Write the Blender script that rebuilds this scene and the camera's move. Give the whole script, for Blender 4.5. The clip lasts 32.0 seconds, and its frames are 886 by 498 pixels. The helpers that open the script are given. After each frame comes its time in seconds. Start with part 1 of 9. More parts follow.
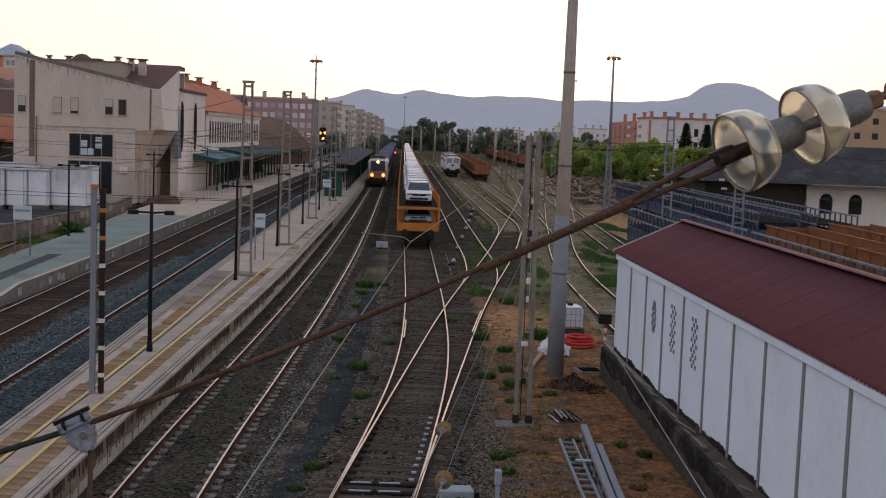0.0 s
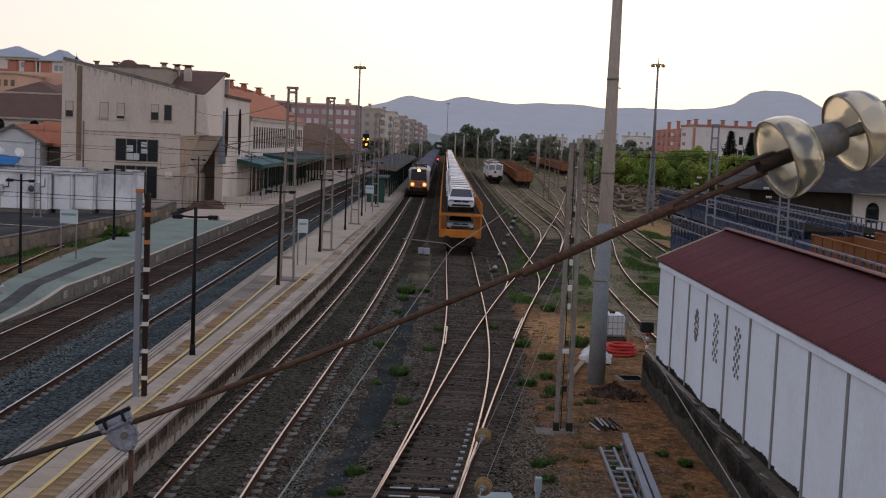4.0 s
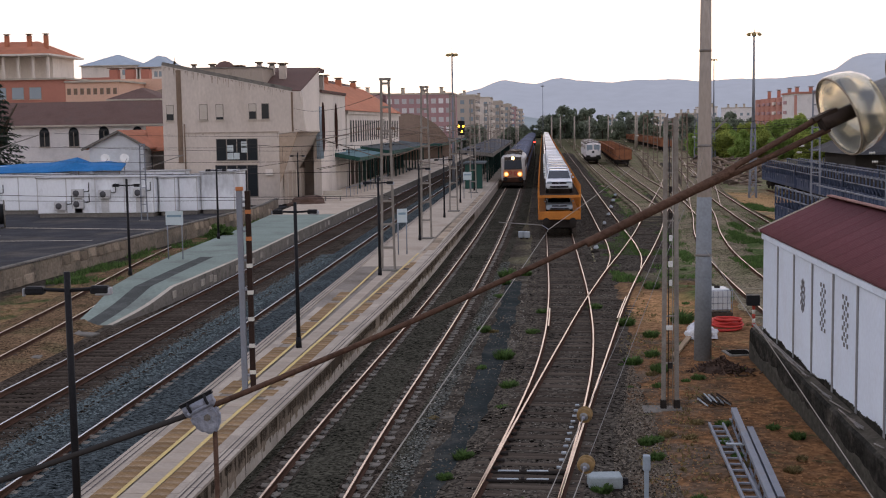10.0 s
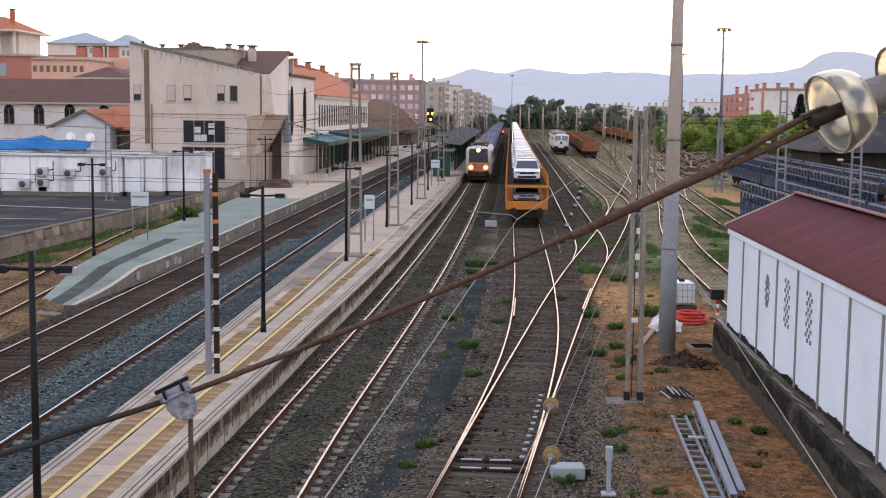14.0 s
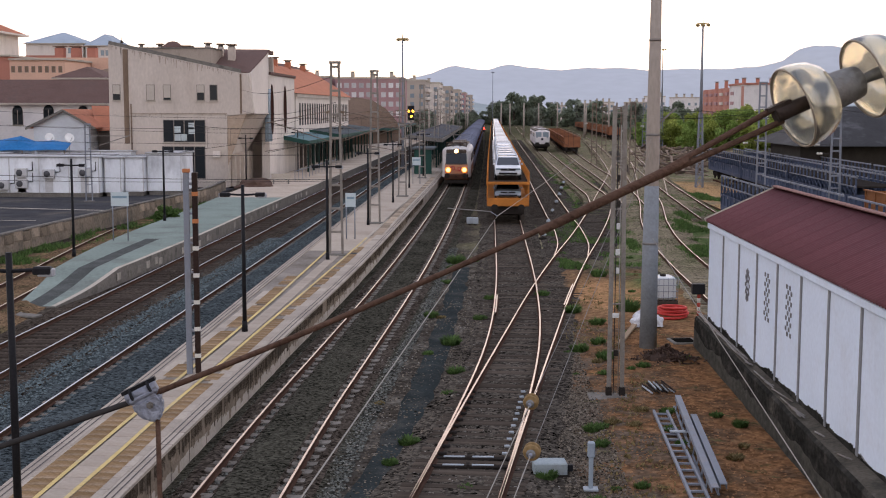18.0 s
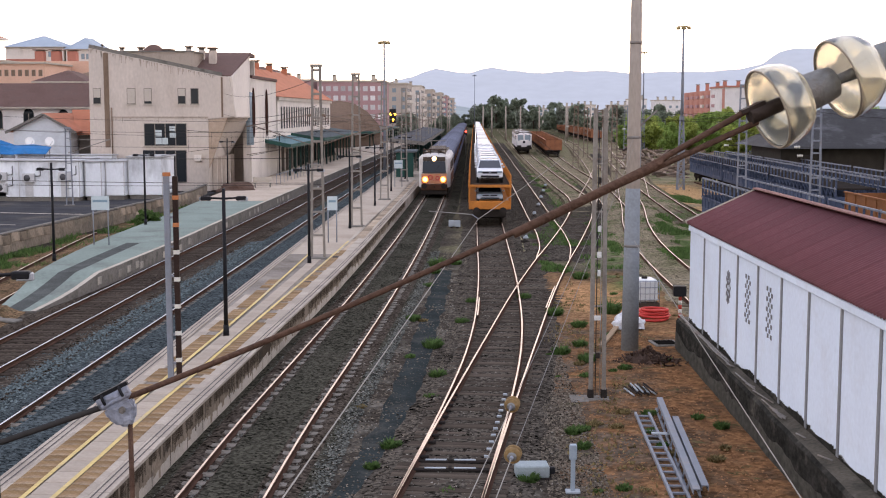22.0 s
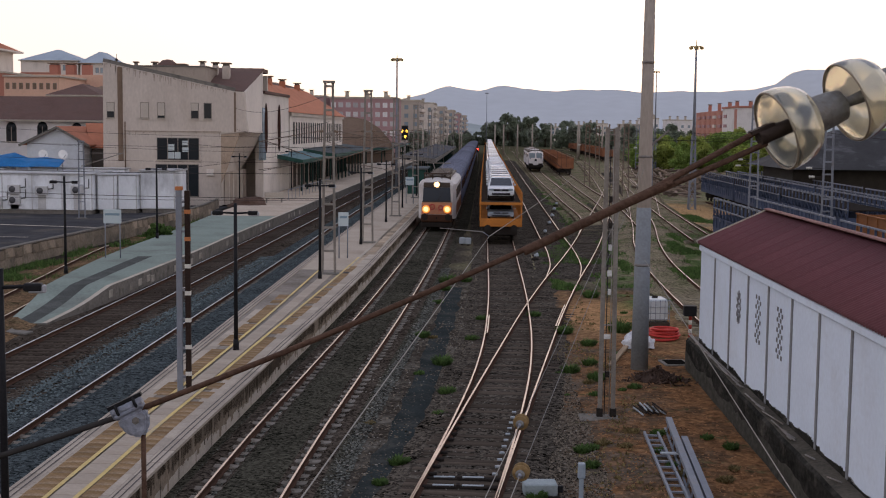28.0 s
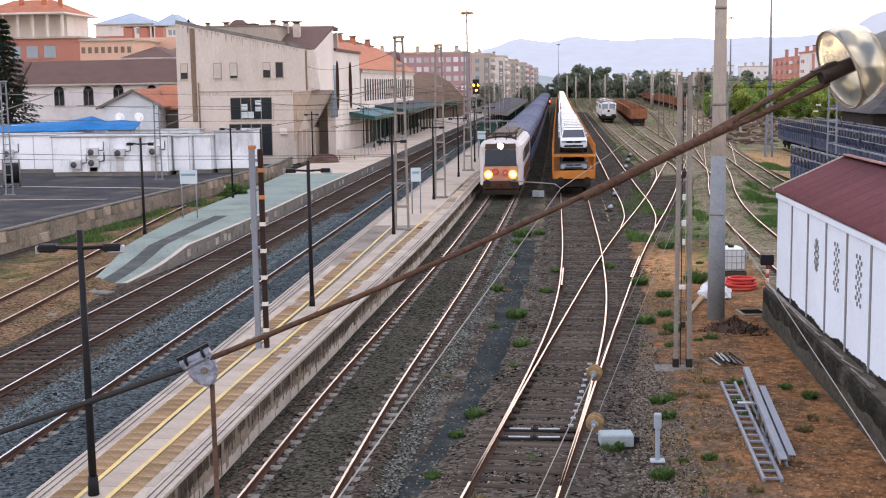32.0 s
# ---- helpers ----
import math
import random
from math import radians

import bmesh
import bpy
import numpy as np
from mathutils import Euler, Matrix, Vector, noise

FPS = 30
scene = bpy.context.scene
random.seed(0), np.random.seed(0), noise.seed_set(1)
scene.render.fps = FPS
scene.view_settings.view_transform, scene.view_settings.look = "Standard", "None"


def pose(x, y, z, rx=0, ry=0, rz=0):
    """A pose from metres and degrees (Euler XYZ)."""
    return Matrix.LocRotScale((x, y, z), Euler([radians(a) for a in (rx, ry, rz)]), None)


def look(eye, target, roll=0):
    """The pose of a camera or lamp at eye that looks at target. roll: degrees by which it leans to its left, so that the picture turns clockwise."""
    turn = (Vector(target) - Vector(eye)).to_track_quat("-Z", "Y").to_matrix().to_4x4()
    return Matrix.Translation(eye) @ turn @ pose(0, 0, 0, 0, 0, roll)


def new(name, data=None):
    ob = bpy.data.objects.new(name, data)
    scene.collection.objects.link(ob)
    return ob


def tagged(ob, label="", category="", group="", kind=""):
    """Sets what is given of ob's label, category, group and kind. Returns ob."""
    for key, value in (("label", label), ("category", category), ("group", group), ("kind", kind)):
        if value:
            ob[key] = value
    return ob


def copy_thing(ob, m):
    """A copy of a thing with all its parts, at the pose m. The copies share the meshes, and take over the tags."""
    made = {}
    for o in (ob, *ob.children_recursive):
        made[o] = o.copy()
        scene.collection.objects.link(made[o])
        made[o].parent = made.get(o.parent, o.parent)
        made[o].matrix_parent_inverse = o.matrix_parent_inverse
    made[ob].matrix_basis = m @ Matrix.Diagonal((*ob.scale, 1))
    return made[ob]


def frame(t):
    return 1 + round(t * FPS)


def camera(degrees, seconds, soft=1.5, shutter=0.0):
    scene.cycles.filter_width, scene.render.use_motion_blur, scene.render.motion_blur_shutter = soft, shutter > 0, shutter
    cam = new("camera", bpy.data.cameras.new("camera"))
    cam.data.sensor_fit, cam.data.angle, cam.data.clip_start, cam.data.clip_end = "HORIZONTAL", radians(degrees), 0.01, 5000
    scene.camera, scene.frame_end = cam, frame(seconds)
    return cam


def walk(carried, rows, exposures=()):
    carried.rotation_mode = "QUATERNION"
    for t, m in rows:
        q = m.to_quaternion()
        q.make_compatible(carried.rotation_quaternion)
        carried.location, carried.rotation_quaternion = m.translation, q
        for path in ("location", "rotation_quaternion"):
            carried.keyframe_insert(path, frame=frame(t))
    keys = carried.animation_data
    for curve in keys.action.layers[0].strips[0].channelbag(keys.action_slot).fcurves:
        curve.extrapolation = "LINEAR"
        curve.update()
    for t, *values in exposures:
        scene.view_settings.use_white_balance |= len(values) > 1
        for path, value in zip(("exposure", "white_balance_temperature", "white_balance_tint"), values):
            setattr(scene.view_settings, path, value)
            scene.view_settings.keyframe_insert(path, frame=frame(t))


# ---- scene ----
cam = camera(39.0, 32.0, soft=1.1)
PATH = [
    (0, (-0.155, -0.004, 7.64), (-0.081, 1.986, 7.458), 2.1),
    (0.5, (-0.157, 0.009, 7.641), (-0.082, 1.999, 7.461), 2.1),
    (1, (-0.164, 0.019, 7.634), (-0.097, 2.007, 7.43), 1.6),
    (1.5, (-0.177, 0.023, 7.636), (-0.183, 2.013, 7.436), 1.7),
    (2, (-0.174, 0.013, 7.634), (-0.16, 2.004, 7.446), 2.3),
    (2.5, (-0.172, -0.012, 7.634), (-0.141, 1.98, 7.451), 2.2),
    (4.5, (-0.137, -0.01, 7.634), (-0.135, 1.982, 7.461), 2.4),
    (5, (-0.129, 0.009, 7.631), (-0.11, 1.999, 7.432), 2.8),
    (5.5, (-0.108, 0.028, 7.629), (-0.074, 2.015, 7.402), 2.8),
    (6, (-0.064, 0.019, 7.621), (-0.068, 2.006, 7.396), 3.2),
    (6.5, (-0.018, -0.008, 7.616), (-0.06, 1.982, 7.423), 3.3),
    (7, (0.003, -0.026, 7.615), (-0.084, 1.963, 7.427), 2.5),
    (7.5, (0.014, -0.019, 7.612), (-0.097, 1.969, 7.417), 1.9),
    (8, (0.011, -0.042, 7.608), (-0.128, 1.942, 7.393), 1.4),
    (8.5, (0.003, -0.046, 7.603), (-0.167, 1.933, 7.365), 0.1),
    (9, (-0.011, -0.047, 7.609), (-0.16, 1.936, 7.403), 0.1),
    (9.5, (-0.025, -0.085, 7.614), (-0.172, 1.901, 7.428), -0.1),
    (10, (-0.028, -0.076, 7.61), (-0.184, 1.908, 7.411), -0.9),
    (10.5, (-0.02, -0.103, 7.614), (-0.151, 1.884, 7.435), -0.7),
    (11, (-0.018, -0.1, 7.613), (-0.118, 1.89, 7.437), -0.6),
    (11.5, (-0.023, -0.1, 7.615), (-0.108, 1.891, 7.447), -0.6),
    (12, (-0.032, -0.111, 7.622), (-0.128, 1.88, 7.468), 0.4),
    (12.5, (-0.049, -0.09, 7.616), (-0.183, 1.898, 7.442), 0.2),
    (13, (-0.066, -0.064, 7.61), (-0.178, 1.922, 7.405), 0.3),
    (13.5, (-0.083, -0.025, 7.609), (-0.19, 1.96, 7.389), 0.3),
    (14, (-0.088, -0.025, 7.611), (-0.189, 1.961, 7.392), 0.6),
    (14.5, (-0.084, -0.051, 7.612), (-0.156, 1.936, 7.402), 0.7),
    (15, (-0.084, -0.061, 7.607), (-0.176, 1.925, 7.384), 0.3),
    (15.5, (-0.072, -0.037, 7.609), (-0.144, 1.948, 7.384), 0.4),
    (17.5, (-0.044, -0.025, 7.612), (-0.118, 1.963, 7.406), -0.2),
    (18, (-0.04, -0.017, 7.61), (-0.113, 1.969, 7.387), 0.1),
    (18.5, (-0.038, -0.017, 7.611), (-0.114, 1.97, 7.391), -0.2),
    (19, (-0.036, -0.029, 7.611), (-0.115, 1.958, 7.397), -0.3),
    (19.5, (-0.036, -0.035, 7.61), (-0.115, 1.952, 7.402), 0.2),
    (20, (-0.032, -0.038, 7.612), (-0.11, 1.951, 7.41), -0.0),
    (20.5, (-0.025, -0.02, 7.606), (-0.074, 1.965, 7.37), 0.1),
    (21, (-0.024, -0.026, 7.604), (-0.076, 1.96, 7.371), 0.0),
    (21.5, (-0.021, -0.006, 7.606), (-0.082, 1.98, 7.376), -0.2),
    (22, (-0.016, 0.002, 7.606), (-0.061, 1.989, 7.388), 0.0),
    (22.5, (0.005, 0.024, 7.6), (-0.028, 2.01, 7.364), -0.1),
    (23, (0.015, 0.041, 7.601), (-0.028, 2.026, 7.359), -0.0),
    (23.5, (0.01, 0.02, 7.603), (-0.04, 2.005, 7.369), 0.5),
    (24, (-0.005, -0.014, 7.599), (-0.085, 1.971, 7.367), 0.3),
    (24.5, (-0.009, -0.032, 7.6), (-0.071, 1.955, 7.377), 0.4),
    (25, (-0.016, -0.036, 7.612), (-0.07, 1.956, 7.433), 0.8),
    (25.5, (-0.012, -0.035, 7.61), (-0.072, 1.957, 7.437), 0.7),
    (27.5, (-0.018, -0.042, 7.609), (-0.087, 1.948, 7.416), 0.8),
    (28, (-0.017, -0.046, 7.609), (-0.079, 1.943, 7.418), 0.6),
    (28.5, (-0.022, -0.062, 7.61), (-0.106, 1.929, 7.435), 0.7),
    (29, (-0.022, -0.077, 7.609), (-0.151, 1.91, 7.419), -0.3),
    (29.5, (-0.016, -0.073, 7.603), (-0.167, 1.908, 7.376), -0.7),
    (30, (-0.007, -0.065, 7.6), (-0.162, 1.913, 7.349), -0.9),
    (30.5, (0.003, -0.068, 7.597), (-0.159, 1.91, 7.346), -1.0),
    (31, (0.016, -0.072, 7.595), (-0.163, 1.904, 7.342), -1.3),
    (31.5, (0.031, -0.071, 7.593), (-0.149, 1.905, 7.345), -1.4),
    (32, (0.03, -0.069, 7.592), (-0.15, 1.905, 7.329), -0.9),
]
BASE = -0.56
EXPOSURES = [(t, BASE + e, 6780, 25) for t, e in (
    (0, -1.20), (1, -1.18), (2, -1.01), (5, -1.36), (5.6, -1.35), (6, -0.20), (6.5, -0.60), (7, -0.85), (8, -1.15), (8.5, -0.15), (9, -0.02), (9.6, -0.10), (10, -0.80), (11, -1.17), (12, -1.47), (13, -1.25), (13.5, -0.75), (14, -0.15), (15, -0.65), (15.5, -0.70), (17.5, -0.60), (18, -0.52), (19, -0.42), (19.5, -0.80), (20, -1.04), (20.5, -0.60), (21, -0.10), (22, -0.10), (23, 0.00), (24, -0.13), (24.5, -0.30), (25, -0.66), (25.6, -1.00), (27.5, -1.05), (28, -1.06), (29, -1.24), (29.3, -1.25), (29.6, -0.70), (30, 0.14), (31, 0.18), (32, 0.2))]
walk(cam, [(t, look(eye, target, roll)) for t, eye, target, roll in PATH], EXPOSURES)

# ---- world and sun ----
world = bpy.data.worlds.new("dusk_sky")
scene.world = world
world.use_nodes = True
wn = world.node_tree
wn.nodes.clear()
sky = wn.nodes.new("ShaderNodeTexSky")
sky.sky_type, sky.sun_disc = "NISHITA", False
sky.sun_elevation, sky.sun_rotation = radians(15.0), radians(6.0)
sky.air_density, sky.dust_density, sky.ozone_density, sky.altitude = 1.0, 2.5, 2.0, 400
bg = wn.nodes.new("ShaderNodeBackground")
bg.inputs["Strength"].default_value = 0.045
wo = wn.nodes.new("ShaderNodeOutputWorld")
wn.links.new(sky.outputs["Color"], bg.inputs["Color"])
# a thin veil of high cloud all round, warm at the horizon and cooler overhead
wtc = wn.nodes.new("ShaderNodeTexCoord")
wxyz = wn.nodes.new("ShaderNodeSeparateXYZ")
wn.links.new(wtc.outputs["Generated"], wxyz.inputs[0])
veil = wn.nodes.new("ShaderNodeValToRGB")
veil.color_ramp.elements[0].position, veil.color_ramp.elements[0].color = 0.0, (1.28, 1.20, 1.05, 1)
veil.color_ramp.elements[1].position, veil.color_ramp.elements[1].color = 0.55, (0.68, 0.80, 0.96, 1)
step = veil.color_ramp.elements.new(0.14)
step.color = (1.28, 1.27, 1.18, 1)
wn.links.new(wxyz.outputs["Z"], veil.inputs["Fac"])
vbg = wn.nodes.new("ShaderNodeBackground")
vbg.inputs["Strength"].default_value = 2.25
wn.links.new(veil.outputs["Color"], vbg.inputs["Color"])
both = wn.nodes.new("ShaderNodeAddShader")
wn.links.new(bg.outputs["Background"], both.inputs[0])
wn.links.new(vbg.outputs["Background"], both.inputs[1])
wn.links.new(both.outputs[0], wo.inputs["Surface"])
sun = new("sun", bpy.data.lights.new("sun", "SUN"))
sun.data.energy, sun.data.angle, sun.data.color = 0.2, radians(70), (1.0, 0.92, 0.84)
sun.matrix_world = look((10, 99, 50), (0, 0, 0))

# ---- materials ----
MATS = {}


def mat(name, base, rough=0.8, var=0.25, scale=1.5, fine=25.0, bump=0.25, metal=0.0, stain=None, stain_amt=0.4, stain_scale=0.6,
        rand=0.0, spec=0.08, stretch=(1, 1, 1), island=0.0, cells=0.0):
    """A surface with colour variation at two scales, stains, and fine relief."""
    m = bpy.data.materials.new(name)
    m.use_nodes = True
    n, l = m.node_tree.nodes, m.node_tree.links
    b = n["Principled BSDF"]
    tc = n.new("ShaderNodeTexCoord")
    mp = n.new("ShaderNodeMapping")
    mp.inputs["Scale"].default_value = stretch
    l.new(tc.outputs["Object"], mp.inputs["Vector"])
    big = n.new("ShaderNodeTexNoise")
    big.inputs["Scale"].default_value, big.inputs["Detail"].default_value = scale, 5
    small = n.new("ShaderNodeTexNoise")
    small.inputs["Scale"].default_value, small.inputs["Detail"].default_value = fine, 3
    for t in (big, small):
        l.new(mp.outputs["Vector"], t.inputs["Vector"])
    add = n.new("ShaderNodeMath")
    add.operation = "ADD"
    l.new(big.outputs["Fac"], add.inputs[0])
    l.new(small.outputs["Fac"], add.inputs[1])
    half = n.new("ShaderNodeMapRange")
    half.inputs["From Min"].default_value, half.inputs["From Max"].default_value = 0.6, 1.4
    half.inputs["To Min"].default_value, half.inputs["To Max"].default_value = 1 - var, 1 + var
    last = add.outputs[0]
    if cells:
        vo = n.new("ShaderNodeTexVoronoi")
        vo.inputs["Scale"].default_value = cells
        l.new(mp.outputs["Vector"], vo.inputs["Vector"])
        bw = n.new("ShaderNodeSeparateColor")
        l.new(vo.outputs["Color"], bw.inputs["Color"])
        ad = n.new("ShaderNodeMath")
        ad.operation = "MULTIPLY_ADD"
        ad.inputs[1].default_value, ad.inputs[2].default_value = 1.1, -0.55
        l.new(bw.outputs["Red"], ad.inputs[0])
        a2 = n.new("ShaderNodeMath")
        a2.operation = "ADD"
        l.new(last, a2.inputs[0])
        l.new(ad.outputs[0], a2.inputs[1])
        last = a2.outputs[0]
        half.clamp = False
    l.new(last, half.inputs["Value"])
    factor = half.outputs[0]
    if rand:
        info = n.new("ShaderNodeObjectInfo")
        rr = n.new("ShaderNodeMapRange")
        rr.inputs["To Min"].default_value, rr.inputs["To Max"].default_value = 1 - rand, 1 + rand
        l.new(info.outputs["Random"], rr.inputs["Value"])
        mu = n.new("ShaderNodeMath")
        mu.operation = "MULTIPLY"
        l.new(factor, mu.inputs[0])
        l.new(rr.outputs[0], mu.inputs[1])
        factor = mu.outputs[0]
    if island:
        geo = n.new("ShaderNodeNewGeometry")
        rr = n.new("ShaderNodeMapRange")
        rr.inputs["To Min"].default_value, rr.inputs["To Max"].default_value = 1 - island, 1 + island
        l.new(geo.outputs["Random Per Island"], rr.inputs["Value"])
        mu = n.new("ShaderNodeMath")
        mu.operation = "MULTIPLY"
        l.new(factor, mu.inputs[0])
        l.new(rr.outputs[0], mu.inputs[1])
        factor = mu.outputs[0]
    vm = n.new("ShaderNodeVectorMath")
    vm.operation = "SCALE"
    l.new(factor, vm.inputs["Scale"])
    if stain:
        sn = n.new("ShaderNodeTexNoise")
        sn.inputs["Scale"].default_value, sn.inputs["Detail"].default_value = stain_scale, 6
        sn.inputs["Roughness"].default_value = 0.65
        l.new(mp.outputs["Vector"], sn.inputs["Vector"])
        sr = n.new("ShaderNodeMapRange")
        sr.inputs["From Min"].default_value, sr.inputs["From Max"].default_value = 0.5, 0.72
        sr.inputs["To Max"].default_value = stain_amt
        l.new(sn.outputs["Fac"], sr.inputs["Value"])
        mix = n.new("ShaderNodeMix")
        mix.data_type = "RGBA"
        mix.inputs["A"].default_value, mix.inputs["B"].default_value = (*base, 1), (*stain, 1)
        l.new(sr.outputs[0], mix.inputs["Factor"])
        l.new(mix.outputs["Result"], vm.inputs[0])
    else:
        vm.inputs[0].default_value = base
    l.new(vm.outputs[0], b.inputs["Base Color"])
    b.inputs["Roughness"].default_value, b.inputs["Metallic"].default_value = rough, metal
    b.inputs["Specular IOR Level"].default_value = spec
    if bump:
        bp = n.new("ShaderNodeBump")
        bp.inputs["Strength"].default_value, bp.inputs["Distance"].default_value = bump, 0.03
        l.new(last, bp.inputs["Height"])
        l.new(bp.outputs["Normal"], b.inputs["Normal"])
    MATS[name] = m
    return m


def glow(name, color, strength):
    m = bpy.data.materials.new(name)
    m.use_nodes = True
    b = m.node_tree.nodes["Principled BSDF"]
    b.inputs["Base Color"].default_value = (*color, 1)
    b.inputs["Emission Color"].default_value = (*color, 1)
    b.inputs["Emission Strength"].default_value = strength
    MATS[name] = m
    return m


def glass(name, color, rough=0.05, clear=0.0, ior=1.5, spec=0.6):
    m = bpy.data.materials.new(name)
    m.use_nodes = True
    b = m.node_tree.nodes["Principled BSDF"]
    b.inputs["Base Color"].default_value = (*color, 1)
    b.inputs["Roughness"].default_value = rough
    b.inputs["Transmission Weight"].default_value = clear
    b.inputs["IOR"].default_value = ior
    b.inputs["Specular IOR Level"].default_value = spec
    MATS[name] = m
    return m


# ---- mesh helpers ----
def thing(name, x=0, y=0, z=0, rz=0, label="", category="", group="", kind=""):
    ob = new(name)
    ob.empty_display_size = 0.3
    ob.matrix_basis = pose(x, y, z, 0, 0, rz)
    return tagged(ob, label, category, group, kind)


def part(name, bm, material, parent=None, label="", m=None):
    """Links a bmesh as one mesh object, under a thing or a part."""
    me = bpy.data.meshes.new(name)
    bmesh.ops.recalc_face_normals(bm, faces=bm.faces)
    bm.to_mesh(me)
    bm.free()
    for one in (material if isinstance(material, (list, tuple)) else [material]):
        me.materials.append(one)
    ob = new(name, me)
    ob.parent = parent
    if m is not None:
        ob.matrix_basis = m
    return tagged(ob, label)


def again(ob, m, parent=None):
    """One more part on the same mesh."""
    o = new(ob.name.split(".")[0], ob.data)
    o.parent = parent or ob.parent
    o.matrix_basis = m
    return o


def B():
    return bmesh.new()


def box(bm, x0, y0, z0, x1, y1, z1, bev=0.0, mi=0, m=None):
    r = bmesh.ops.create_cube(bm, size=1.0)
    vs = r["verts"]
    t = Matrix.LocRotScale(((x0 + x1) / 2, (y0 + y1) / 2, (z0 + z1) / 2), None, (abs(x1 - x0), abs(y1 - y0), abs(z1 - z0)))
    bmesh.ops.transform(bm, matrix=(m @ t) if m is not None else t, verts=vs)
    faces = list({f for v in vs for f in v.link_faces})
    for f in faces:
        f.material_index = mi
    if bev:
        es = list({e for v in vs for e in v.link_edges})
        r = bmesh.ops.bevel(bm, geom=es, offset=bev, segments=1, affect="EDGES", profile=0.5)
        for f in r["faces"]:
            f.material_index = mi
    return bm


def rod(bm, p0, p1, r0, r1=None, seg=8, mi=0, smooth=True):
    p0, p1 = Vector(p0), Vector(p1)
    d = p1 - p0
    q = d.to_track_quat("Z", "Y").to_matrix().to_4x4()
    r = bmesh.ops.create_cone(bm, cap_ends=True, segments=seg, radius1=r0, radius2=r0 if r1 is None else r1, depth=d.length)
    bmesh.ops.transform(bm, matrix=Matrix.Translation((p0 + p1) / 2) @ q, verts=r["verts"])
    for f in {f for v in r["verts"] for f in v.link_faces}:
        f.material_index = mi
        f.smooth = smooth and len(f.verts) == 4
    return bm


def bar(bm, p0, p1, w, h=None, mi=0):
    """A square bar from p0 to p1."""
    p0, p1 = Vector(p0), Vector(p1)
    d = p1 - p0
    q = d.to_track_quat("Z", "Y").to_matrix().to_4x4()
    m = Matrix.Translation((p0 + p1) / 2) @ q
    return box(bm, -w / 2, -(h or w) / 2, -d.length / 2, w / 2, (h or w) / 2, d.length / 2, 0, mi, m)


def turned(bm, profile, p0, axis, seg=24, mi=0):
    """A surface of revolution: profile of (radius, along) round the axis from p0."""
    q = Vector(axis).to_track_quat("Z", "Y").to_matrix().to_4x4()
    m = Matrix.Translation(p0) @ q
    rings = []
    for r, h in profile:
        rings.append([bm.verts.new(m @ Vector((r * math.cos(a), r * math.sin(a), h))) for a in [2 * math.pi * i / seg for i in range(seg)]])
    for a, b in zip(rings, rings[1:]):
        for i in range(seg):
            f = bm.faces.new((a[i], a[(i + 1) % seg], b[(i + 1) % seg], b[i]))
            f.smooth, f.material_index = True, mi
    return bm


def poly(bm, pts, d, mi=0):
    """A flat polygon pushed along the vector d into a slab."""
    vs = [bm.verts.new(p) for p in pts]
    f = bm.faces.new(vs)
    f.material_index = mi
    r = bmesh.ops.extrude_face_region(bm, geom=[f])
    bmesh.ops.translate(bm, vec=d, verts=[v for v in r["geom"] if isinstance(v, bmesh.types.BMVert)])
    for v in vs:
        for g in v.link_faces:
            g.material_index = mi
    return bm


def spline(pts, step=1.5):
    """Even points along a smooth line (x as a function of y) through (y, x) pairs."""
    ys, xs = np.array(pts, float).T
    d = np.gradient(xs, ys)
    out, y = [], ys[0]
    while y <= ys[-1] + 1e-6:
        i = min(max(np.searchsorted(ys, y) - 1, 0), len(ys) - 2)
        h = ys[i + 1] - ys[i]
        t = (y - ys[i]) / h
        x = ((2 * t**3 - 3 * t**2 + 1) * xs[i] + (t**3 - 2 * t**2 + t) * h * d[i] + (3 * t**2 - 2 * t**3) * xs[i + 1] + (t**3 - t**2) * h * d[i + 1])
        out.append((x, y))
        y += step if y < 130 else step * 5
    return out


def line_at(line, y):
    xs, ys = np.array(line).T
    return float(np.interp(y, ys, xs))


def sweep(bm, line, off, prof, z=0.0, mi=0, mats=None):
    """A profile of (across, up) pairs carried along a plan line at a sideways offset."""
    rows = []
    for i, (x, y) in enumerate(line):
        a, b = line[max(i - 1, 0)], line[min(i + 1, len(line) - 1)]
        d = Vector((b[0] - a[0], b[1] - a[1])).normalized()
        s = Vector((d.y, -d.x))
        rows.append([bm.verts.new((x + s.x * (off + u), y + s.y * (off + u), z + w)) for u, w in prof])
    for a, b in zip(rows, rows[1:]):
        for k in range(len(prof) - 1):
            f = bm.faces.new((a[k], a[k + 1], b[k + 1], b[k]))
            f.material_index = mats[k] if mats else mi
    return bm


def hang(bm, p0, p1, r, sag=0.0, n=12, seg=6):
    """A wire from p0 to p1 that sags."""
    p0, p1 = Vector(p0), Vector(p1)
    pts = [p0.lerp(p1, i / n) - Vector((0, 0, 4 * sag * (i / n) * (1 - i / n))) for i in range(n + 1)]
    d = (p1 - p0).normalized()
    s = d.cross(Vector((0, 0, 1))).normalized()
    u = s.cross(d)
    rings = [[bm.verts.new(p + s * r * math.cos(a) + u * r * math.sin(a)) for a in [2 * math.pi * k / seg for k in range(seg)]] for p in pts]
    for a, b in zip(rings, rings[1:]):
        for i in range(seg):
            bm.faces.new((a[i], a[(i + 1) % seg], b[(i + 1) % seg], b[i])).smooth = True
    return bm

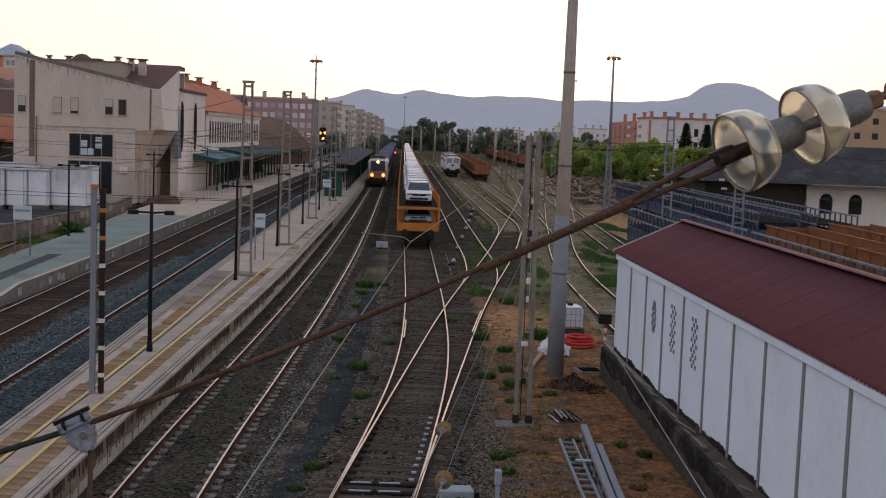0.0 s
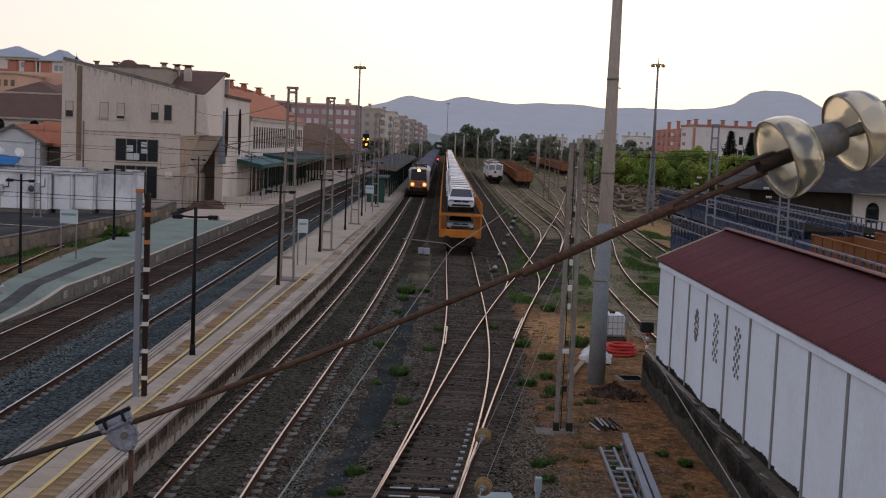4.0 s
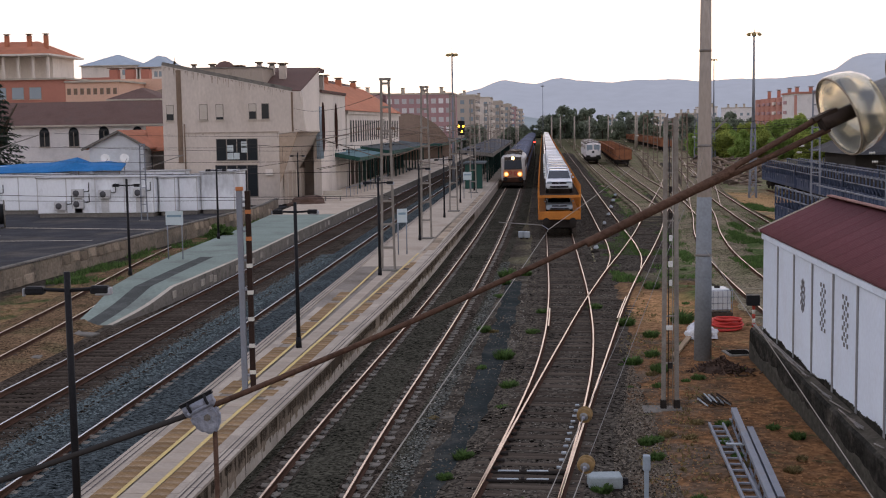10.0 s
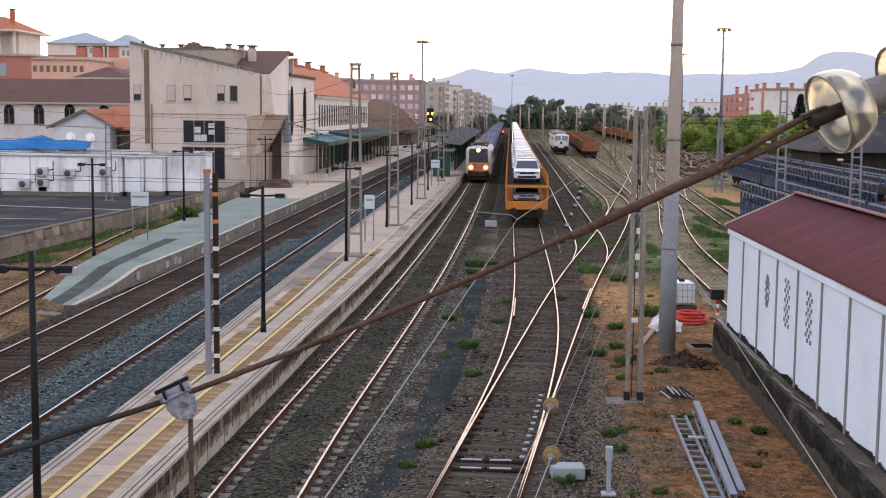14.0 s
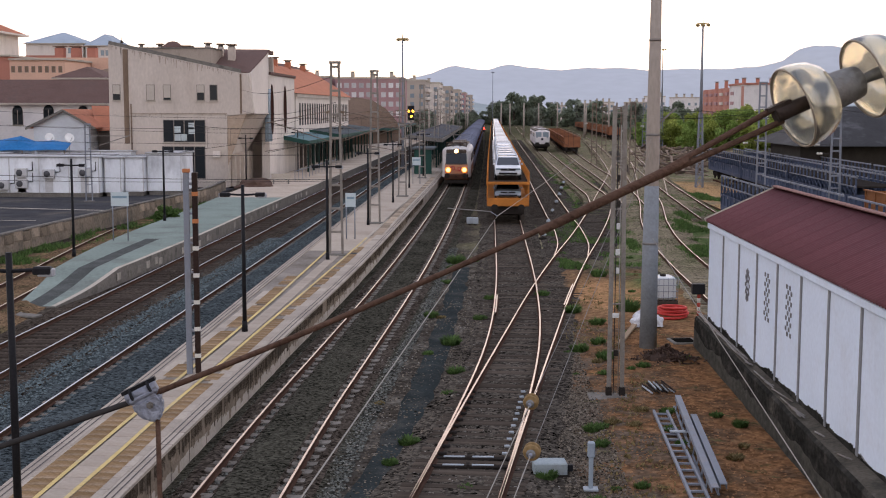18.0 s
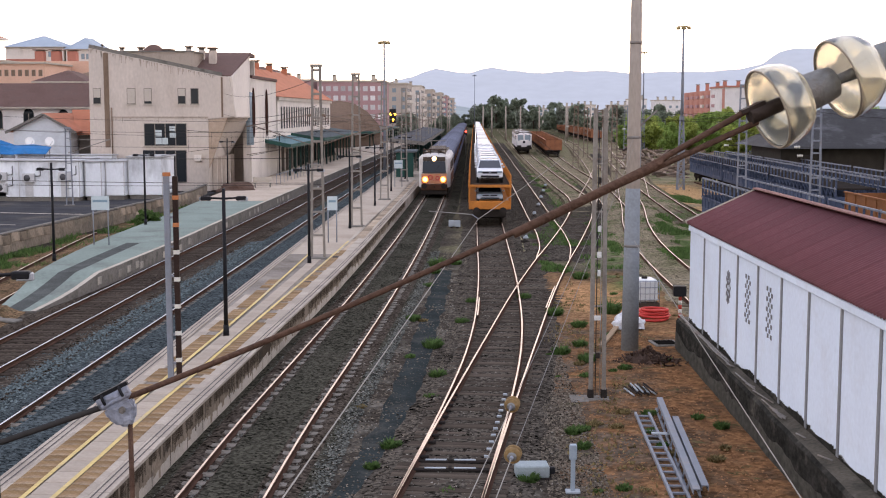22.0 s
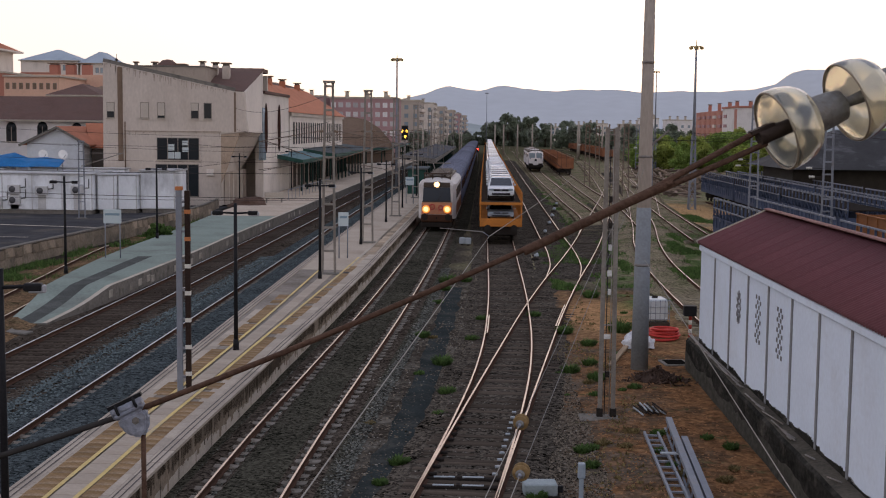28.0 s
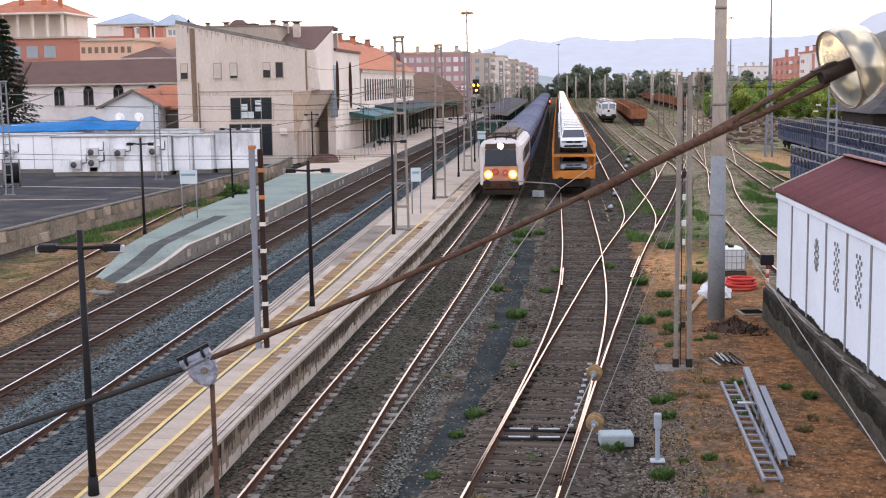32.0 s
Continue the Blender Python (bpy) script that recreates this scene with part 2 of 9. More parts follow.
# ---- surfaces ----
M_RAIL = mat("rail_steel_worn", (0.62, 0.50, 0.40), rough=0.42, var=0.2, metal=0.8, bump=0.02, scale=0.4, fine=9, stain=(0.24, 0.16, 0.12), stain_amt=0.6, stain_scale=0.7)
M_RAIL_BLUE = mat("rail_steel_bright", (0.52, 0.54, 0.56), rough=0.5, var=0.12, metal=0.65, bump=0.02, scale=0.4, fine=9)
M_RUST = mat("rail_rust", (0.085, 0.05, 0.037), spec=0.0, rough=0.95, var=0.35, fine=60)
M_BALLAST = mat("ballast_grey", (0.050, 0.047, 0.036), spec=0.0, var=0.55, scale=0.35, fine=6, bump=0.9, cells=16, stain=(0.06, 0.052, 0.042), stain_amt=0.6, stain_scale=0.25)
M_BALLAST_OLD = mat("ballast_brown", (0.060, 0.048, 0.038), spec=0.0, var=0.55, scale=0.5, fine=7, bump=0.9, cells=14, stain=(0.06, 0.05, 0.042), stain_amt=0.8, stain_scale=0.5)
M_BALLAST_YARD = mat("ballast_yard", (0.070, 0.060, 0.049), spec=0.0, var=0.6, scale=0.6, fine=8, bump=0.9, cells=13, stain=(0.05, 0.043, 0.036), stain_amt=0.7, stain_scale=0.4)
M_BALLAST_BLUE = mat("ballast_slate", (0.057, 0.069, 0.072), spec=0.0, var=0.5, scale=0.4, fine=7, bump=0.9, cells=15)
M_SLEEPER_C = mat("sleeper_concrete", (0.2, 0.18, 0.155), spec=0.0, var=0.25, scale=3, rand=0.2, stain=(0.14, 0.10, 0.07), stain_amt=0.7, stain_scale=2)
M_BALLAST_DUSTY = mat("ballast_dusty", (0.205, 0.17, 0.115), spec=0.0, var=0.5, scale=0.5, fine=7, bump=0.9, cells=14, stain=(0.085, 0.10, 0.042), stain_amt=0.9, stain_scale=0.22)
M_DIRT = mat("siding_dirt", (0.155, 0.10, 0.06), spec=0.0, var=0.5, scale=0.5, fine=8, bump=0.8, cells=15, stain=(0.075, 0.08, 0.04), stain_amt=0.8, stain_scale=0.4)
M_SLEEPER_D = mat("sleeper_dusty", (0.19, 0.165, 0.12), spec=0.0, var=0.4, scale=1, fine=20, rand=0.3)
M_SLEEPER_Y = mat("sleeper_yard", (0.080, 0.064, 0.051), spec=0.0, var=0.4, scale=2, fine=24, rand=0.35, stretch=(0.3, 3, 3))
M_SLEEPER_W = mat("sleeper_timber", (0.068, 0.053, 0.043), spec=0.0, var=0.35, scale=2, fine=30, rand=0.25, stretch=(0.3, 3, 3))
M_CONC = mat("concrete_pale", (0.47, 0.415, 0.345), spec=0.0, var=0.18, scale=0.8, fine=14, stain=(0.2, 0.18, 0.15), stain_amt=0.5, stain_scale=0.5)
M_CONC_DARK = mat("concrete_grimy", (0.20, 0.185, 0.165), spec=0.0, var=0.35, scale=0.9, fine=9, stain=(0.05, 0.05, 0.042), stain_amt=0.85, stain_scale=0.9)
M_PAVE = mat("platform_paving", (0.39, 0.332, 0.272), spec=0.0, var=0.16, scale=0.4, fine=8, rand=0.08, stain=(0.26, 0.2, 0.15), stain_amt=0.5, stain_scale=0.35)
M_COPING = mat("platform_coping", (0.405, 0.35, 0.292), spec=0.0, var=0.2, scale=1.2, fine=15, rand=0.14, stain=(0.24, 0.2, 0.16), stain_amt=0.4, stain_scale=1.1)
M_PAVE_GREEN = mat("platform_old_surface", (0.22, 0.265, 0.235), spec=0.0, var=0.22, scale=0.35, fine=7, stain=(0.15, 0.155, 0.14), stain_amt=0.8, stain_scale=0.3)
M_TACTILE = mat("tactile_tile", (0.24, 0.155, 0.085), spec=0.0, var=0.4, scale=0.5, fine=14, rand=0.2, stain=(0.33, 0.27, 0.205), stain_amt=1.0, stain_scale=0.55)
M_YELLOW = mat("yellow_line_paint", (0.60, 0.45, 0.19), var=0.2, scale=0.8, fine=12, stain=(0.42, 0.36, 0.28), stain_amt=0.9, stain_scale=0.7)
M_GROOVE = mat("dark_groove", (0.10, 0.085, 0.08), var=0.3)
M_WHITE = mat("white_painted_wall", (0.67, 0.75, 0.85), rough=0.75, var=0.07, scale=0.5, fine=8, bump=0.08, stain=(0.55, 0.57, 0.6), stain_amt=0.4, stain_scale=0.7)
M_TARMAC = mat("tarmac", (0.062, 0.062, 0.066), spec=0.0, var=0.35, scale=0.5, fine=20, stain=(0.13, 0.115, 0.1), stain_amt=0.8, stain_scale=0.17)
M_TRENCH = mat("trench_fill", (0.034, 0.041, 0.041), spec=0.0, var=0.35, scale=0.7, fine=16, stain=(0.09, 0.085, 0.075), stain_amt=0.6, stain_scale=1.0)
M_GALV = mat("galvanised_steel", (0.22, 0.24, 0.275), rough=0.6, var=0.15, metal=0.1, scale=2, fine=30, bump=0.05, stain=(0.25, 0.2, 0.16), stain_amt=0.4, stain_scale=1.5)
M_STEEL_DULL = mat("weathered_steel", (0.24, 0.225, 0.21), rough=0.7, var=0.25, metal=0.3, scale=2, fine=25, stain=(0.17, 0.1, 0.06), stain_amt=0.6, stain_scale=1.2)
M_BLACK = mat("black_paint", (0.018, 0.018, 0.02), rough=0.5, var=0.3, bump=0.05)
M_UNDER = mat("running_gear", (0.035, 0.03, 0.027), spec=0.0, rough=0.9, var=0.3)
M_WIRE = mat("wire_dark", (0.045, 0.042, 0.04), rough=0.8, spec=0.0, var=0.2, bump=0)
M_WIRE_MID = mat("wire_grey", (0.22, 0.21, 0.2), rough=0.6, spec=0.0, var=0.2, bump=0)
M_WIRE_PALE = mat("wire_pale", (0.30, 0.28, 0.25), rough=0.8, spec=0.0, var=0.2, bump=0)

# ---- ground: one sheet to the horizon, coloured by its own soils ----
def ground_material():
    m = bpy.data.materials.new("yard_ground")
    m.use_nodes = True
    n, l = m.node_tree.nodes, m.node_tree.links
    b = n["Principled BSDF"]
    b.inputs["Roughness"].default_value = 0.95
    b.inputs["Specular IOR Level"].default_value = 0.0
    geo = n.new("ShaderNodeTexCoord")
    xyz = n.new("ShaderNodeSeparateXYZ")
    warp = n.new("ShaderNodeTexNoise")
    warp.inputs["Scale"].default_value, warp.inputs["Detail"].default_value = 0.22, 6
    wv = n.new("ShaderNodeVectorMath")
    wv.operation = "MULTIPLY_ADD"
    wv.inputs[1].default_value = (5.0, 12.0, 0)
    l.new(geo.outputs["Object"], warp.inputs["Vector"])
    l.new(warp.outputs["Color"], wv.inputs[0])
    l.new(geo.outputs["Object"], wv.inputs[2])
    sh = n.new("ShaderNodeVectorMath")
    sh.operation = "SUBTRACT"
    sh.inputs[1].default_value = (2.5, 6.0, 0)
    l.new(wv.outputs[0], sh.inputs[0])
    l.new(sh.outputs[0], xyz.inputs[0])

    def ramp(out, a, c, lo=0.0, hi=1.0):
        r = n.new("ShaderNodeMapRange")
        r.inputs["From Min"].default_value, r.inputs["From Max"].default_value = a, c
        r.inputs["To Min"].default_value, r.inputs["To Max"].default_value = lo, hi
        l.new(out, r.inputs["Value"])
        return r.outputs[0]

    def mul(a, c):
        r = n.new("ShaderNodeMath")
        r.operation = "MULTIPLY"
        l.new(a, r.inputs[0])
        l.new(c, r.inputs[1])
        return r.outputs[0]

    def zone(x0, x1, y0, y1, e=0.8):
        return mul(mul(ramp(xyz.outputs["X"], x0 - e, x0 + e), ramp(xyz.outputs["X"], x1 - e, x1 + e, 1, 0)),
                   mul(ramp(xyz.outputs["Y"], y0 - e * 3, y0 + e * 3), ramp(xyz.outputs["Y"], y1 - e * 3, y1 + e * 3, 1, 0)))

    def noise_mask(scale, a, c, detail=6):
        t = n.new("ShaderNodeTexNoise")
        t.inputs["Scale"].default_value, t.inputs["Detail"].default_value, t.inputs["Roughness"].default_value = scale, detail, 0.62
        l.new(geo.outputs["Object"], t.inputs["Vector"])
        return ramp(t.outputs["Fac"], a, c)

    color = n.new("ShaderNodeRGB")
    color.outputs[0].default_value = (0.056, 0.047, 0.038, 1)
    now = color.outputs[0]

    def over(now, mask, rgb):
        mx = n.new("ShaderNodeMix")
        mx.data_type = "RGBA"
        l.new(mask, mx.inputs["Factor"])
        l.new(now, mx.inputs["A"])
        mx.inputs["B"].default_value = (*rgb, 1)
        return mx.outputs["Result"]

    now = over(now, noise_mask(0.5, 0.45, 0.7), (0.058, 0.051, 0.043))
    yard = zone(0.5, 60, 66, 620, 2.5)
    now = over(now, yard, (0.245, 0.21, 0.14))
    now = over(now, mul(yard, noise_mask(0.22, 0.45, 0.62)), (0.165, 0.135, 0.09))
    now = over(now, mul(yard, noise_mask(0.30, 0.48, 0.60)), (0.115, 0.13, 0.058))
    now = over(now, mul(zone(-4, 3, 0, 70), noise_mask(0.8, 0.48, 0.62)), (0.12, 0.108, 0.09))
    sand = zone(2.7, 9, -10, 46, 0.5)
    now = over(now, sand, (0.225, 0.114, 0.055))
    now = over(now, mul(sand, noise_mask(0.9, 0.45, 0.6)), (0.115, 0.07, 0.042))
    now = over(now, mul(zone(2.2, 4.2, -10, 48, 1.3), noise_mask(0.7, 0.42, 0.56)), (0.10, 0.085, 0.068))
    now = over(now, mul(zone(2.2, 9, 20, 75, 0.6), noise_mask(1.6, 0.59, 0.68)), (0.10, 0.095, 0.045))
    now = over(now, zone(3.2, 8, 46, 58, 0.8), (0.34, 0.19, 0.095))
    now = over(now, mul(zone(6, 16, 52, 100, 1.2), noise_mask(0.35, 0.45, 0.58)), (0.085, 0.12, 0.045))
    now = over(now, mul(zone(13, 26, 95, 140, 2), noise_mask(0.12, 0.40, 0.54)), (0.42, 0.26, 0.13))
    now = over(now, mul(zone(6, 12, 100, 220, 1), noise_mask(0.2, 0.4, 0.6)), (0.11, 0.115, 0.06))
    now = over(now, zone(-24.5, -18.5, 30, 110, 0.8), (0.21, 0.135, 0.075))
    now = over(now, mul(zone(-25, -19, 40, 110, 0.8), noise_mask(0.7, 0.47, 0.6)), (0.07, 0.08, 0.035))
    now = over(now, mul(zone(-23, -15, -5, 46, 0.8), noise_mask(0.4, 0.3, 0.6)), (0.11, 0.09, 0.07))
    far = ramp(xyz.outputs["Y"], 260, 420)
    now = over(now, far, (0.09, 0.085, 0.05))
    fine = n.new("ShaderNodeTexNoise")
    fine.inputs["Scale"].default_value, fine.inputs["Detail"].default_value = 4.0, 6
    l.new(geo.outputs["Object"], fine.inputs["Vector"])
    vo = n.new("ShaderNodeTexVoronoi")
    vo.inputs["Scale"].default_value = 11
    l.new(geo.outputs["Object"], vo.inputs["Vector"])
    sep = n.new("ShaderNodeSeparateColor")
    l.new(vo.outputs["Color"], sep.inputs["Color"])
    s1 = ramp(fine.outputs["Fac"], 0.3, 0.7, 0.62, 1.38)
    s2 = ramp(sep.outputs["Green"], 0, 1, 0.72, 1.3)
    vm = n.new("ShaderNodeVectorMath")
    vm.operation = "SCALE"
    l.new(now, vm.inputs[0])
    l.new(mul(s1, s2), vm.inputs["Scale"])
    l.new(vm.outputs[0], b.inputs["Base Color"])
    bp = n.new("ShaderNodeBump")
    bp.inputs["Strength"].default_value, bp.inputs["Distance"].default_value = 0.8, 0.06
    l.new(mul(s1, s2), bp.inputs["Height"])
    l.new(bp.outputs["Normal"], b.inputs["Normal"])
    return m


def ground_z(x, y):
    near = max(0.0, min(1.0, (160 - y) / 60))
    h = -0.30 + 0.075 * max(0, min(1, (x + 9) / 2)) * max(0, min(1, (100 - y) / 15)) * (1 if x < 6 else 0.3) + 0.025 * noise.noise((x * 0.35, y * 0.35, 0)) * near
    if x > 2.4 and y < 75:
        h += 0.08 * min(1, (x - 2.4) / 1.2) * min(1, (75 - y) / 10)
    return h


def ground():
    bm = B()
    xs = sorted({*np.arange(-30, 30.1, 0.75).round(2), *np.arange(-130, 131, 10.0), -4800, -2500, -1200, -500, -250, 250, 500, 1200, 2500, 4800})
    ys = sorted({*np.arange(-12, 62, 0.75).round(2), *np.arange(62, 160, 3.0), *np.arange(160, 400, 20.0), -4800, -1500, -300, -60, 500, 700, 1000, 1500, 2200, 3200, 4800})
    grid = [[bm.verts.new((x, y, ground_z(x, y))) for x in xs] for y in ys]
    for a, b in zip(grid, grid[1:]):
        for i in range(len(xs) - 1):
            bm.faces.new((a[i], a[i + 1], b[i + 1], b[i])).smooth = True
    return tagged(part("ground", bm, ground_material()), "bare railway yard ground of dark gravel, orange sand and weeds", "ground", kind="structure")


ground()

# ---- tracks ----
LINE_STATION_1 = spline([(12, -15.0), (60, -14.95), (110, -14.8), (220, -14.2), (420, -12.8), (700, -10.5)])
LINE_STATION_2 = spline([(12, -10.65), (60, -10.68), (110, -10.75), (220, -10.3), (420, -9.0), (700, -7.0)])
LINE_MAIN = spline([(6, -5.12), (15, -5.1), (23, -5.0), (30.4, -4.86), (37.8, -4.6), (49, -4.22), (74, -3.68), (105, -3.38), (140, -3.25), (220, -3.2), (420, -3.1), (700, -2.6)])
LINE_A = spline([(6, -2.6), (14, -1.73), (23, -0.77), (31.5, 0.08), (39, 0.68), (45, 0.97), (52, 1.13), (74, 1.22), (95, 1.24), (200, 1.45), (450, 2.1), (700, 2.9)])
LINE_B = spline([(23, -0.77), (31, 0.12), (42, 1.38), (52, 2.55), (63, 4.0), (74, 5.6), (85, 7.1), (98, 8.72), (110, 10.2), (144, 14.4), (165, 16.8), (260, 27.0)])
LINE_C = spline([(65, 4.25), (70, 4.7), (76, 4.92), (90, 4.97), (186, 5.3), (400, 6.1), (700, 7.2)])
LINE_D = spline([(92, 7.95), (100, 8.85), (111, 9.5), (125, 9.45), (180, 9.4), (260, 9.8), (420, 11.0), (700, 13.0)])
LINE_E = spline([(101, 11.6), (119, 12.5), (173, 13.3), (215, 14.0), (420, 18.0), (700, 22.0)])
LINE_F = spline([(44.5, 9.65), (52, 9.7), (62, 9.85), (74, 10.3), (84, 11.1), (101, 13.0), (111, 14.0), (140, 17.2), (170, 20.2), (300, 30.0)])
LINE_G = spline([(88, 15.7), (101, 16.3), (133, 18.0), (200, 22.5), (260, 27.6), (315, 31.3), (400, 33.0), (500, 33.4)])
LINE_H = spline([(119, 12.9), (150, 15.2), (215, 19.2), (320, 24.5), (480, 27.5)])
LINE_I = spline([(112, 15.0), (150, 19.6), (215, 25.2), (320, 35.0), (480, 38.0)])
LINE_SIDING = spline([(16, -18.4), (40, -19.2), (52, -20.2), (62, -21.3), (72, -22.4), (80, -23.1)])

RAIL_PROF = [(0.07, -0.15), (0.07, -0.135), (0.012, -0.115), (0.012, -0.045), (0.036, -0.038), (0.036, -0.004), (0.025, 0.0), (-0.025, 0.0), (-0.036, -0.004), (-0.036, -0.038),
             (-0.012, -0.045), (-0.012, -0.115), (-0.07, -0.135), (-0.07, -0.15)]
RAIL_MATS = [0, 0, 0, 0, 0, 0, 1, 0, 0, 0, 0, 0, 0]


def sleeper_mesh(timber, length=2.6):
    bm = B()
    box(bm, -length / 2, -0.13, -0.26, length / 2, 0.13, -0.152, 0.02)
    if not timber:
        for s in (-0.87, 0.87):
            box(bm, s - 0.12, -0.07, -0.153, s + 0.12, 0.07, -0.135)
    return bm


def track(line, label, sleepers="concrete", ballast=None, pieces=(0, 0), y_to=260, side=1.75, top=-0.15, fill=0.025, dip=0.03, head=None):
    root = thing("railway_track", label=label, category="track", kind="structure")
    for s in (-0.87, 0.87):
        part("rail", sweep(B(), line, s, RAIL_PROF, mats=RAIL_MATS), [M_RUST, head or M_RAIL], root, "steel rail with a worn shiny head")
    near = [p for p in line if p[1] < y_to + 60]
    if ballast:
        bm = B()
        half = [(0.2, top + fill + 0.01), (0.56, top + fill), (0.68, top - dip), (1.06, top - dip), (1.22, top + min(fill, 0.02)), (1.45, top - 0.02), (side, top - 0.06), (side + 0.5, -0.29)]
        prof = [(-u, w) for u, w in half[::-1]] + half
        fine = spline([(p[1], p[0]) for p in near[::2]] + ([(near[-1][1], near[-1][0])] if len(near) % 2 == 0 else []), 0.6) if len(near) > 4 else near
        # iron dust browns the stones beside each rail
        sweep(bm, fine, 0, prof, mats=[1 if 2 <= min(k, 14 - k) <= 5 else 0 for k in range(15)])
        for v in bm.verts:
            v.co.z += 0.022 * noise.noise(v.co * 1.1) + 0.006 * noise.noise(v.co * 5)
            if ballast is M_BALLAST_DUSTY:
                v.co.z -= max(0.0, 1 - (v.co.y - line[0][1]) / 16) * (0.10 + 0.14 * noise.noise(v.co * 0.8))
        for f in bm.faces:
            f.smooth = True
        part("ballast_bed", bm, [ballast, M_BALLAST_OLD if ballast is M_BALLAST else ballast], root)
    material = {"timber": M_SLEEPER_W, "yard": M_SLEEPER_Y, "dusty": M_SLEEPER_D}.get(sleepers, M_SLEEPER_C)
    first, rest = None, B()
    y = line[0][1] + 0.3
    count = 0
    while y < min(y_to, line[-1][1] - 0.5):
        x = line_at(line, y)
        ang = math.degrees(math.atan2(line_at(line, y + 0.5) - line_at(line, y - 0.5), 1.0))
        m = pose(x, y, 0.012 * math.sin(y * 7.3), 0, 0, -ang + 1.2 * math.sin(y * 3.1))
        if pieces[0] <= y <= pieces[1] and count < 280:
            if first is None:
                first = part("sleeper", sleeper_mesh(sleepers != "concrete"), material, root, m=m)
            else:
                again(first, m)
            count += 1
        else:
            box(rest, -1.3, -0.12, -0.26, 1.3, 0.12, -0.152, 0, 0, m)
        y += 0.6
    if rest.verts:
        o = part("sleepers_beyond", rest, material, root)
        tagged(o, kind="stuff")
    else:
        rest.free()
    return root


track(LINE_STATION_1, "rusty station track with dark timber sleepers beside the old platform", "timber", M_BALLAST_OLD, (25, 110), fill=-0.03, head=M_RAIL_BLUE)
track(LINE_STATION_2, "station track in slate-grey ballast beside the island platform", "concrete", M_BALLAST_BLUE, (20, 60), head=M_RAIL_BLUE)
track(LINE_MAIN, "running track with concrete sleepers beside the island platform", "concrete", M_BALLAST, (14, 105))
track(LINE_A, "yard track with timber sleepers leading to the car train", "yard", M_BALLAST_YARD, (14, 84), fill=-0.012, dip=0.01)
track(LINE_B, "crossing yard track with shiny rails and timber sleepers", "yard", M_BALLAST_YARD, (36, 110), y_to=180, top=-0.156, fill=-0.008, dip=0.005)
track(LINE_C, "straight yard track with shiny rails beside the car train", "dusty", M_BALLAST_YARD, (66, 110), fill=0.022, dip=-0.016)
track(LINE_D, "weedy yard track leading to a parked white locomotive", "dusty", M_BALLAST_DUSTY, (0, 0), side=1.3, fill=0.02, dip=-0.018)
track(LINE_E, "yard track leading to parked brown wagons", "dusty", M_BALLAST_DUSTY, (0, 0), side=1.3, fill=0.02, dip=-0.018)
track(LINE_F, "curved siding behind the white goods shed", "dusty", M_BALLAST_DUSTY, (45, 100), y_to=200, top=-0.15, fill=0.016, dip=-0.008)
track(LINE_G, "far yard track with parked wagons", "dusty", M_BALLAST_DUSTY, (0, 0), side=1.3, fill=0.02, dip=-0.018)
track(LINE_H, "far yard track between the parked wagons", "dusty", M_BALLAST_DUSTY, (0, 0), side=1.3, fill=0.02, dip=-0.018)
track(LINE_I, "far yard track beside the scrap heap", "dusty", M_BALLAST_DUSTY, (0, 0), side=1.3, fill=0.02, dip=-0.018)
track(LINE_SIDING, "overgrown siding beside the platform ramp", "timber", M_DIRT, (20, 70), y_to=80, fill=0.022, dip=-0.012)

# ---- island platform ----
ISL_R = spline([(8, -6.93), (15, -6.84), (22, -6.73), (28, -6.62), (35, -6.42), (40, -6.3), (45, -6.13), (53, -5.9), (64, -5.68), (81, -5.5), (114, -5.2), (200, -5.0), (310, -4.95)], 1.0)
ISL_L = spline([(8, -9.2), (31, -9.17), (47, -9.32), (72, -9.45), (120, -9.5), (200, -9.05), (310, -8.3)], 1.0)
YEL_R = spline([(8, -7.84), (15, -7.78), (21, -7.70), (25, -7.63), (28, -7.61), (33, -7.48), (37, -7.4), (41, -7.31), (45, -7.21), (54, -7.0), (64, -6.8), (75, -6.65), (90, -6.4), (140, -6.0)], 1.0)
YEL_L = spline([(8, -8.32), (15, -8.28), (21, -8.25), (27, -8.22), (33, -8.13), (39, -8.06), (45, -8.02), (53, -8.05), (61, -8.08), (76, -8.0)], 1.0)


def deck(bm, left, right, ys, top, mi=0, wl=0.0, wr=0.0, down=0.9, wall_mi=1):
    rows = []
    for y in ys:
        z = top(y) if callable(top) else top
        xl, xr = line_at(left, y) + wl, line_at(right, y) - wr
        rows.append([bm.verts.new(p) for p in ((xl, y, z - down), (xl, y, z), (xr, y, z), (xr, y, z - down))])
    for a, b in zip(rows, rows[1:]):
        for k in range(3):
            bm.faces.new((a[k], a[k + 1], b[k + 1], b[k])).material_index = mi if k == 1 else wall_mi
    for r in (rows[0], rows[-1]):
        bm.faces.new(r).material_index = wall_mi
    return bm


def strip(bm, line, off, w, y0, y1, z, step=1.0, gap=None):
    y = y0
    while y < y1:
        t = min(y + step, y1)
        if not (gap and gap(y)):
            a, b = line_at(line, y) + off, line_at(line, t) + off
            vs = [bm.verts.new(p) for p in ((a, y, z), (a + w, y, z), (b + w, t, z), (b, t, z))]
            bm.faces.new(vs)
        y = t
    return bm


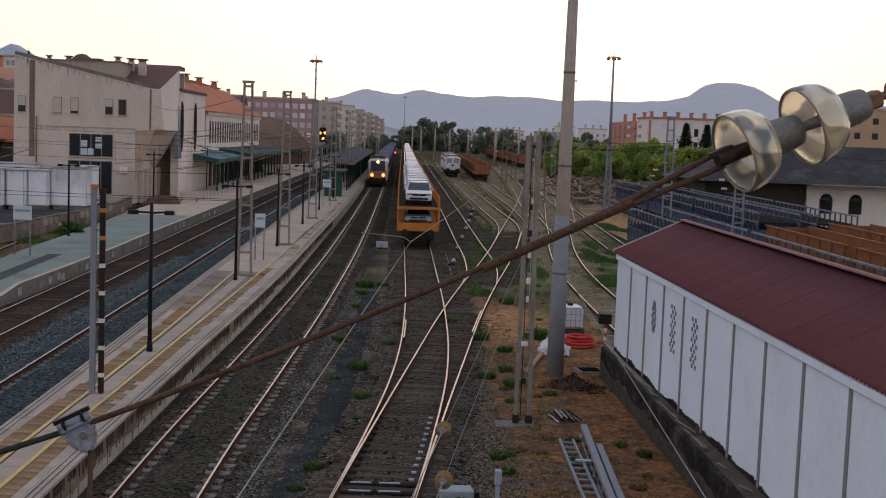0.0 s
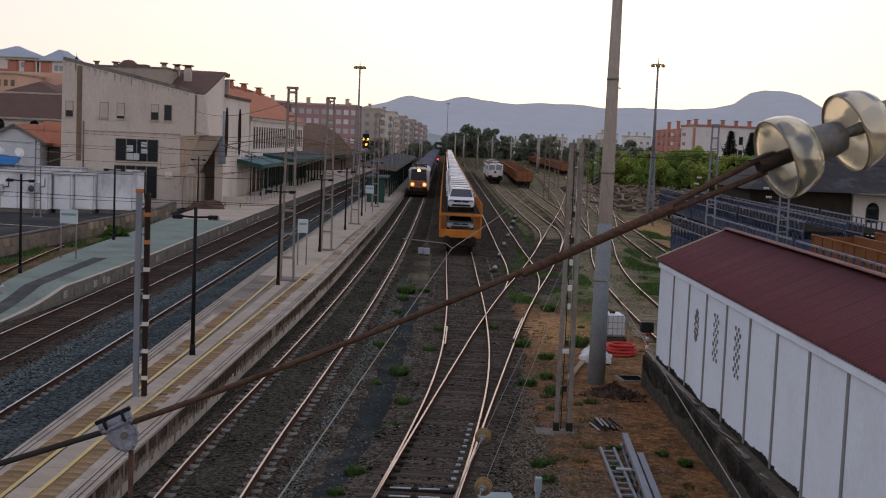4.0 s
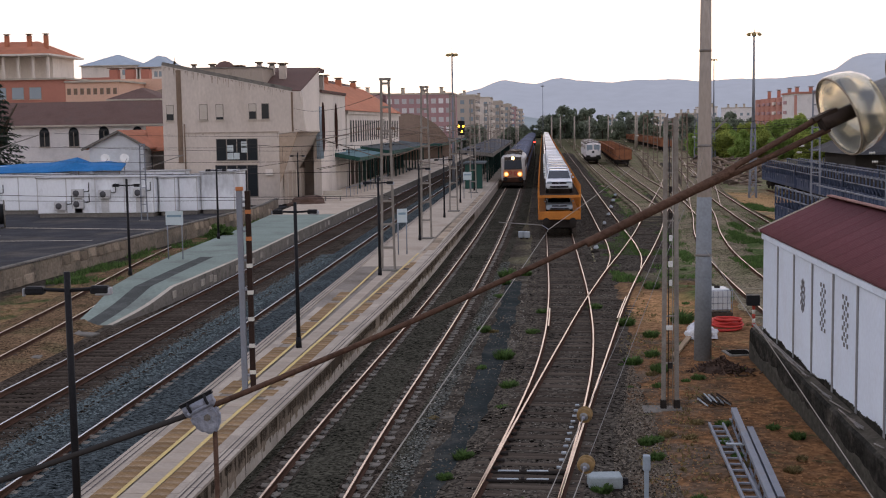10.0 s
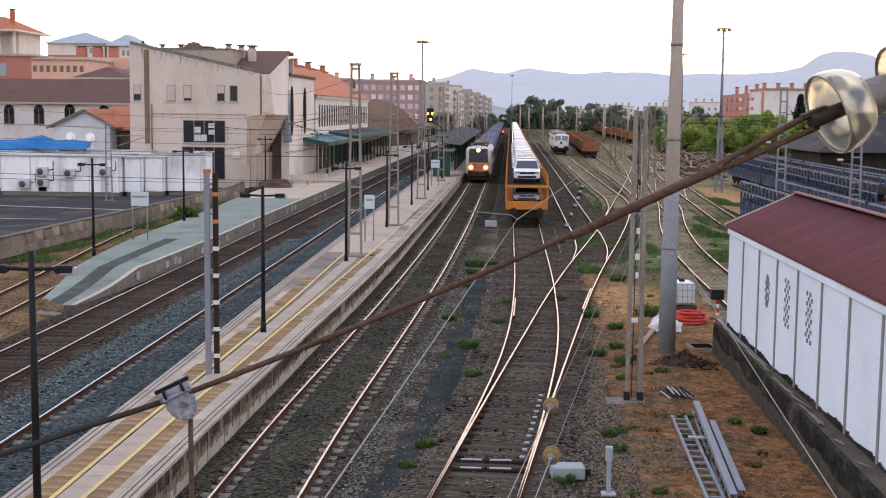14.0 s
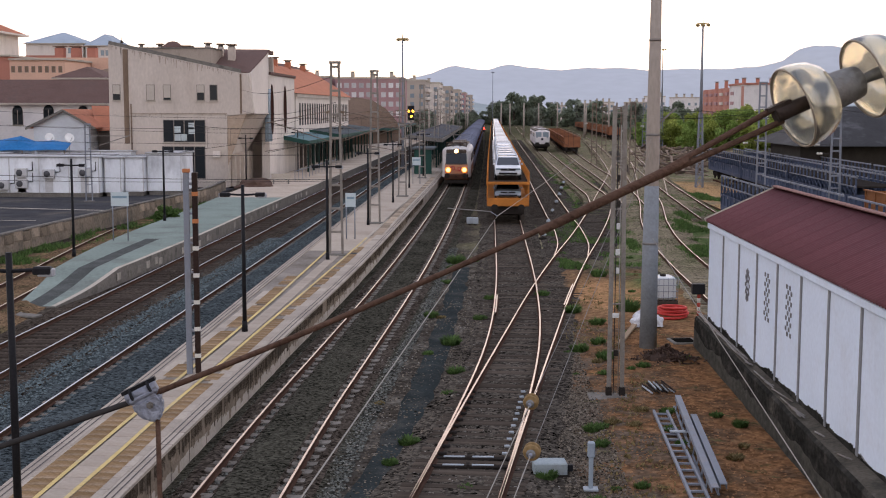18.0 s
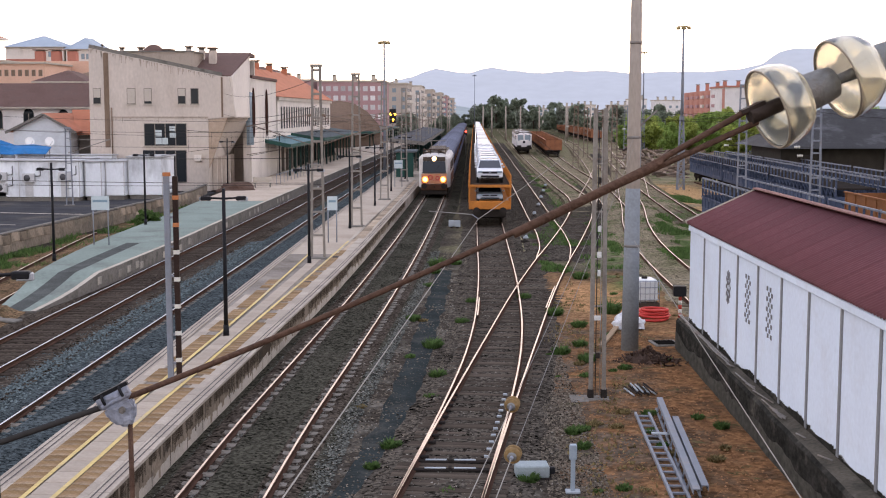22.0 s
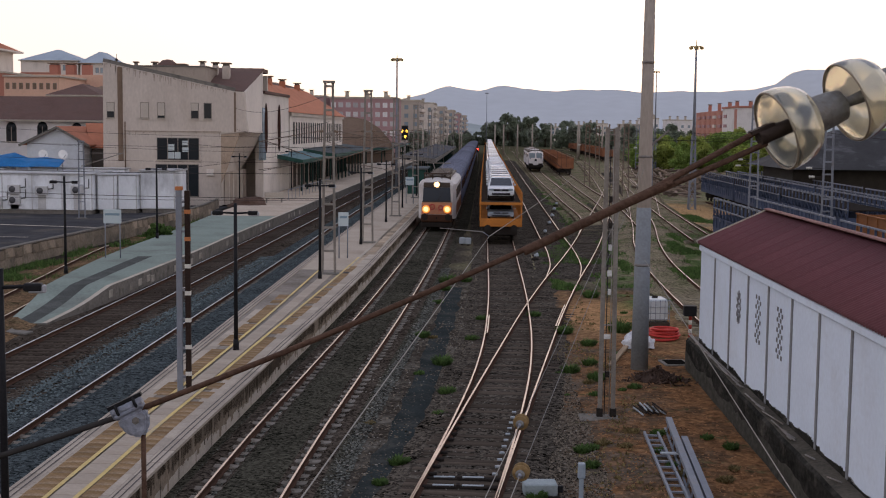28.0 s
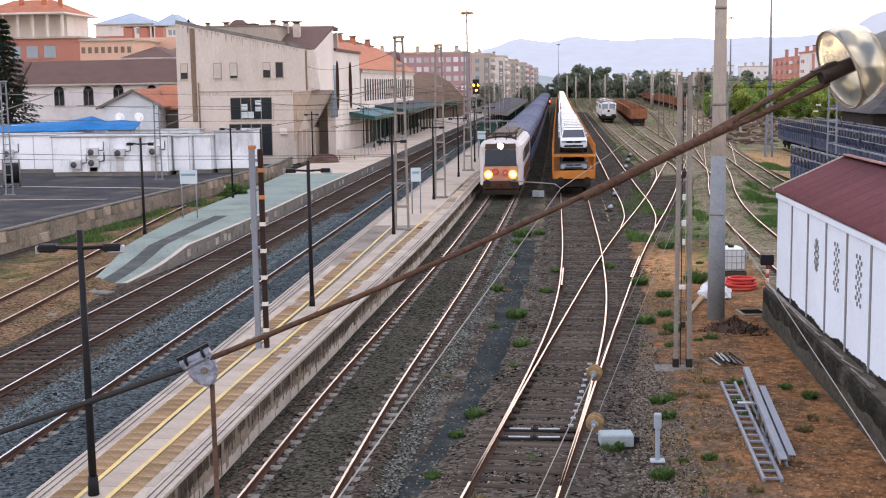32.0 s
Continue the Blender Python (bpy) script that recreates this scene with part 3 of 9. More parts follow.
def slab_row(root, name, line, off, w, y0, y1, length, material, z, thick=0.05, skip=None):
    """Separate slabs along a plan line; alike ones share a mesh."""
    first = part(name, box(B(), -w / 2, -length / 2 + 0.013, -thick, w / 2, length / 2 - 0.013, 0, 0.006), material, root, m=pose(0, 0, -50))
    used = False
    y = y0
    while y < y1:
        if not (skip and skip(y)):
            ang = math.degrees(math.atan2(line_at(line, y + 0.5) - line_at(line, y - 0.5), 1.0))
            m = pose(line_at(line, y) + off, y, z + 0.001 * math.sin(y * 5.7), 0, 0, -ang)
            if not used:
                first.matrix_basis, used = m, True
            else:
                again(first, m)
        y += length


M_PAVE_DIRT = mat("paving_bed", (0.25, 0.22, 0.19), spec=0.0, var=0.3, scale=0.7, fine=10, stain=(0.13, 0.105, 0.085), stain_amt=0.7, stain_scale=0.6)
M_WARN = mat("warning_slab_tan", (0.36, 0.29, 0.22), spec=0.0, var=0.35, scale=0.6, fine=10, rand=0.35, stain=(0.20, 0.135, 0.085), stain_amt=0.8, stain_scale=0.35)
M_GRIME_PALE = mat("platform_run_off", (0.25, 0.20, 0.15), spec=0.0, var=0.4, scale=1.5, fine=14, stain=(0.15, 0.125, 0.1), stain_amt=0.7, stain_scale=1.4)
M_GRIME = mat("platform_grime", (0.085, 0.065, 0.048), spec=0.0, var=0.4, scale=1.2, fine=12, stain=(0.06, 0.055, 0.045), stain_amt=0.7, stain_scale=1.0)


def island_platform():
    root = thing("island_platform", label="pale paved island platform with yellow lines and tan tactile strips", category="platform", kind="structure")
    ys = list(np.arange(8, 130, 1.0)) + list(np.arange(130, 311, 10.0))
    part("platform_body", deck(B(), ISL_L, ISL_R, [y for y in ys if y <= 62], 0.53), [M_PAVE_DIRT, M_CONC], root, "dirt-filled bed of the paving")
    part("platform_body", deck(B(), ISL_L, ISL_R, [y for y in ys if y >= 62], 0.53), [M_PAVE, M_CONC], root)
    # dark weathered band under the coping, running down in drips
    rnd = random.Random(17)
    for depth, wide, material, label in ((0.27, 0.13, M_GRIME, "dark weathered drips under the coping"), (0.42, 0.26, M_GRIME_PALE, "pale brown run-off stains")):
        bm = B()
        out = 0.006 if depth < 0.25 else 0.003
        y0 = 8.0
        while y0 < 100:
            y1 = y0 + rnd.uniform(0.05, wide) * (1 if y0 < 60 else 2)
            da = depth + 0.13 * noise.noise((y0 * 0.6, depth * 9, 0)) + 0.22 * rnd.random() ** 4
            db = da + rnd.uniform(-0.04, 0.04)
            if noise.noise((y0 * 0.23, depth * 30, 5)) > -0.38:
                bm.faces.new([bm.verts.new(p) for p in ((line_at(ISL_R, y0) + out, y0, 0.5), (line_at(ISL_R, y0) + out, y0, 0.5 - max(0.03, da)), (line_at(ISL_R, y1) + out, y1, 0.5 - max(0.03, db)), (line_at(ISL_R, y1) + out, y1, 0.5))])
            y0 = y1
        part("grimy_band", bm, material, root, label)
    bm = B()
    for k in range(46):
        y = 10.3 + 1.5 * k
        x = line_at(ISL_R, y)
        box(bm, x + 0.007, y - 0.012, -0.25, x + 0.011, y + 0.012, 0.49)
    part("wall_joints", bm, M_GRIME, root, "dark joints of the wall slabs")
    slab_row(root, "coping_slab", ISL_R, -0.17, 0.34, 10, 75, 1.0, M_COPING, 0.566, 0.09)
    slab_row(root, "coping_slab", ISL_L, 0.17, 0.34, 10, 75, 1.0, M_COPING, 0.566, 0.09)
    slab_row(root, "paving_slab", ISL_R, -0.55, 0.4, 10, 70, 0.75, M_COPING, 0.56)
    slab_row(root, "paving_slab", YEL_L, -0.58, 0.36, 10, 48, 0.75, M_COPING, 0.558)
    mid = [((line_at(YEL_L, y) + line_at(YEL_R, y)) / 2, y) for y in np.arange(8, 76, 1.0)]
    slab_row(root, "paving_slab", mid, 0.0, 0.46, 10, 60, 0.75, M_PAVE, 0.556)
    slab_row(root, "tactile_tile", YEL_R, 0.24, 0.36, 10, 64, 0.4, M_TACTILE, 0.567, skip=lambda y: noise.noise((y * 0.9, 3, 0)) > (0.5 if y < 30 else 0.16))
    slab_row(root, "tactile_tile", YEL_L, -0.28, 0.44, 10, 52, 0.4, M_TACTILE, 0.567, skip=lambda y: noise.noise((y * 0.8, 9, 0)) > (0.45 if y < 30 else 0.12))
    part("edge_groove", strip(strip(B(), ISL_R, -0.14, 0.035, 8, 310, 0.5735), ISL_R, -0.27, 0.035, 8, 310, 0.5735), M_GROOVE, root, "dark anti-slip groove lines")
    part("edge_groove", strip(strip(B(), ISL_L, 0.1, 0.035, 8, 310, 0.5735), ISL_L, 0.24, 0.035, 8, 310, 0.5735), M_GROOVE, root, "dark anti-slip groove lines")
    part("yellow_line", strip(B(), YEL_R, -0.05, 0.1, 8, 68, 0.573), M_YELLOW, root, "worn yellow safety line")
    part("yellow_line", strip(B(), YEL_L, -0.05, 0.1, 8, 62, 0.573), M_YELLOW, root, "worn yellow safety line")
    part("edge_line", strip(B(), YEL_R, -0.05, 0.1, 68, 160, 0.5675), M_COPING, root, "pale worn safety line")
    # tan warning strip between pale borders, further along the edge
    slab_row(root, "warning_slab", ISL_R, -0.72, 0.5, 64.4, 130, 1.5, M_WARN, 0.548)
    part("border_line", strip(strip(B(), ISL_R, -1.06, 0.08, 62, 150, 0.5675), ISL_R, -0.46, 0.1, 75, 150, 0.5675), M_CONC, root, "pale border of the warning strip")
    # drain covers and patches let into the paving further along
    for y in (52, 61, 70, 80, 90):
        part("drain_cover", box(B(), -0.25, -0.5, 0, 0.25, 0.5, 0.016), M_TARMAC, root, "dark drain cover", m=pose(line_at(YEL_R, y) + 0.32, y, 0.531))


island_platform()

# ---- old platform with its ramp ----
OLD_R = spline([(48.6, -17.25), (50.5, -16.8), (54.2, -16.45), (60, -16.3), (66.8, -16.2), (83, -16.28), (107, -16.2), (200, -15.6), (320, -14.4)], 1.0)
OLD_L = spline([(48.6, -18.9), (50.3, -18.95), (54.5, -19.3), (58.5, -19.75), (64, -20.25), (87, -21.1), (99, -21.7), (130, -22.3), (320, -21.5)], 1.0)


def old_top(y):
    return 0.55 if y > 54.6 else max(-0.24, 0.55 - (54.6 - y) * 0.132)


M_PAVE_TAN = mat("platform_tan", (0.47, 0.39, 0.315), spec=0.0, var=0.2, scale=0.3, fine=6, stain=(0.28, 0.22, 0.17), stain_amt=0.6, stain_scale=0.25)


def old_platform():
    root = thing("station_platform", label="old greenish-grey station platform ending in a ramp", category="platform", kind="structure")
    ys = [48.6] + list(np.arange(49, 130, 0.5)) + list(np.arange(130, 321, 10.0))
    part("platform_body", deck(B(), OLD_L, OLD_R, [y for y in ys if y <= 99], old_top), [M_PAVE_GREEN, M_CONC_DARK], root)
    part("platform_body", deck(B(), OLD_L, OLD_R, [y for y in ys if y >= 99], old_top), [M_PAVE_TAN, M_CONC_DARK], root, "tan paved stretch by the station")
    bm = B()
    for y0, y1 in zip(ys, ys[1:]):
        a, b = line_at(OLD_R, y0), line_at(OLD_R, y1)
        bm.faces.new([bm.verts.new(p) for p in ((a - 0.22, y0, old_top(y0) + 0.006), (a, y0, old_top(y0) + 0.006), (b, y1, old_top(y1) + 0.006), (b - 0.22, y1, old_top(y1) + 0.006))])
    part("edge_line", bm, M_CONC, root, "pale painted platform edge")
    bm = B()
    for y0, y1 in zip(ys, ys[1:]):
        if 48.5 < y0 < 67:
            mid = lambda y: line_at(OLD_R, y) * 0.55 + line_at(OLD_L, y) * 0.45
            bm.faces.new([bm.verts.new(p) for p in ((mid(y0) - 0.55, y0, old_top(y0) + 0.005), (mid(y0) + 0.2, y0, old_top(y0) + 0.005), (mid(y1) + 0.2, y1, old_top(y1) + 0.005), (mid(y1) - 0.55, y1, old_top(y1) + 0.005))])
    part("surface_patch", bm, mat("patched_tarmac", (0.085, 0.09, 0.085), spec=0.0, var=0.35, scale=1.2, stain=(0.14, 0.15, 0.14), stain_amt=0.6, stain_scale=1.1), root, "darker patched strip")
    # pale stones of the platform wall, some repainted
    first = part("wall_stone", box(B(), 0, -0.28, -0.17, 0.05, 0.28, 0.17, 0.02), mat("wall_stone_pale", (0.24, 0.22, 0.19), var=0.45, rand=0.5), root, m=pose(line_at(OLD_R, 54.4) - 0.005, 54.4, 0.2))
    y = 55.2
    while y < 112:
        if noise.noise((y * 1.3, 5, 0)) > 0.08:
            again(first, pose(line_at(OLD_R, y) - 0.012 - 0.01 * abs(math.sin(y * 9)), y, 0.15 + 0.06 * math.sin(y * 4)))
        y += 0.72


old_platform()

# ---- boundary wall and car park behind the platform ----
M_BLOCK = mat("wall_block", (0.33, 0.265, 0.205), spec=0.0, var=0.4, rand=0.4, scale=2, stain=(0.08, 0.075, 0.06), stain_amt=0.95, stain_scale=1.5)


M_PLASTER = mat("old_plaster", (0.22, 0.18, 0.14), var=0.5, scale=0.7, fine=6, stain=(0.09, 0.085, 0.07), stain_amt=0.95, stain_scale=0.5, bump=0.5)


def boundary_wall():
    root = thing("boundary_wall", label="low weathered block wall along the car park", category="wall", kind="structure")
    pts = spline([(48, -27.2), (60, -26.7), (74, -25.9), (90, -25.0), (104, -24.2), (118, -25.0)], 1.15)
    part("wall_core", sweep(B(), pts, 0, [(-0.12, -0.5), (-0.12, 0.72), (0.1, 0.72), (0.1, -0.5)]), M_PLASTER, root, "blotchy old plaster")
    first = None
    for i, ((x0, y0), (x1, y1)) in enumerate(zip(pts, pts[1:])):
        ang = math.degrees(math.atan2(x1 - x0, y1 - y0))
        for k in range(2):
            if noise.noise((i * 0.3, k * 0.8, 0)) < 0.17:
                continue
            m = pose((x0 + x1) / 2, (y0 + y1) / 2, -0.34 + 0.56 * k + 0.05 * math.sin(i * 2.7), 0, 0, -ang + 1.5 * math.sin(i * 5.1))
            if first is None:
                first = part("block", box(B(), -0.15, -0.55, 0, 0.14, 0.55, 0.53, 0.03), M_BLOCK, root, m=m)
            else:
                again(first, m)
    part("coping", sweep(B(), pts, 0, [(-0.17, 0.8), (-0.17, 0.87), (0.15, 0.87), (0.15, 0.8), (-0.17, 0.8)]), M_CONC_DARK, root)


boundary_wall()
bm = B()
poly(bm, [(-27.3, 48, -0.04), (-24.4, 104, -0.04), (-24.6, 119.6, -0.04), (-75, 122, -0.04), (-75, 48, -0.04)], (0, 0, -0.15))
tagged(part("car_park", bm, M_TARMAC), "dark tarmac car park beside the station", "car park", kind="structure")
bm = B()
box(bm, -60, 84, -0.04, -31, 84.2, -0.033)
bar(bm, (-58, 99.2, -0.034), (-28.2, 92.6, -0.034), 0.3, 0.012)
tagged(part("parking_lines", bm, M_CONC), "faded white parking bay lines", "road marking", kind="structure")

# dark filled trench between the tracks
TR = spline([(14, -3.5), (23, -2.7), (29, -2.15), (38, -1.75), (45, -1.6), (52, -1.45), (62, -1.35)], 0.7)
bm = B()
rows = []
for x, y in TR:
    w = 0.42 + 0.14 * noise.noise((y * 0.8, 0, 2))
    s = 0.15 * noise.noise((y * 0.6, 4, 2))
    rows.append([bm.verts.new((x + s - w, y, -0.30)), bm.verts.new((x + s - w * 0.9, y, -0.215)), bm.verts.new((x + s + w * 0.9, y, -0.215)), bm.verts.new((x + s + w, y, -0.30))])
for a, b in zip(rows, rows[1:]):
    for k in range(3):
        bm.faces.new((a[k], a[k + 1], b[k + 1], b[k])).smooth = True
tagged(part("filled_trench", bm, M_TRENCH), "dark backfilled cable trench between the tracks", "trench", kind="structure")

# ---- white goods shed on its loading dock ----
M_MOULD = mat("black_mould", (0.03, 0.029, 0.026), spec=0.0, var=0.6, scale=1.5, fine=10, stain=(0.11, 0.10, 0.085), stain_amt=0.7, stain_scale=1.6, bump=0.7, stretch=(1, 0.6, 1))
M_ROOF_RED = mat("maroon_sheet_roof", (0.128, 0.044, 0.049), rough=0.6, var=0.14, scale=0.5, fine=6, rand=0.06, bump=0.05, stain=(0.11, 0.042, 0.045), stain_amt=0.5)
M_PILASTER = mat("grey_joint_strip", (0.22, 0.225, 0.235), var=0.2, stain=(0.25, 0.24, 0.23), stain_amt=0.6, stain_scale=2)


def goods_shed():
    root = thing("goods_shed", 7.02, 40.1, 0.85, 0.6, "long white goods shed with a maroon corrugated roof", "shed")
    L, W, EZ, RZ, RX = 30.0, 4.2, 3.25, 4.27, 2.1
    # walls; y runs back from the far end towards the bridge
    part("wall", box(B(), 0, -L, 0, 0.18, 0, EZ), M_WHITE, root)
    part("wall", box(B(), W - 0.18, -L, 0, W, 0, EZ), M_WHITE, root)
    for y0 in (-0.18, -L):
        bm = B()
        poly(bm, [(0.19, y0, 0), (W - 0.19, y0, 0), (W - 0.19, y0, EZ), (RX, y0, RZ - 0.06), (0.19, y0, EZ)], (0, 0.18, 0))
        part("gable_wall", bm, M_WHITE, root)
    first = None
    for k in range(13):
        y = -2.35 - 2.27 * k
        m = pose(0, y, 0)
        if first is None:
            first = part("pilaster", box(B(), -0.03, -0.06, 0.02, 0.01, 0.06, EZ - 0.28, 0.01), M_PILASTER, root, "grey vertical joint strip", m=m)
        else:
            again(first, m)
    # black mould creeping up the foot of the wall
    bm = B()
    y = -L
    while y < -0.1:
        d = 0.05 + 0.26 * max(0.0, noise.noise((y * 0.5, 2, 4)) + 0.25) + 0.10 * abs(noise.noise((y * 3.1, 5, 1)))
        e = d * (0.75 + 0.5 * abs(noise.noise((y * 7, 1, 9))))
        bm.faces.new([bm.verts.new(p) for p in ((-0.005, y, 0.0), (-0.005, y + 0.11, 0.0), (-0.005, y + 0.11, e), (-0.005, y, d))])
        y += 0.11
    tagged(part("wall_mould", bm, M_MOULD, root, "black mould at the foot of the wall"), kind="stuff")
    part("cornice", box(B(), -0.075, -L, EZ - 0.27, 0.0, 0.0, EZ - 0.1, 0.02), M_WHITE, root, "white band under the eaves")
    # corrugated sheets, each about a metre wide, on both slopes
    n, pitch = 6, 0.167

    def sheet(side):
        bm = B()
        e, r = (-0.11 if side < 0 else W + 0.11), RX
        ze = EZ - 0.005
        rows = []
        for i in range(n * 6 + 1):
            y = i * pitch / 6
            dz = 0.02 * math.cos(2 * math.pi * i / 6)
            rows.append((bm.verts.new((e, y, ze + dz)), bm.verts.new((r, y, RZ + dz)), bm.verts.new((r, y, RZ + dz - 0.05)), bm.verts.new((e, y, ze + dz - 0.05))))
        for a, b in zip(rows, rows[1:]):
            for k in range(4):
                f = bm.faces.new((a[k], a[(k + 1) % 4], b[(k + 1) % 4], b[k]))
                f.smooth = k == 0
        return bm
    for side in (-1, 1):
        one = None
        for k in range(30):
            m = pose(0, -L - 0.1 + k * n * pitch * 1.005, 0.0015 * (k % 2))
            if one is None:
                one = part("roof_sheet", sheet(side), M_ROOF_RED, root, "maroon corrugated roof sheet", m=m)
            else:
                again(one, m)
    part("ridge_cap", box(B(), RX - 0.11, -L - 0.1, RZ + 0.01, RX + 0.11, 0.25, RZ + 0.07, 0.03), mat("ridge_dull", (0.24, 0.13, 0.115), var=0.25), root, "dull red ridge capping")
    part("verge_board", bar(B(), (-0.12, 0.24, EZ - 0.03), (RX, 0.24, RZ - 0.02), 0.04, 0.12), M_CONC, root, "pale verge board")
    part("verge_board", bar(B(), (W + 0.12, 0.24, EZ - 0.03), (RX, 0.24, RZ - 0.02), 0.04, 0.12), M_CONC, root, "pale verge board")
    # cut-out ornaments in three panels: grey plates stand in for the shaded holes
    dark = mat("vent_shadow", (0.17, 0.17, 0.18), var=0.2)
    bm = B()
    for r0, r1 in ((0.2, 0.27), (0.06, 0.12)):
        turned(bm, [(r0, -0.012), (r0, 0.0), (r1, 0.0), (r1, -0.012)], (-0.004, 0, 0), (-1, 0, 0), 20)
    for k in range(12):
        a = 2 * math.pi * k / 12
        box(bm, -0.014, -0.035, 0.26, 0.0, 0.035, 0.36, 0, 0, pose(0, 0, 0, math.degrees(a), 0, 0))
    for k in range(6):
        box(bm, -0.014, -0.02, 0.11, 0.0, 0.02, 0.21, 0, 0, pose(0, 0, 0, 60 * k, 0, 0))
    bmesh.ops.transform(bm, matrix=Matrix.Translation((0, -5.75, 1.95)) @ Matrix.Diagonal((1, 0.8, 1.3, 1)), verts=bm.verts)
    part("vent_motif", bm, dark, root, "dark round vent motif")
    for y0 in (-8.05, -10.3):
        bm = B()
        for i in range(4):
            for j in range(10):
                if (i + j) % 2 == 0:
                    box(bm, -0.012, y0 + (i - 2) * 0.15, 1.35 + j * 0.125, 0.004, y0 + (i - 1) * 0.15 - 0.02, 1.35 + (j + 1) * 0.125 - 0.02)
        part("vent_grille", bm, dark, root, "dark chequered vent openings")
    # grimy chipped foot of the track-side wall
    bm = B()
    for k in range(100):
        y0, y1 = -L + 0.3 * k, -L + 0.3 * (k + 1)
        h0, h1 = [0.05 + max(0, 0.16 * noise.noise((y * 0.9, 2, 0)) + 0.08 * noise.noise((y * 4.0, 5, 0))) for y in (y0, y1)]
        bm.faces.new([bm.verts.new(p) for p in ((-0.004, y0, 0), (-0.004, y1, 0), (-0.004, y1, h1), (-0.004, y0, h0))])
    part("grimy_foot", bm, M_PILASTER, root, "grimy chipped foot of the wall")
    return root


goods_shed()
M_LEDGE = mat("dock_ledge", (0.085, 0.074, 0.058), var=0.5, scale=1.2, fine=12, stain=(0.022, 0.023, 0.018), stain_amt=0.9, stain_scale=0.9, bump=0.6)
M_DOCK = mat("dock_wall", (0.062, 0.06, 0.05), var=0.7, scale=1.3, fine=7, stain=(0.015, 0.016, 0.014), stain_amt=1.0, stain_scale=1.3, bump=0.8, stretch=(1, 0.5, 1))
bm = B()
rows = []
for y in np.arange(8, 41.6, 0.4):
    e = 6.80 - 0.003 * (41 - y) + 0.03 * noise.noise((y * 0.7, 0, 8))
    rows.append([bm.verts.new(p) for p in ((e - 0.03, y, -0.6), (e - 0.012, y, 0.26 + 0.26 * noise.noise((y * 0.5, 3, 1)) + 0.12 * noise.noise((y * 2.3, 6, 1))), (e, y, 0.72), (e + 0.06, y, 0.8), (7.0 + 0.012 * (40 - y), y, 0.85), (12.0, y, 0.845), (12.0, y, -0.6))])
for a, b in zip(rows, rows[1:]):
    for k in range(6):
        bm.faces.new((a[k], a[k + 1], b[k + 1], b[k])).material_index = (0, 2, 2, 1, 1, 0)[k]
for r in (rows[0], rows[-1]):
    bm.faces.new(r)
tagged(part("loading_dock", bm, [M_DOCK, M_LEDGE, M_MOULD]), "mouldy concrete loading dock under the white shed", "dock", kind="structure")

# ---- foreground cable with glass insulators ----
M_CABLE = mat("old_cable", (0.11, 0.064, 0.045), rough=0.8, var=0.35, scale=6, fine=60, bump=0.4, metal=0.3)
M_CAST = mat("cast_fitting", (0.22, 0.22, 0.21), rough=0.6, var=0.25, metal=0.6, scale=9, fine=50, stain=(0.13, 0.09, 0.06), stain_amt=0.6, stain_scale=9)
M_CLAMP = mat("aluminium_clamp", (0.26, 0.28, 0.33), rough=0.55, var=0.3, metal=0.35, scale=14, fine=70, stain=(0.14, 0.12, 0.11), stain_amt=0.6, stain_scale=12)


def insulator_glass():
    m = bpy.data.materials.new("toughened_glass")
    m.use_nodes = True
    n, l = m.node_tree.nodes, m.node_tree.links
    b = n["Principled BSDF"]
    t = n.new("ShaderNodeTexCoord")
    no = n.new("ShaderNodeTexNoise")
    no.inputs["Scale"].default_value, no.inputs["Detail"].default_value = 9, 1.5
    l.new(t.outputs["Object"], no.inputs["Vector"])
    # blotches put golden reflections and the cement seen within into the colour
    r = n.new("ShaderNodeValToRGB")
    r.color_ramp.elements[0].position, r.color_ramp.elements[1].position = 0.42, 0.48
    r.color_ramp.elements[0].color, r.color_ramp.elements[1].color = (0.32, 0.33, 0.31, 1), (1.0, 0.92, 0.72, 1)
    l.new(no.outputs["Fac"], r.inputs["Fac"])
    l.new(r.outputs["Color"], b.inputs["Base Color"])
    b.inputs["Roughness"].default_value = 0.12
    b.inputs["Transmission Weight"].default_value = 0.72
    b.inputs["Metallic"].default_value = 0.12
    b.inputs["IOR"].default_value = 1.5
    b.inputs["Specular IOR Level"].default_value = 0.8
    return m


AX = Vector((0.895, 0.2, 0.36)).normalized()
RIM = Vector((0.902, 3.94, 7.612))


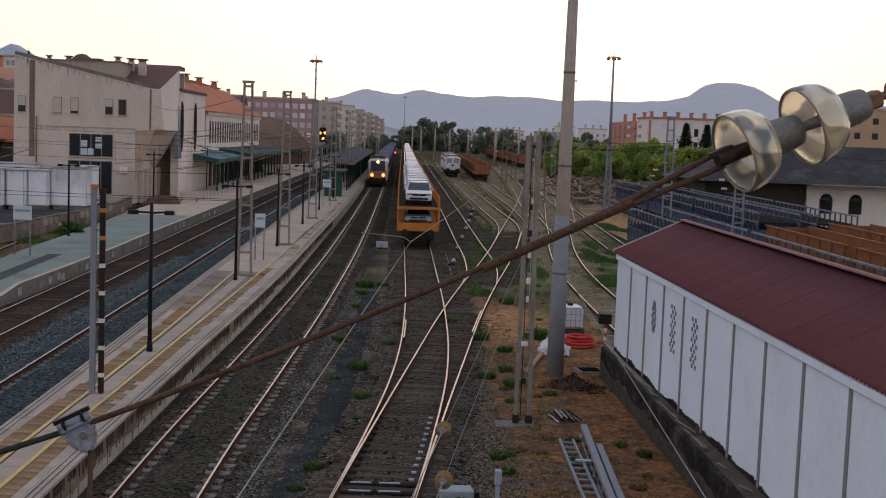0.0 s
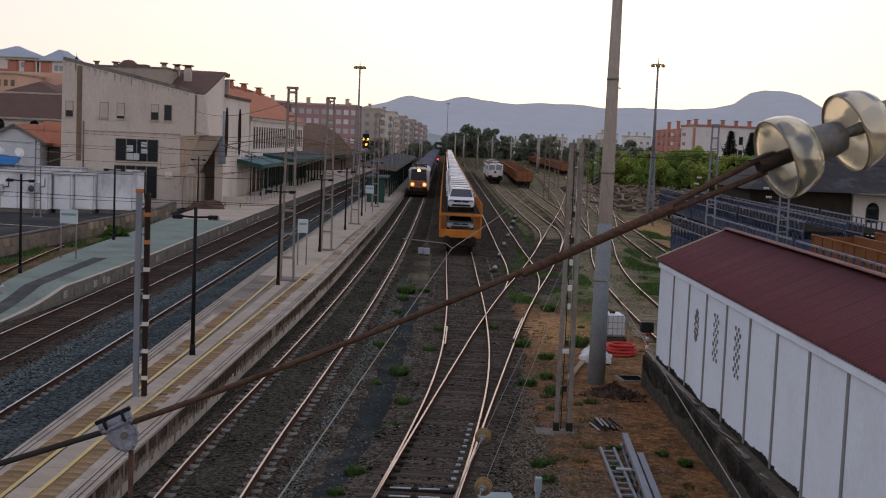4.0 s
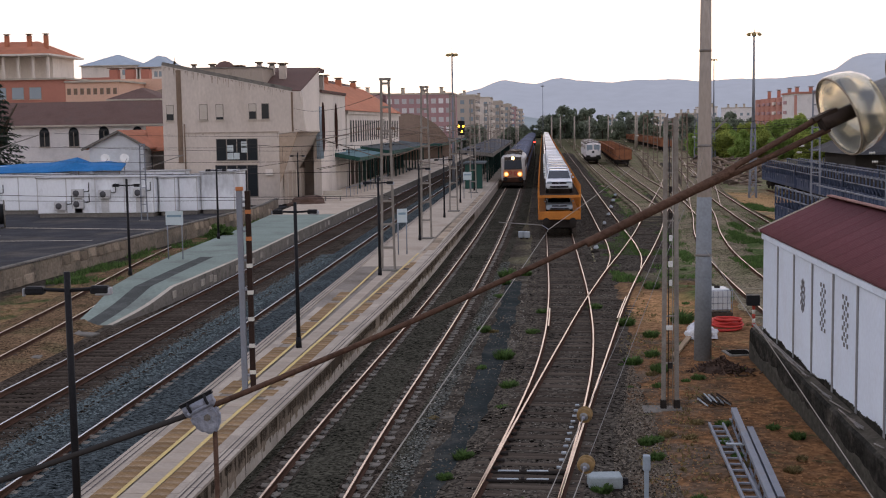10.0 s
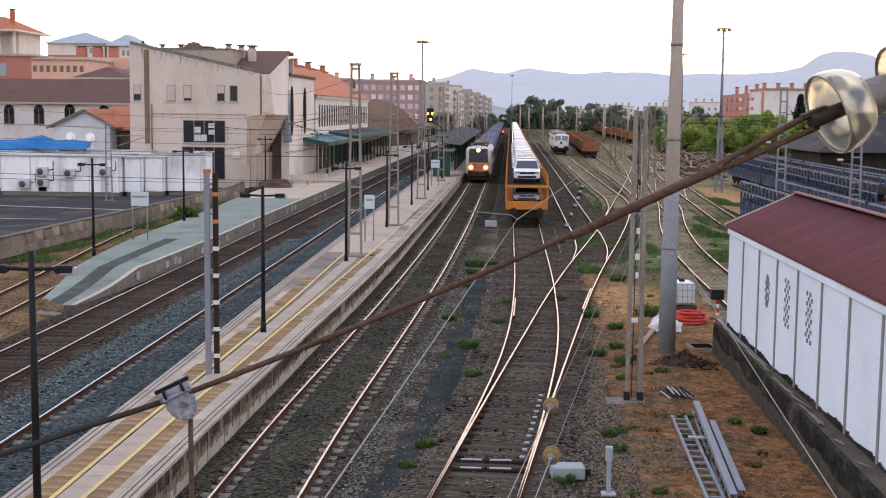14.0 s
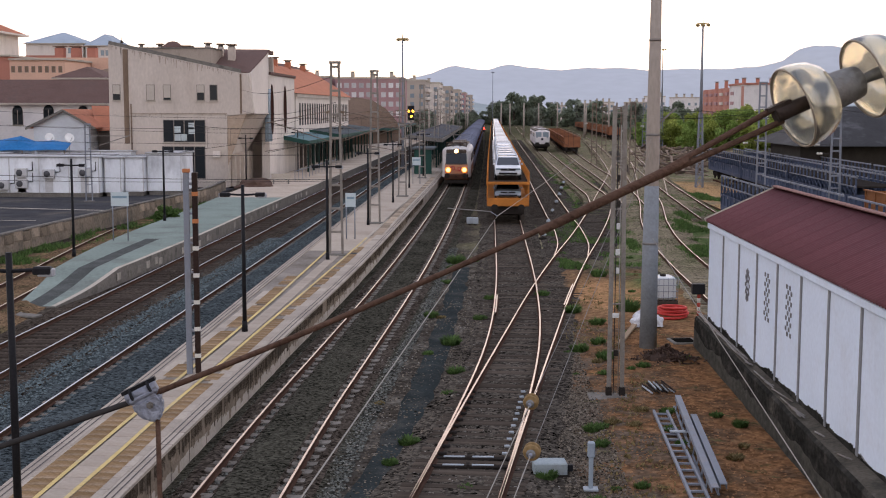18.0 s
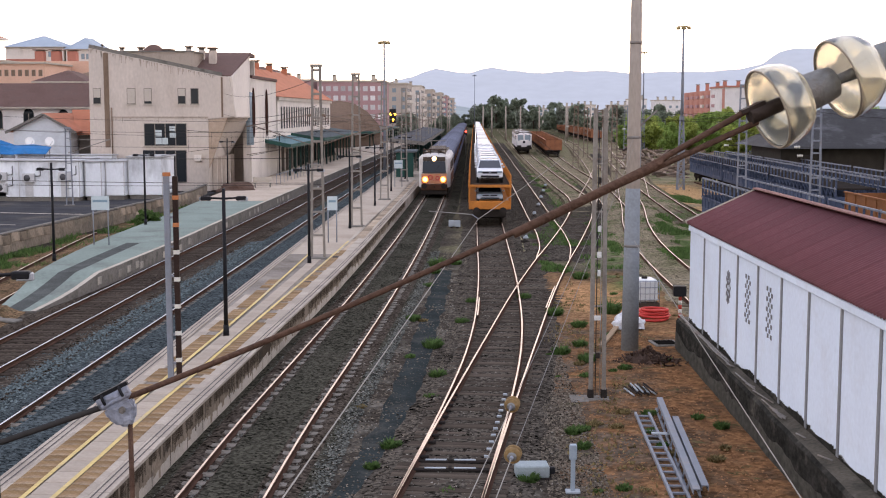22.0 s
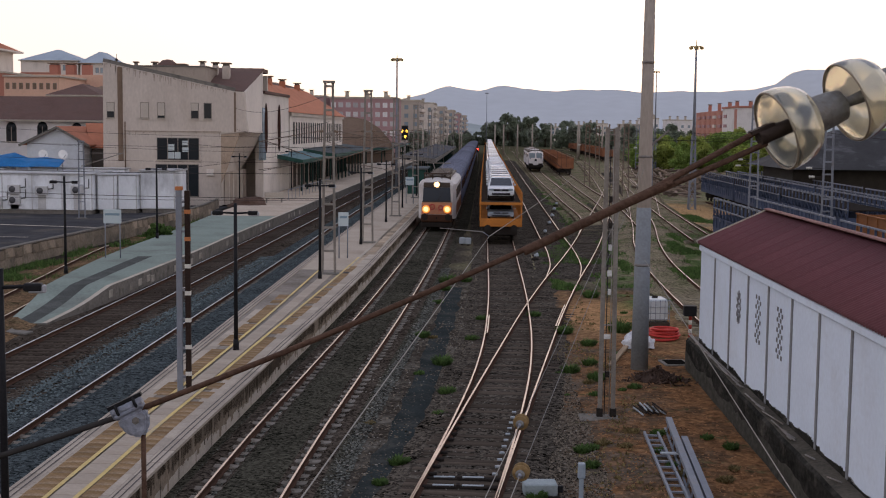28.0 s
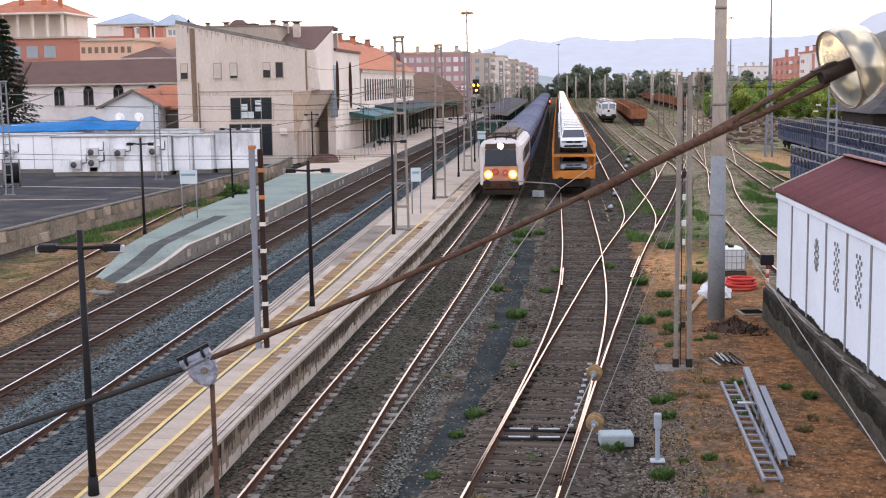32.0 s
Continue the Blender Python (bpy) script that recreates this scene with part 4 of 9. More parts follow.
def cable_assembly():
    root = thing("anchor_cable", label="rusty anchor cable with two bell-shaped glass insulators", category="cable")
    end = RIM - AX * 0.06
    clamp = Vector((-1.085, 3.68, 6.735))
    bm = B()
    hang(bm, clamp, clamp.lerp(end, 0.86) - Vector((0, 0, 0.016)), 0.009, 0.02, 24, 10)
    part("cable", bm, M_CABLE, root, "rusty steel cable")
    bm = B()
    hang(bm, clamp, Vector((-3.2, 3.35, 6.10)), 0.009, 0.02, 10, 8)
    part("cable", bm, M_WIRE, root, "dark cable beyond the clamp")
    bm = B()
    d = end - clamp
    p = clamp.lerp(end, 0.62) - Vector((0, 0, 0.033))
    hang(bm, p, clamp.lerp(end, 0.86) - Vector((0, 0, 0.018)), 0.0145, 0.0, 8, 10)
    hang(bm, clamp.lerp(end, 0.8) - Vector((0, 0, 0.02)), end + AX * 0.03 + Vector((0, 0, 0.028)), 0.0095, 0, 6, 8)
    hang(bm, clamp.lerp(end, 0.8) - Vector((0, 0, 0.028)), end + AX * 0.03 - Vector((0, 0, 0.026)), 0.0095, 0, 6, 8)
    part("splice", bm, M_CABLE, root, "thick bound splice with looped strands")
    bm = B()
    rod(bm, end + AX * 0.0, RIM + AX * 0.09, 0.026, 0.022, 12)
    bar(bm, end + AX * -0.03 + Vector((0, 0, 0.026)), end + AX * 0.05 + Vector((0, 0, 0.028)), 0.03, 0.012)
    part("thimble", bm, mat("dark_thimble", (0.06, 0.045, 0.038), rough=0.6, metal=0.5), root, "dark thimble fitting")
    g = insulator_glass()
    for k in range(2):
        o = RIM + AX * 0.252 * k
        bm = B()
        prof = [(0.126, 0.0), (0.131, 0.004), (0.132, 0.018), (0.129, 0.05), (0.119, 0.085), (0.10, 0.112), (0.07, 0.128), (0.045, 0.132), (0.045, 0.122), (0.066, 0.118), (0.094, 0.102), (0.112, 0.077), (0.121, 0.045), (0.123, 0.012), (0.126, 0.0)]
        turned(bm, prof, o, AX, 48)
        bell = part("glass_bell", bm, g, root, "glass bell with golden reflections put into its colour")
        part("rim_band", turned(B(), [(0.1265 + 0.0035 * math.cos(a), 0.002 + 0.0035 * math.sin(a)) for a in np.linspace(0, 2 * math.pi, 9)], o, AX, 48), mat("rim_brown", (0.30, 0.25, 0.19), rough=0.3), bell, "thin brown rim")
        part("cap", turned(B(), [(0.0, 0.118), (0.058, 0.118), (0.06, 0.135), (0.056, 0.2), (0.05, 0.235), (0.035, 0.245), (0.0, 0.245)], o, AX, 20), M_CAST, root, "grey cast cap")
        part("pin", rod(B(), o - AX * 0.03, o + AX * 0.12, 0.014, 0.024, 10), M_CAST, root)
    o = RIM + AX * 0.252
    tip = o + AX * 0.33
    bm = B()
    rod(bm, o + AX * 0.22, tip, 0.016, 0.014, 10)
    box(bm, -0.028, -0.028, -0.02, 0.028, 0.028, 0.05, 0.008, 0, Matrix.Translation(o + AX * 0.245) @ AX.to_track_quat("Z", "Y").to_matrix().to_4x4())
    turned(bm, [(0.034 + 0.012 * math.cos(a), 0.012 * math.sin(a)) for a in np.linspace(0, 2 * math.pi, 9)], tip + AX * 0.03, (0.3, -0.9, 0.2), 20)
    part("shackle", bm, mat("rusty_shackle", (0.22, 0.13, 0.08), rough=0.65, metal=0.5, var=0.35, scale=14), root, "rusty shackle ring")
    part("cable", hang(B(), tip + AX * 0.06, (3.2, 4.85, 8.62), 0.0115, 0.01, 8, 8), M_CABLE, root)
    bm = B()
    m = Matrix.Translation(clamp) @ Euler((0, radians(-26), radians(8))).to_matrix().to_4x4() @ Matrix.Scale(0.84, 4)
    box(bm, -0.062, -0.022, -0.006, 0.062, 0.022, 0.024, 0.01, 0, m)
    rod(bm, m @ Vector((-0.06, 0, 0.022)), m @ Vector((0.06, 0, 0.022)), 0.016, None, 10)
    part("clamp_keeper", bm, M_CLAMP, root, "grey clamp keeper")
    bm = B()
    for x in (-0.035, 0.035):
        turned(bm, [(0.018 + 0.005 * math.cos(a), 0.005 * math.sin(a)) for a in np.linspace(0, 2 * math.pi, 7)], m @ Vector((x, 0, 0.024)), m.to_3x3() @ Vector((1, 0, 0)), 14)
    bar(bm, m @ Vector((-0.066, 0.006, 0.046)), m @ Vector((0.066, 0.006, 0.046)), 0.02, 0.012)
    part("saddle", bm, M_BLACK, root, "dark saddle bolts over the cable")
    bm = B()
    pts = [(-0.05, 0), (0.055, 0.0), (0.06, -0.035), (0.035, -0.085), (0.005, -0.1), (-0.028, -0.082), (-0.052, -0.04)]
    poly(bm, [m @ Vector((x, -0.026, z)) for x, z in pts], m.to_3x3() @ Vector((0, 0.052, 0)))
    bmesh.ops.bevel(bm, geom=list(bm.edges), offset=0.009, segments=2, affect="EDGES")
    part("clamp_body", bm, M_CLAMP, root, "cast aluminium suspension clamp")
    bm = B()
    for x in (0.012,):
        rod(bm, m @ Vector((x, -0.04, -0.03)), m @ Vector((x, -0.02, -0.03)), 0.011, None, 6)
    part("bolt", bm, M_CAST, root)
    foot = m @ Vector((0.008, 0, -0.09))
    part("dropper", rod(B(), foot, foot + Vector((0.005, 0.0, -1.6)), 0.008, None, 10), M_CABLE, root, "rusty dropper rod")


cable_assembly()
for x, y, z, top in ((3.2, 4.85, -0.3, 8.9), (-3.2, 3.35, -0.3, 6.4)):
    root = thing("anchor_pole", x, y, z, 0, "plain round steel pole that holds the anchor cable", "pole", "anchor poles")
    part("shaft", rod(B(), (0, 0, 0), (0, 0, top + 0.3), 0.09, 0.07, 14), M_GALV, root)

# ---- two wires with disc insulators that run from the bridge to the concrete pole ----
M_PORC = mat("stained_porcelain", (0.27, 0.18, 0.085), rough=0.3, var=0.25, scale=20, stain=(0.16, 0.1, 0.05), stain_amt=0.7, stain_scale=12)


def guy_wire(d0, top, foot, r=0.0065):
    root = thing("guy_wire", label="anchor wire with a pair of stained disc insulators", category="wire", group="anchor wires")
    d0, top, foot = Vector(d0), Vector(top), Vector(foot)
    ax = (top - d0).normalized()
    part("wire", hang(B(), d0 + ax * 0.1, top, r * 0.7, 0.0, 10, 6), M_WIRE_MID, root)
    part("wire", hang(B(), foot, d0 - ax * 0.1, r, 0.0, 6, 6), M_WIRE_PALE, root)
    for k in (-1, 1):
        prof = [(0.0, -0.012), (0.045, -0.02), (0.06, -0.005), (0.088, -0.012), (0.098, 0.0), (0.088, 0.01), (0.05, 0.018), (0.035, 0.03), (0.0, 0.032)]
        part("disc", turned(B(), prof, d0 + ax * 0.042 * k, ax, 24), M_PORC, root)
    part("disc_cap", turned(B(), [(0.0, 0.0), (0.05, 0.0), (0.055, 0.012), (0.03, 0.03), (0.0, 0.03)], d0 - ax * 0.078, -ax, 16), M_CAST, root, "grey cement cap")
    part("hook", rod(B(), d0 - ax * 0.17, d0 - ax * 0.05, 0.02, 0.026, 8), M_CLAMP, root)
    return root


guy_wire((0.507, 15.5, 3.935), (5.2, 40.5, 6.75), (-0.55, 9.9, 3.3))
guy_wire((0.457, 13.67, 3.80), (5.2, 40.5, 6.45), (-0.25, 9.6, 3.39))

# ---- concrete pole and lattice masts on the right ----
M_POLE = mat("pole_concrete", (0.35, 0.30, 0.255), var=0.2, scale=1.2, fine=16, stain=(0.2, 0.17, 0.14), stain_amt=0.7, stain_scale=0.7, stretch=(1, 1, 0.25))


def concrete_pole():
    root = thing("concrete_pole", 5.18, 40.5, -0.25, 0, "tall round concrete catenary pole", "pole")
    part("shaft", rod(B(), (0, 0, 0), (0.06, 0, 15.0), 0.28, 0.14, 28), M_POLE, root)
    part("lower_coat", rod(B(), (0, 0, 0.0), (0.0216, 0, 5.4), 0.285, 0.234, 28), mat("pole_grey_coat", (0.23, 0.25, 0.265), spec=0.0, var=0.2, scale=1.5, fine=14, stain=(0.16, 0.15, 0.14), stain_amt=0.5), root, "bluish grey coated foot")
    for z in (3.5, 7.0, 10.0):
        part("band", rod(B(), (0.015 * z / 4, 0, z), (0.015 * z / 4, 0, z + 0.08), 0.292 - 0.0094 * z, None, 28), M_STEEL_DULL, root, "steel band")
    part("bracket", bar(B(), (0.2, -0.05, 7.4), (0.75, -0.05, 7.9), 0.05), M_STEEL_DULL, root)
    return root


concrete_pole()


def ladder_mast(name, x, y, z, h, w0, w1, label, material, rz=0.0, rung=0.95, leg=0.09, thin=0.055, top=True, group=""):
    """Two tapering legs joined by flat rungs."""
    root = thing(name, x, y, z, rz, label, "mast", group)
    for s in (-1, 1):
        bm = B()
        bar(bm, (s * w0 / 2, 0, 0), (s * w1 / 2, 0, h), leg * 0.5, leg * 1.4)
        bar(bm, (s * (w0 / 2 - leg * 0.3), 0, 0), (s * (w1 / 2 - leg * 0.3), 0, h), leg * 1.0, leg * 0.4)
        part("leg", bm, material, root)
    n = int(h / rung)
    for i in range(1, n + 1):
        zz = i * h / (n + 0.15)
        w = (w0 + (w1 - w0) * zz / h) / 2
        part("rung", box(B(), -w, -leg * 0.4, -thin, w, leg * 0.4, thin, 0.008), material, root, m=pose(0, 0, zz))
    if top:
        part("head_plate", box(B(), -w1 / 2 - 0.1, -0.1, h - 0.02, w1 / 2 + 0.1, 0.1, h + 0.1, 0.01), material, root)
    part("footing", box(B(), -w0 / 2 - 0.18, -0.3, -0.12, w0 / 2 + 0.18, 0.3, 0.06, 0.03), M_CONC_DARK, root)
    return root


M_MAST = mat("mast_steel", (0.2, 0.155, 0.125), rough=0.7, var=0.2, metal=0.25, scale=2, fine=20, stain=(0.2, 0.12, 0.075), stain_amt=0.7, stain_scale=1.4)
M_PLATE = mat("plate_white", (0.6, 0.6, 0.58))
M_MAST_PALE = mat("mast_weathered", (0.27, 0.245, 0.215), rough=0.8, var=0.25, metal=0.1, scale=2, fine=20, stain=(0.16, 0.11, 0.08), stain_amt=0.6, stain_scale=1.4)
lat = ladder_mast("lattice_mast", 3.43, 33.6, -0.2, 7.9, 0.36, 0.26, "slender two-legged lattice mast on a concrete footing", M_MAST_PALE, rung=1.3, leg=0.085, thin=0.02, top=False)
part("foundation", box(B(), -0.75, -0.45, -0.1, 0.65, 0.45, 0.03, 0.04), M_CONC_DARK, lat, "weathered concrete foundation")
part("climb_rope", hang(B(), (0.02, -0.1, 0.5), (0.02, -0.1, 8.0), 0.012, 0.0, 4, 5), M_WIRE_PALE, lat)
part("name_plate", box(B(), -0.12, -0.1, 2.2, 0.06, -0.08, 2.33, 0.005), M_PLATE, lat, "small white number plate")
for x in (-0.06, 0.07):
    part("conduit", rod(B(), (x, -0.03, 0.1), (x * 0.6, -0.03, 7.4), 0.012, None, 6), M_BLACK if x < 0 else M_WIRE_PALE, lat)
for z, w in ((1.15, 0.1), (3.4, 0.08), (3.9, 0.12), (4.6, 0.09), (5.2, 0.1), (5.9, 0.07)):
    part("junction_box", box(B(), -w / 2, -0.09, z, w / 2, -0.02, z + 0.16, 0.01), M_UNDER if z < 2 or z > 5 else M_PLATE, lat, "small fitting on the mast")
for s in (-1, 1):
    part("leg_shoe", box(B(), s * 0.18 - 0.08, -0.1, 0.0, s * 0.18 + 0.08, 0.1, 0.28, 0.01), M_UNDER, lat, "dark painted foot")
    part("bracket", bar(B(), (s * 0.13, 0, 7.6), (s * 0.13 + 0.05, 0, 7.98), 0.04), M_MAST, lat)

# ---- striped mast, lamps, lattice masts and signs on the island platform ----
M_STRIPE_W = mat("stripe_pale", (0.62, 0.6, 0.54), var=0.15)
M_BAND_DARK = mat("band_dark_brown", (0.035, 0.022, 0.018), rough=0.6, var=0.3)
M_RED_CAP = mat("stripe_orange", (0.45, 0.17, 0.07), var=0.2)


def striped_mast():
    root = thing("striped_mast", -7.9, 32.6, 0.55, 4, "platform mast with a dark leg banded in white", "mast")
    H = 5.38
    part("leg", box(B(), -0.18, -0.06, 0, -0.03, 0.06, H, 0.01), M_GALV, root, "plain grey leg")
    leg2 = part("leg", box(B(), 0.05, -0.06, 0.02, 0.19, 0.06, H, 0.01), M_BAND_DARK, root, "dark brown leg with pale bands")
    for k in range(7):
        part("stripe", box(B(), 0.045, -0.066, -0.055, 0.195, 0.066, 0.055, 0.004), M_STRIPE_W if k < 5 else M_RED_CAP, leg2, m=pose(0, 0, 0.5 + 0.72 * k))
    for k in range(7):
        part("rung", box(B(), -0.05, -0.03, -0.03, 0.07, 0.03, 0.03), M_GALV, root, m=pose(0, 0, 0.4 + 0.78 * k))
    part("cap", box(B(), -0.19, -0.07, H, 0.0, 0.07, H + 0.1, 0.01), M_RED_CAP, root)


striped_mast()

M_LAMP = mat("lamp_housing", (0.35, 0.36, 0.38), rough=0.4, var=0.1)


def platform_lamp(x, y, z=0.55, rz=0.0, h=4.4, arm=0.55, group="platform lamps"):
    root = thing("platform_lamp", x, y, z, rz, "slim black platform lamp post with two arms", "street lamp", group)
    bm = B()
    rod(bm, (0, 0, 0), (0, 0, h + 0.12), 0.07, 0.055, 10)
    rod(bm, (0, 0, 0), (0, 0, 0.35), 0.1, 0.085, 10)
    part("pole", bm, M_BLACK, root)
    for s in (-1, 1):
        part("arm", rod(B(), (0, 0, h - 0.2), (s * arm, 0, h - 0.17), 0.035, 0.03, 8), M_BLACK, root)
        head = part("lamp_head", box(B(), s * arm - 0.16, -0.09, h - 0.26, s * arm + 0.16, 0.09, h - 0.12, 0.03), M_BLACK, root)
        part("lens", box(B(), s * (arm + 0.05) - 0.13, -0.07, h - 0.285, s * (arm + 0.22) - 0.02 * s, 0.07, h - 0.15, 0.02), M_LAMP, head, "grey lamp lens")
    return root


lamp = platform_lamp(-8.03, 20.4, rz=4, h=4.55)
for x, y in ((-7.78, 39.0), (-7.6, 58.1), (-7.4, 75.8), (-7.3, 94.3), (-7.2, 112.0), (-7.0, 132.0)):
    copy_thing(lamp, pose(x, y, 0.55, 0, 0, 3))
for x, y in ((-19.85, 58.7), (-20.5, 78.0), (-22.1, 113.0), (-21.5, 140.0), (-20.5, 170.0)):
    copy_thing(lamp, pose(x, y, 0.55, 0, 0, -8))

for x, y, h in ((-7.42, 60.0, 9.2), (-7.1, 77.0, 9.3), (-7.05, 101.0, 9.4), (-6.9, 128.0, 9.4), (-6.8, 160.0, 9.4), (-6.6, 200.0, 9.4), (-6.2, 250.0, 9.4)):
    ladder_mast("catenary_mast", x, y, 0.55, h, 0.62, 0.36, "grey two-legged lattice catenary mast on the platform", M_MAST_PALE, rung=1.05, leg=0.085, group="platform catenary masts")


for x, y, h, rz in ((-33.0, 101.9, 6.3, 20), (-39.85, 88.2, 8.2, 15)):
    m = ladder_mast("catenary_mast", x, y, -0.05, h, 0.5, 0.36, "pale ladder-type mast beside the car park", M_GALV, rz=rz, rung=0.7, leg=0.08, thin=0.03, group="car park masts")
    part("arm", bar(B(), (0, 0, h - 2.0), (3.4, 0.3, h - 0.9), 0.07), M_STEEL_DULL, m)
    part("arm", bar(B(), (0.1, 0, h - 0.9), (3.2, 0.3, h - 0.95), 0.05), M_STEEL_DULL, m)


def cable_drum():
    root = thing("cable_drum", -42.9, 95.5, -0.04, 25, "big wooden cable drum wound with black cable", "drum")
    for x in (-0.6, 0.6):
        part("flange", rod(B(), (x - 0.05, 0, 1.1), (x + 0.05, 0, 1.1), 1.1, None, 28), M_CONC_DARK, root, "grey timber flange")
        for k in range(8):
            a = k * math.pi / 8
            part("batten", bar(B(), (x * 1.1, -math.cos(a) * 1.05, 1.1 - math.sin(a) * 1.05), (x * 1.1, math.cos(a) * 1.05, 1.1 + math.sin(a) * 1.05), 0.02, 0.07), M_SLEEPER_D, root)
    part("wound_cable", turned(B(), [(0.0, -0.54)] + [(0.8 + 0.03 * (k % 2), -0.54 + 0.06 * k) for k in range(19)] + [(0.0, 0.54)], (0, 0, 1.1), (1, 0, 0), 26), M_BLACK, root, "black wound cable")


cable_drum()
for x, y, a in ((-17.9, 41.5, 12), (-17.6, 46.4, -20), (-18.5, 46.8, 30)):
    slab = thing("concrete_slab", x, y, -0.3, a, "loose pale concrete slab lying by the ramp", "slab", "loose slabs")
    part("slab", box(B(), -0.55, -0.28, 0, 0.55, 0.28, 0.1, 0.03), M_CONC_DARK, slab)


def sign_board(x, y, z, w, h, label, rz=0.0):
    root = thing("sign_board", x, y, z, rz, label, "sign", "platform signs")
    for s in (-1, 1):
        part("post", rod(B(), (s * w * 0.42, 0, 0), (s * w * 0.42, 0, h), 0.035, None, 8), M_GALV, root)
    part("board", box(B(), -w / 2, -0.04, h - 0.75, w / 2, 0.02, h, 0.01), mat("sign_face", (0.5, 0.58, 0.6), var=0.1), root, "pale blue-grey board")
    part("frame_strip", box(B(), -w / 2 + 0.08, -0.048, h - 0.32, w / 2 - 0.08, -0.04, h - 0.2), mat("sign_bar", (0.2, 0.3, 0.36), var=0.1), root, "plain dark bar")


sign_board(-19.75, 66.0, 0.55, 0.95, 2.6, "pale sign board on two posts at the platform ramp")
sign_board(-7.55, 67.5, 0.55, 0.55, 2.5, "narrow pale sign board on the island platform", 12)
sign_board(-6.9, 118.0, 0.55, 0.8, 2.5, "bluish sign board on the island platform")

# ---- station building ----
M_RENDER = mat("beige_render", (0.57, 0.495, 0.43), var=0.14, scale=0.35, fine=5, stain=(0.40, 0.33, 0.27), stain_amt=0.7, stain_scale=0.3, stretch=(1, 1, 0.45), bump=0.1)
M_RENDER_PALE = mat("cream_render", (0.69, 0.62, 0.555), var=0.1, scale=0.4, fine=5, stain=(0.38, 0.33, 0.28), stain_amt=0.45, stain_scale=0.25, stretch=(1, 1, 0.45), bump=0.1)
M_RENDER_GREY = mat("grey_white_render", (0.70, 0.665, 0.645), var=0.1, scale=0.4, fine=5, stain=(0.33, 0.32, 0.31), stain_amt=0.45, stain_scale=0.3, bump=0.1)
M_BROWN = mat("brown_cladding", (0.20, 0.14, 0.10), var=0.25, scale=1.5, fine=12, stretch=(1, 1, 0.2))
M_TILE_DARK = mat("dark_roof_tiles", (0.14, 0.085, 0.072), var=0.3, scale=0.6, fine=9, stain=(0.06, 0.05, 0.045), stain_amt=0.5)
M_TILE_RED = mat("red_roof_tiles", (0.44, 0.165, 0.095), var=0.25, scale=0.5, fine=9, stain=(0.22, 0.1, 0.06), stain_amt=0.5)
M_TILE_BLUE = mat("bluish_roof", (0.34, 0.40, 0.46), var=0.15, scale=0.3, fine=4)
M_GLASS = glass("window_glass", (0.02, 0.024, 0.028), 0.12, spec=0.22)
M_GLASS_PALE = glass("window_pale", (0.22, 0.28, 0.32), 0.15)
M_WIN_WHITE = mat("white_window", (0.58, 0.56, 0.55), var=0.2, rand=0.35)
M_FRAME = mat("window_frame", (0.25, 0.22, 0.19), var=0.15)
M_STREAK = mat("rain_streak", (0.38, 0.315, 0.26), spec=0.0, var=0.4, scale=2, fine=9)
M_SHUTTER = mat("roller_shutter", (0.50, 0.44, 0.375), var=0.1)
M_BRICK_R = mat("red_brick_facade", (0.44, 0.19, 0.14), var=0.15, scale=0.3, fine=7, stain=(0.28, 0.12, 0.1), stain_amt=0.4)
M_BRICK_O = mat("orange_brick_facade", (0.66, 0.42, 0.31), var=0.13, scale=0.3, fine=7)
# pink brick, its colour muted as well for haze over the far flats
M_PINK = mat("pink_brick_facade", (0.42, 0.255, 0.255), var=0.15, scale=0.2, fine=4)
M_SAND = mat("sand_brick_facade", (0.45, 0.385, 0.33), var=0.15, scale=0.2, fine=4)
M_GREEN = mat("dark_green_paint", (0.03, 0.085, 0.07), rough=0.6, var=0.2)


def window(parent, face, a, z, w, h, out, pane=M_GLASS, shutter=0.0, sill=True, bars=0):
    """A window on a wall plane. face: 'y' for a wall that faces -y at depth out, 'x' for one that faces +x at x = out."""
    def bx(a0, d0, z0, a1, d1, z1, bev=0.0):
        if face == "y":
            return box(B(), a0, out - d1, z0, a1, out - d0, z1, bev)
        return box(B(), out + d0, a0, z0, out + d1, a1, z1, bev)
    fr = part("window", bx(a - w / 2 - 0.06, 0.0, z - 0.06, a + w / 2 + 0.06, 0.035, z + h + 0.06), M_FRAME, parent)
    part("pane", bx(a - w / 2, 0.036, z, a + w / 2, 0.045, z + h), pane, fr)
    if shutter:
        part("shutter", bx(a - w / 2, 0.046, z + h * (1 - shutter), a + w / 2, 0.06, z + h), M_SHUTTER, fr, "half lowered roller shutter")
    for k in range(bars):
        t = a - w / 2 + w * (k + 1) / (bars + 1)
        part("mullion", bx(t - 0.04, 0.046, z, t + 0.04, 0.07, z + h), M_FRAME, fr)
    if sill:
        part("sill", bx(a - w / 2 - 0.12, 0.0, z - 0.16, a + w / 2 + 0.12, 0.12, z - 0.07), M_CONC, fr)
    return fr


def chimney(parent, x, y, z0, z1, w, material):
    c = part("chimney", box(B(), x - w / 2, y - w / 2, z0, x + w / 2, y + w / 2, z1, 0.04), material, parent)
    part("chimney_cap", box(B(), x - w * 0.7, y - w * 0.7, z1 + 0.18, x + w * 0.7, y + w * 0.7, z1 + 0.32, 0.03), M_BROWN, c)
    part("chimney_post", box(B(), x - w * 0.4, y - w * 0.4, z1 - 0.05, x + w * 0.4, y + w * 0.4, z1 + 0.2), M_CONC_DARK, c)


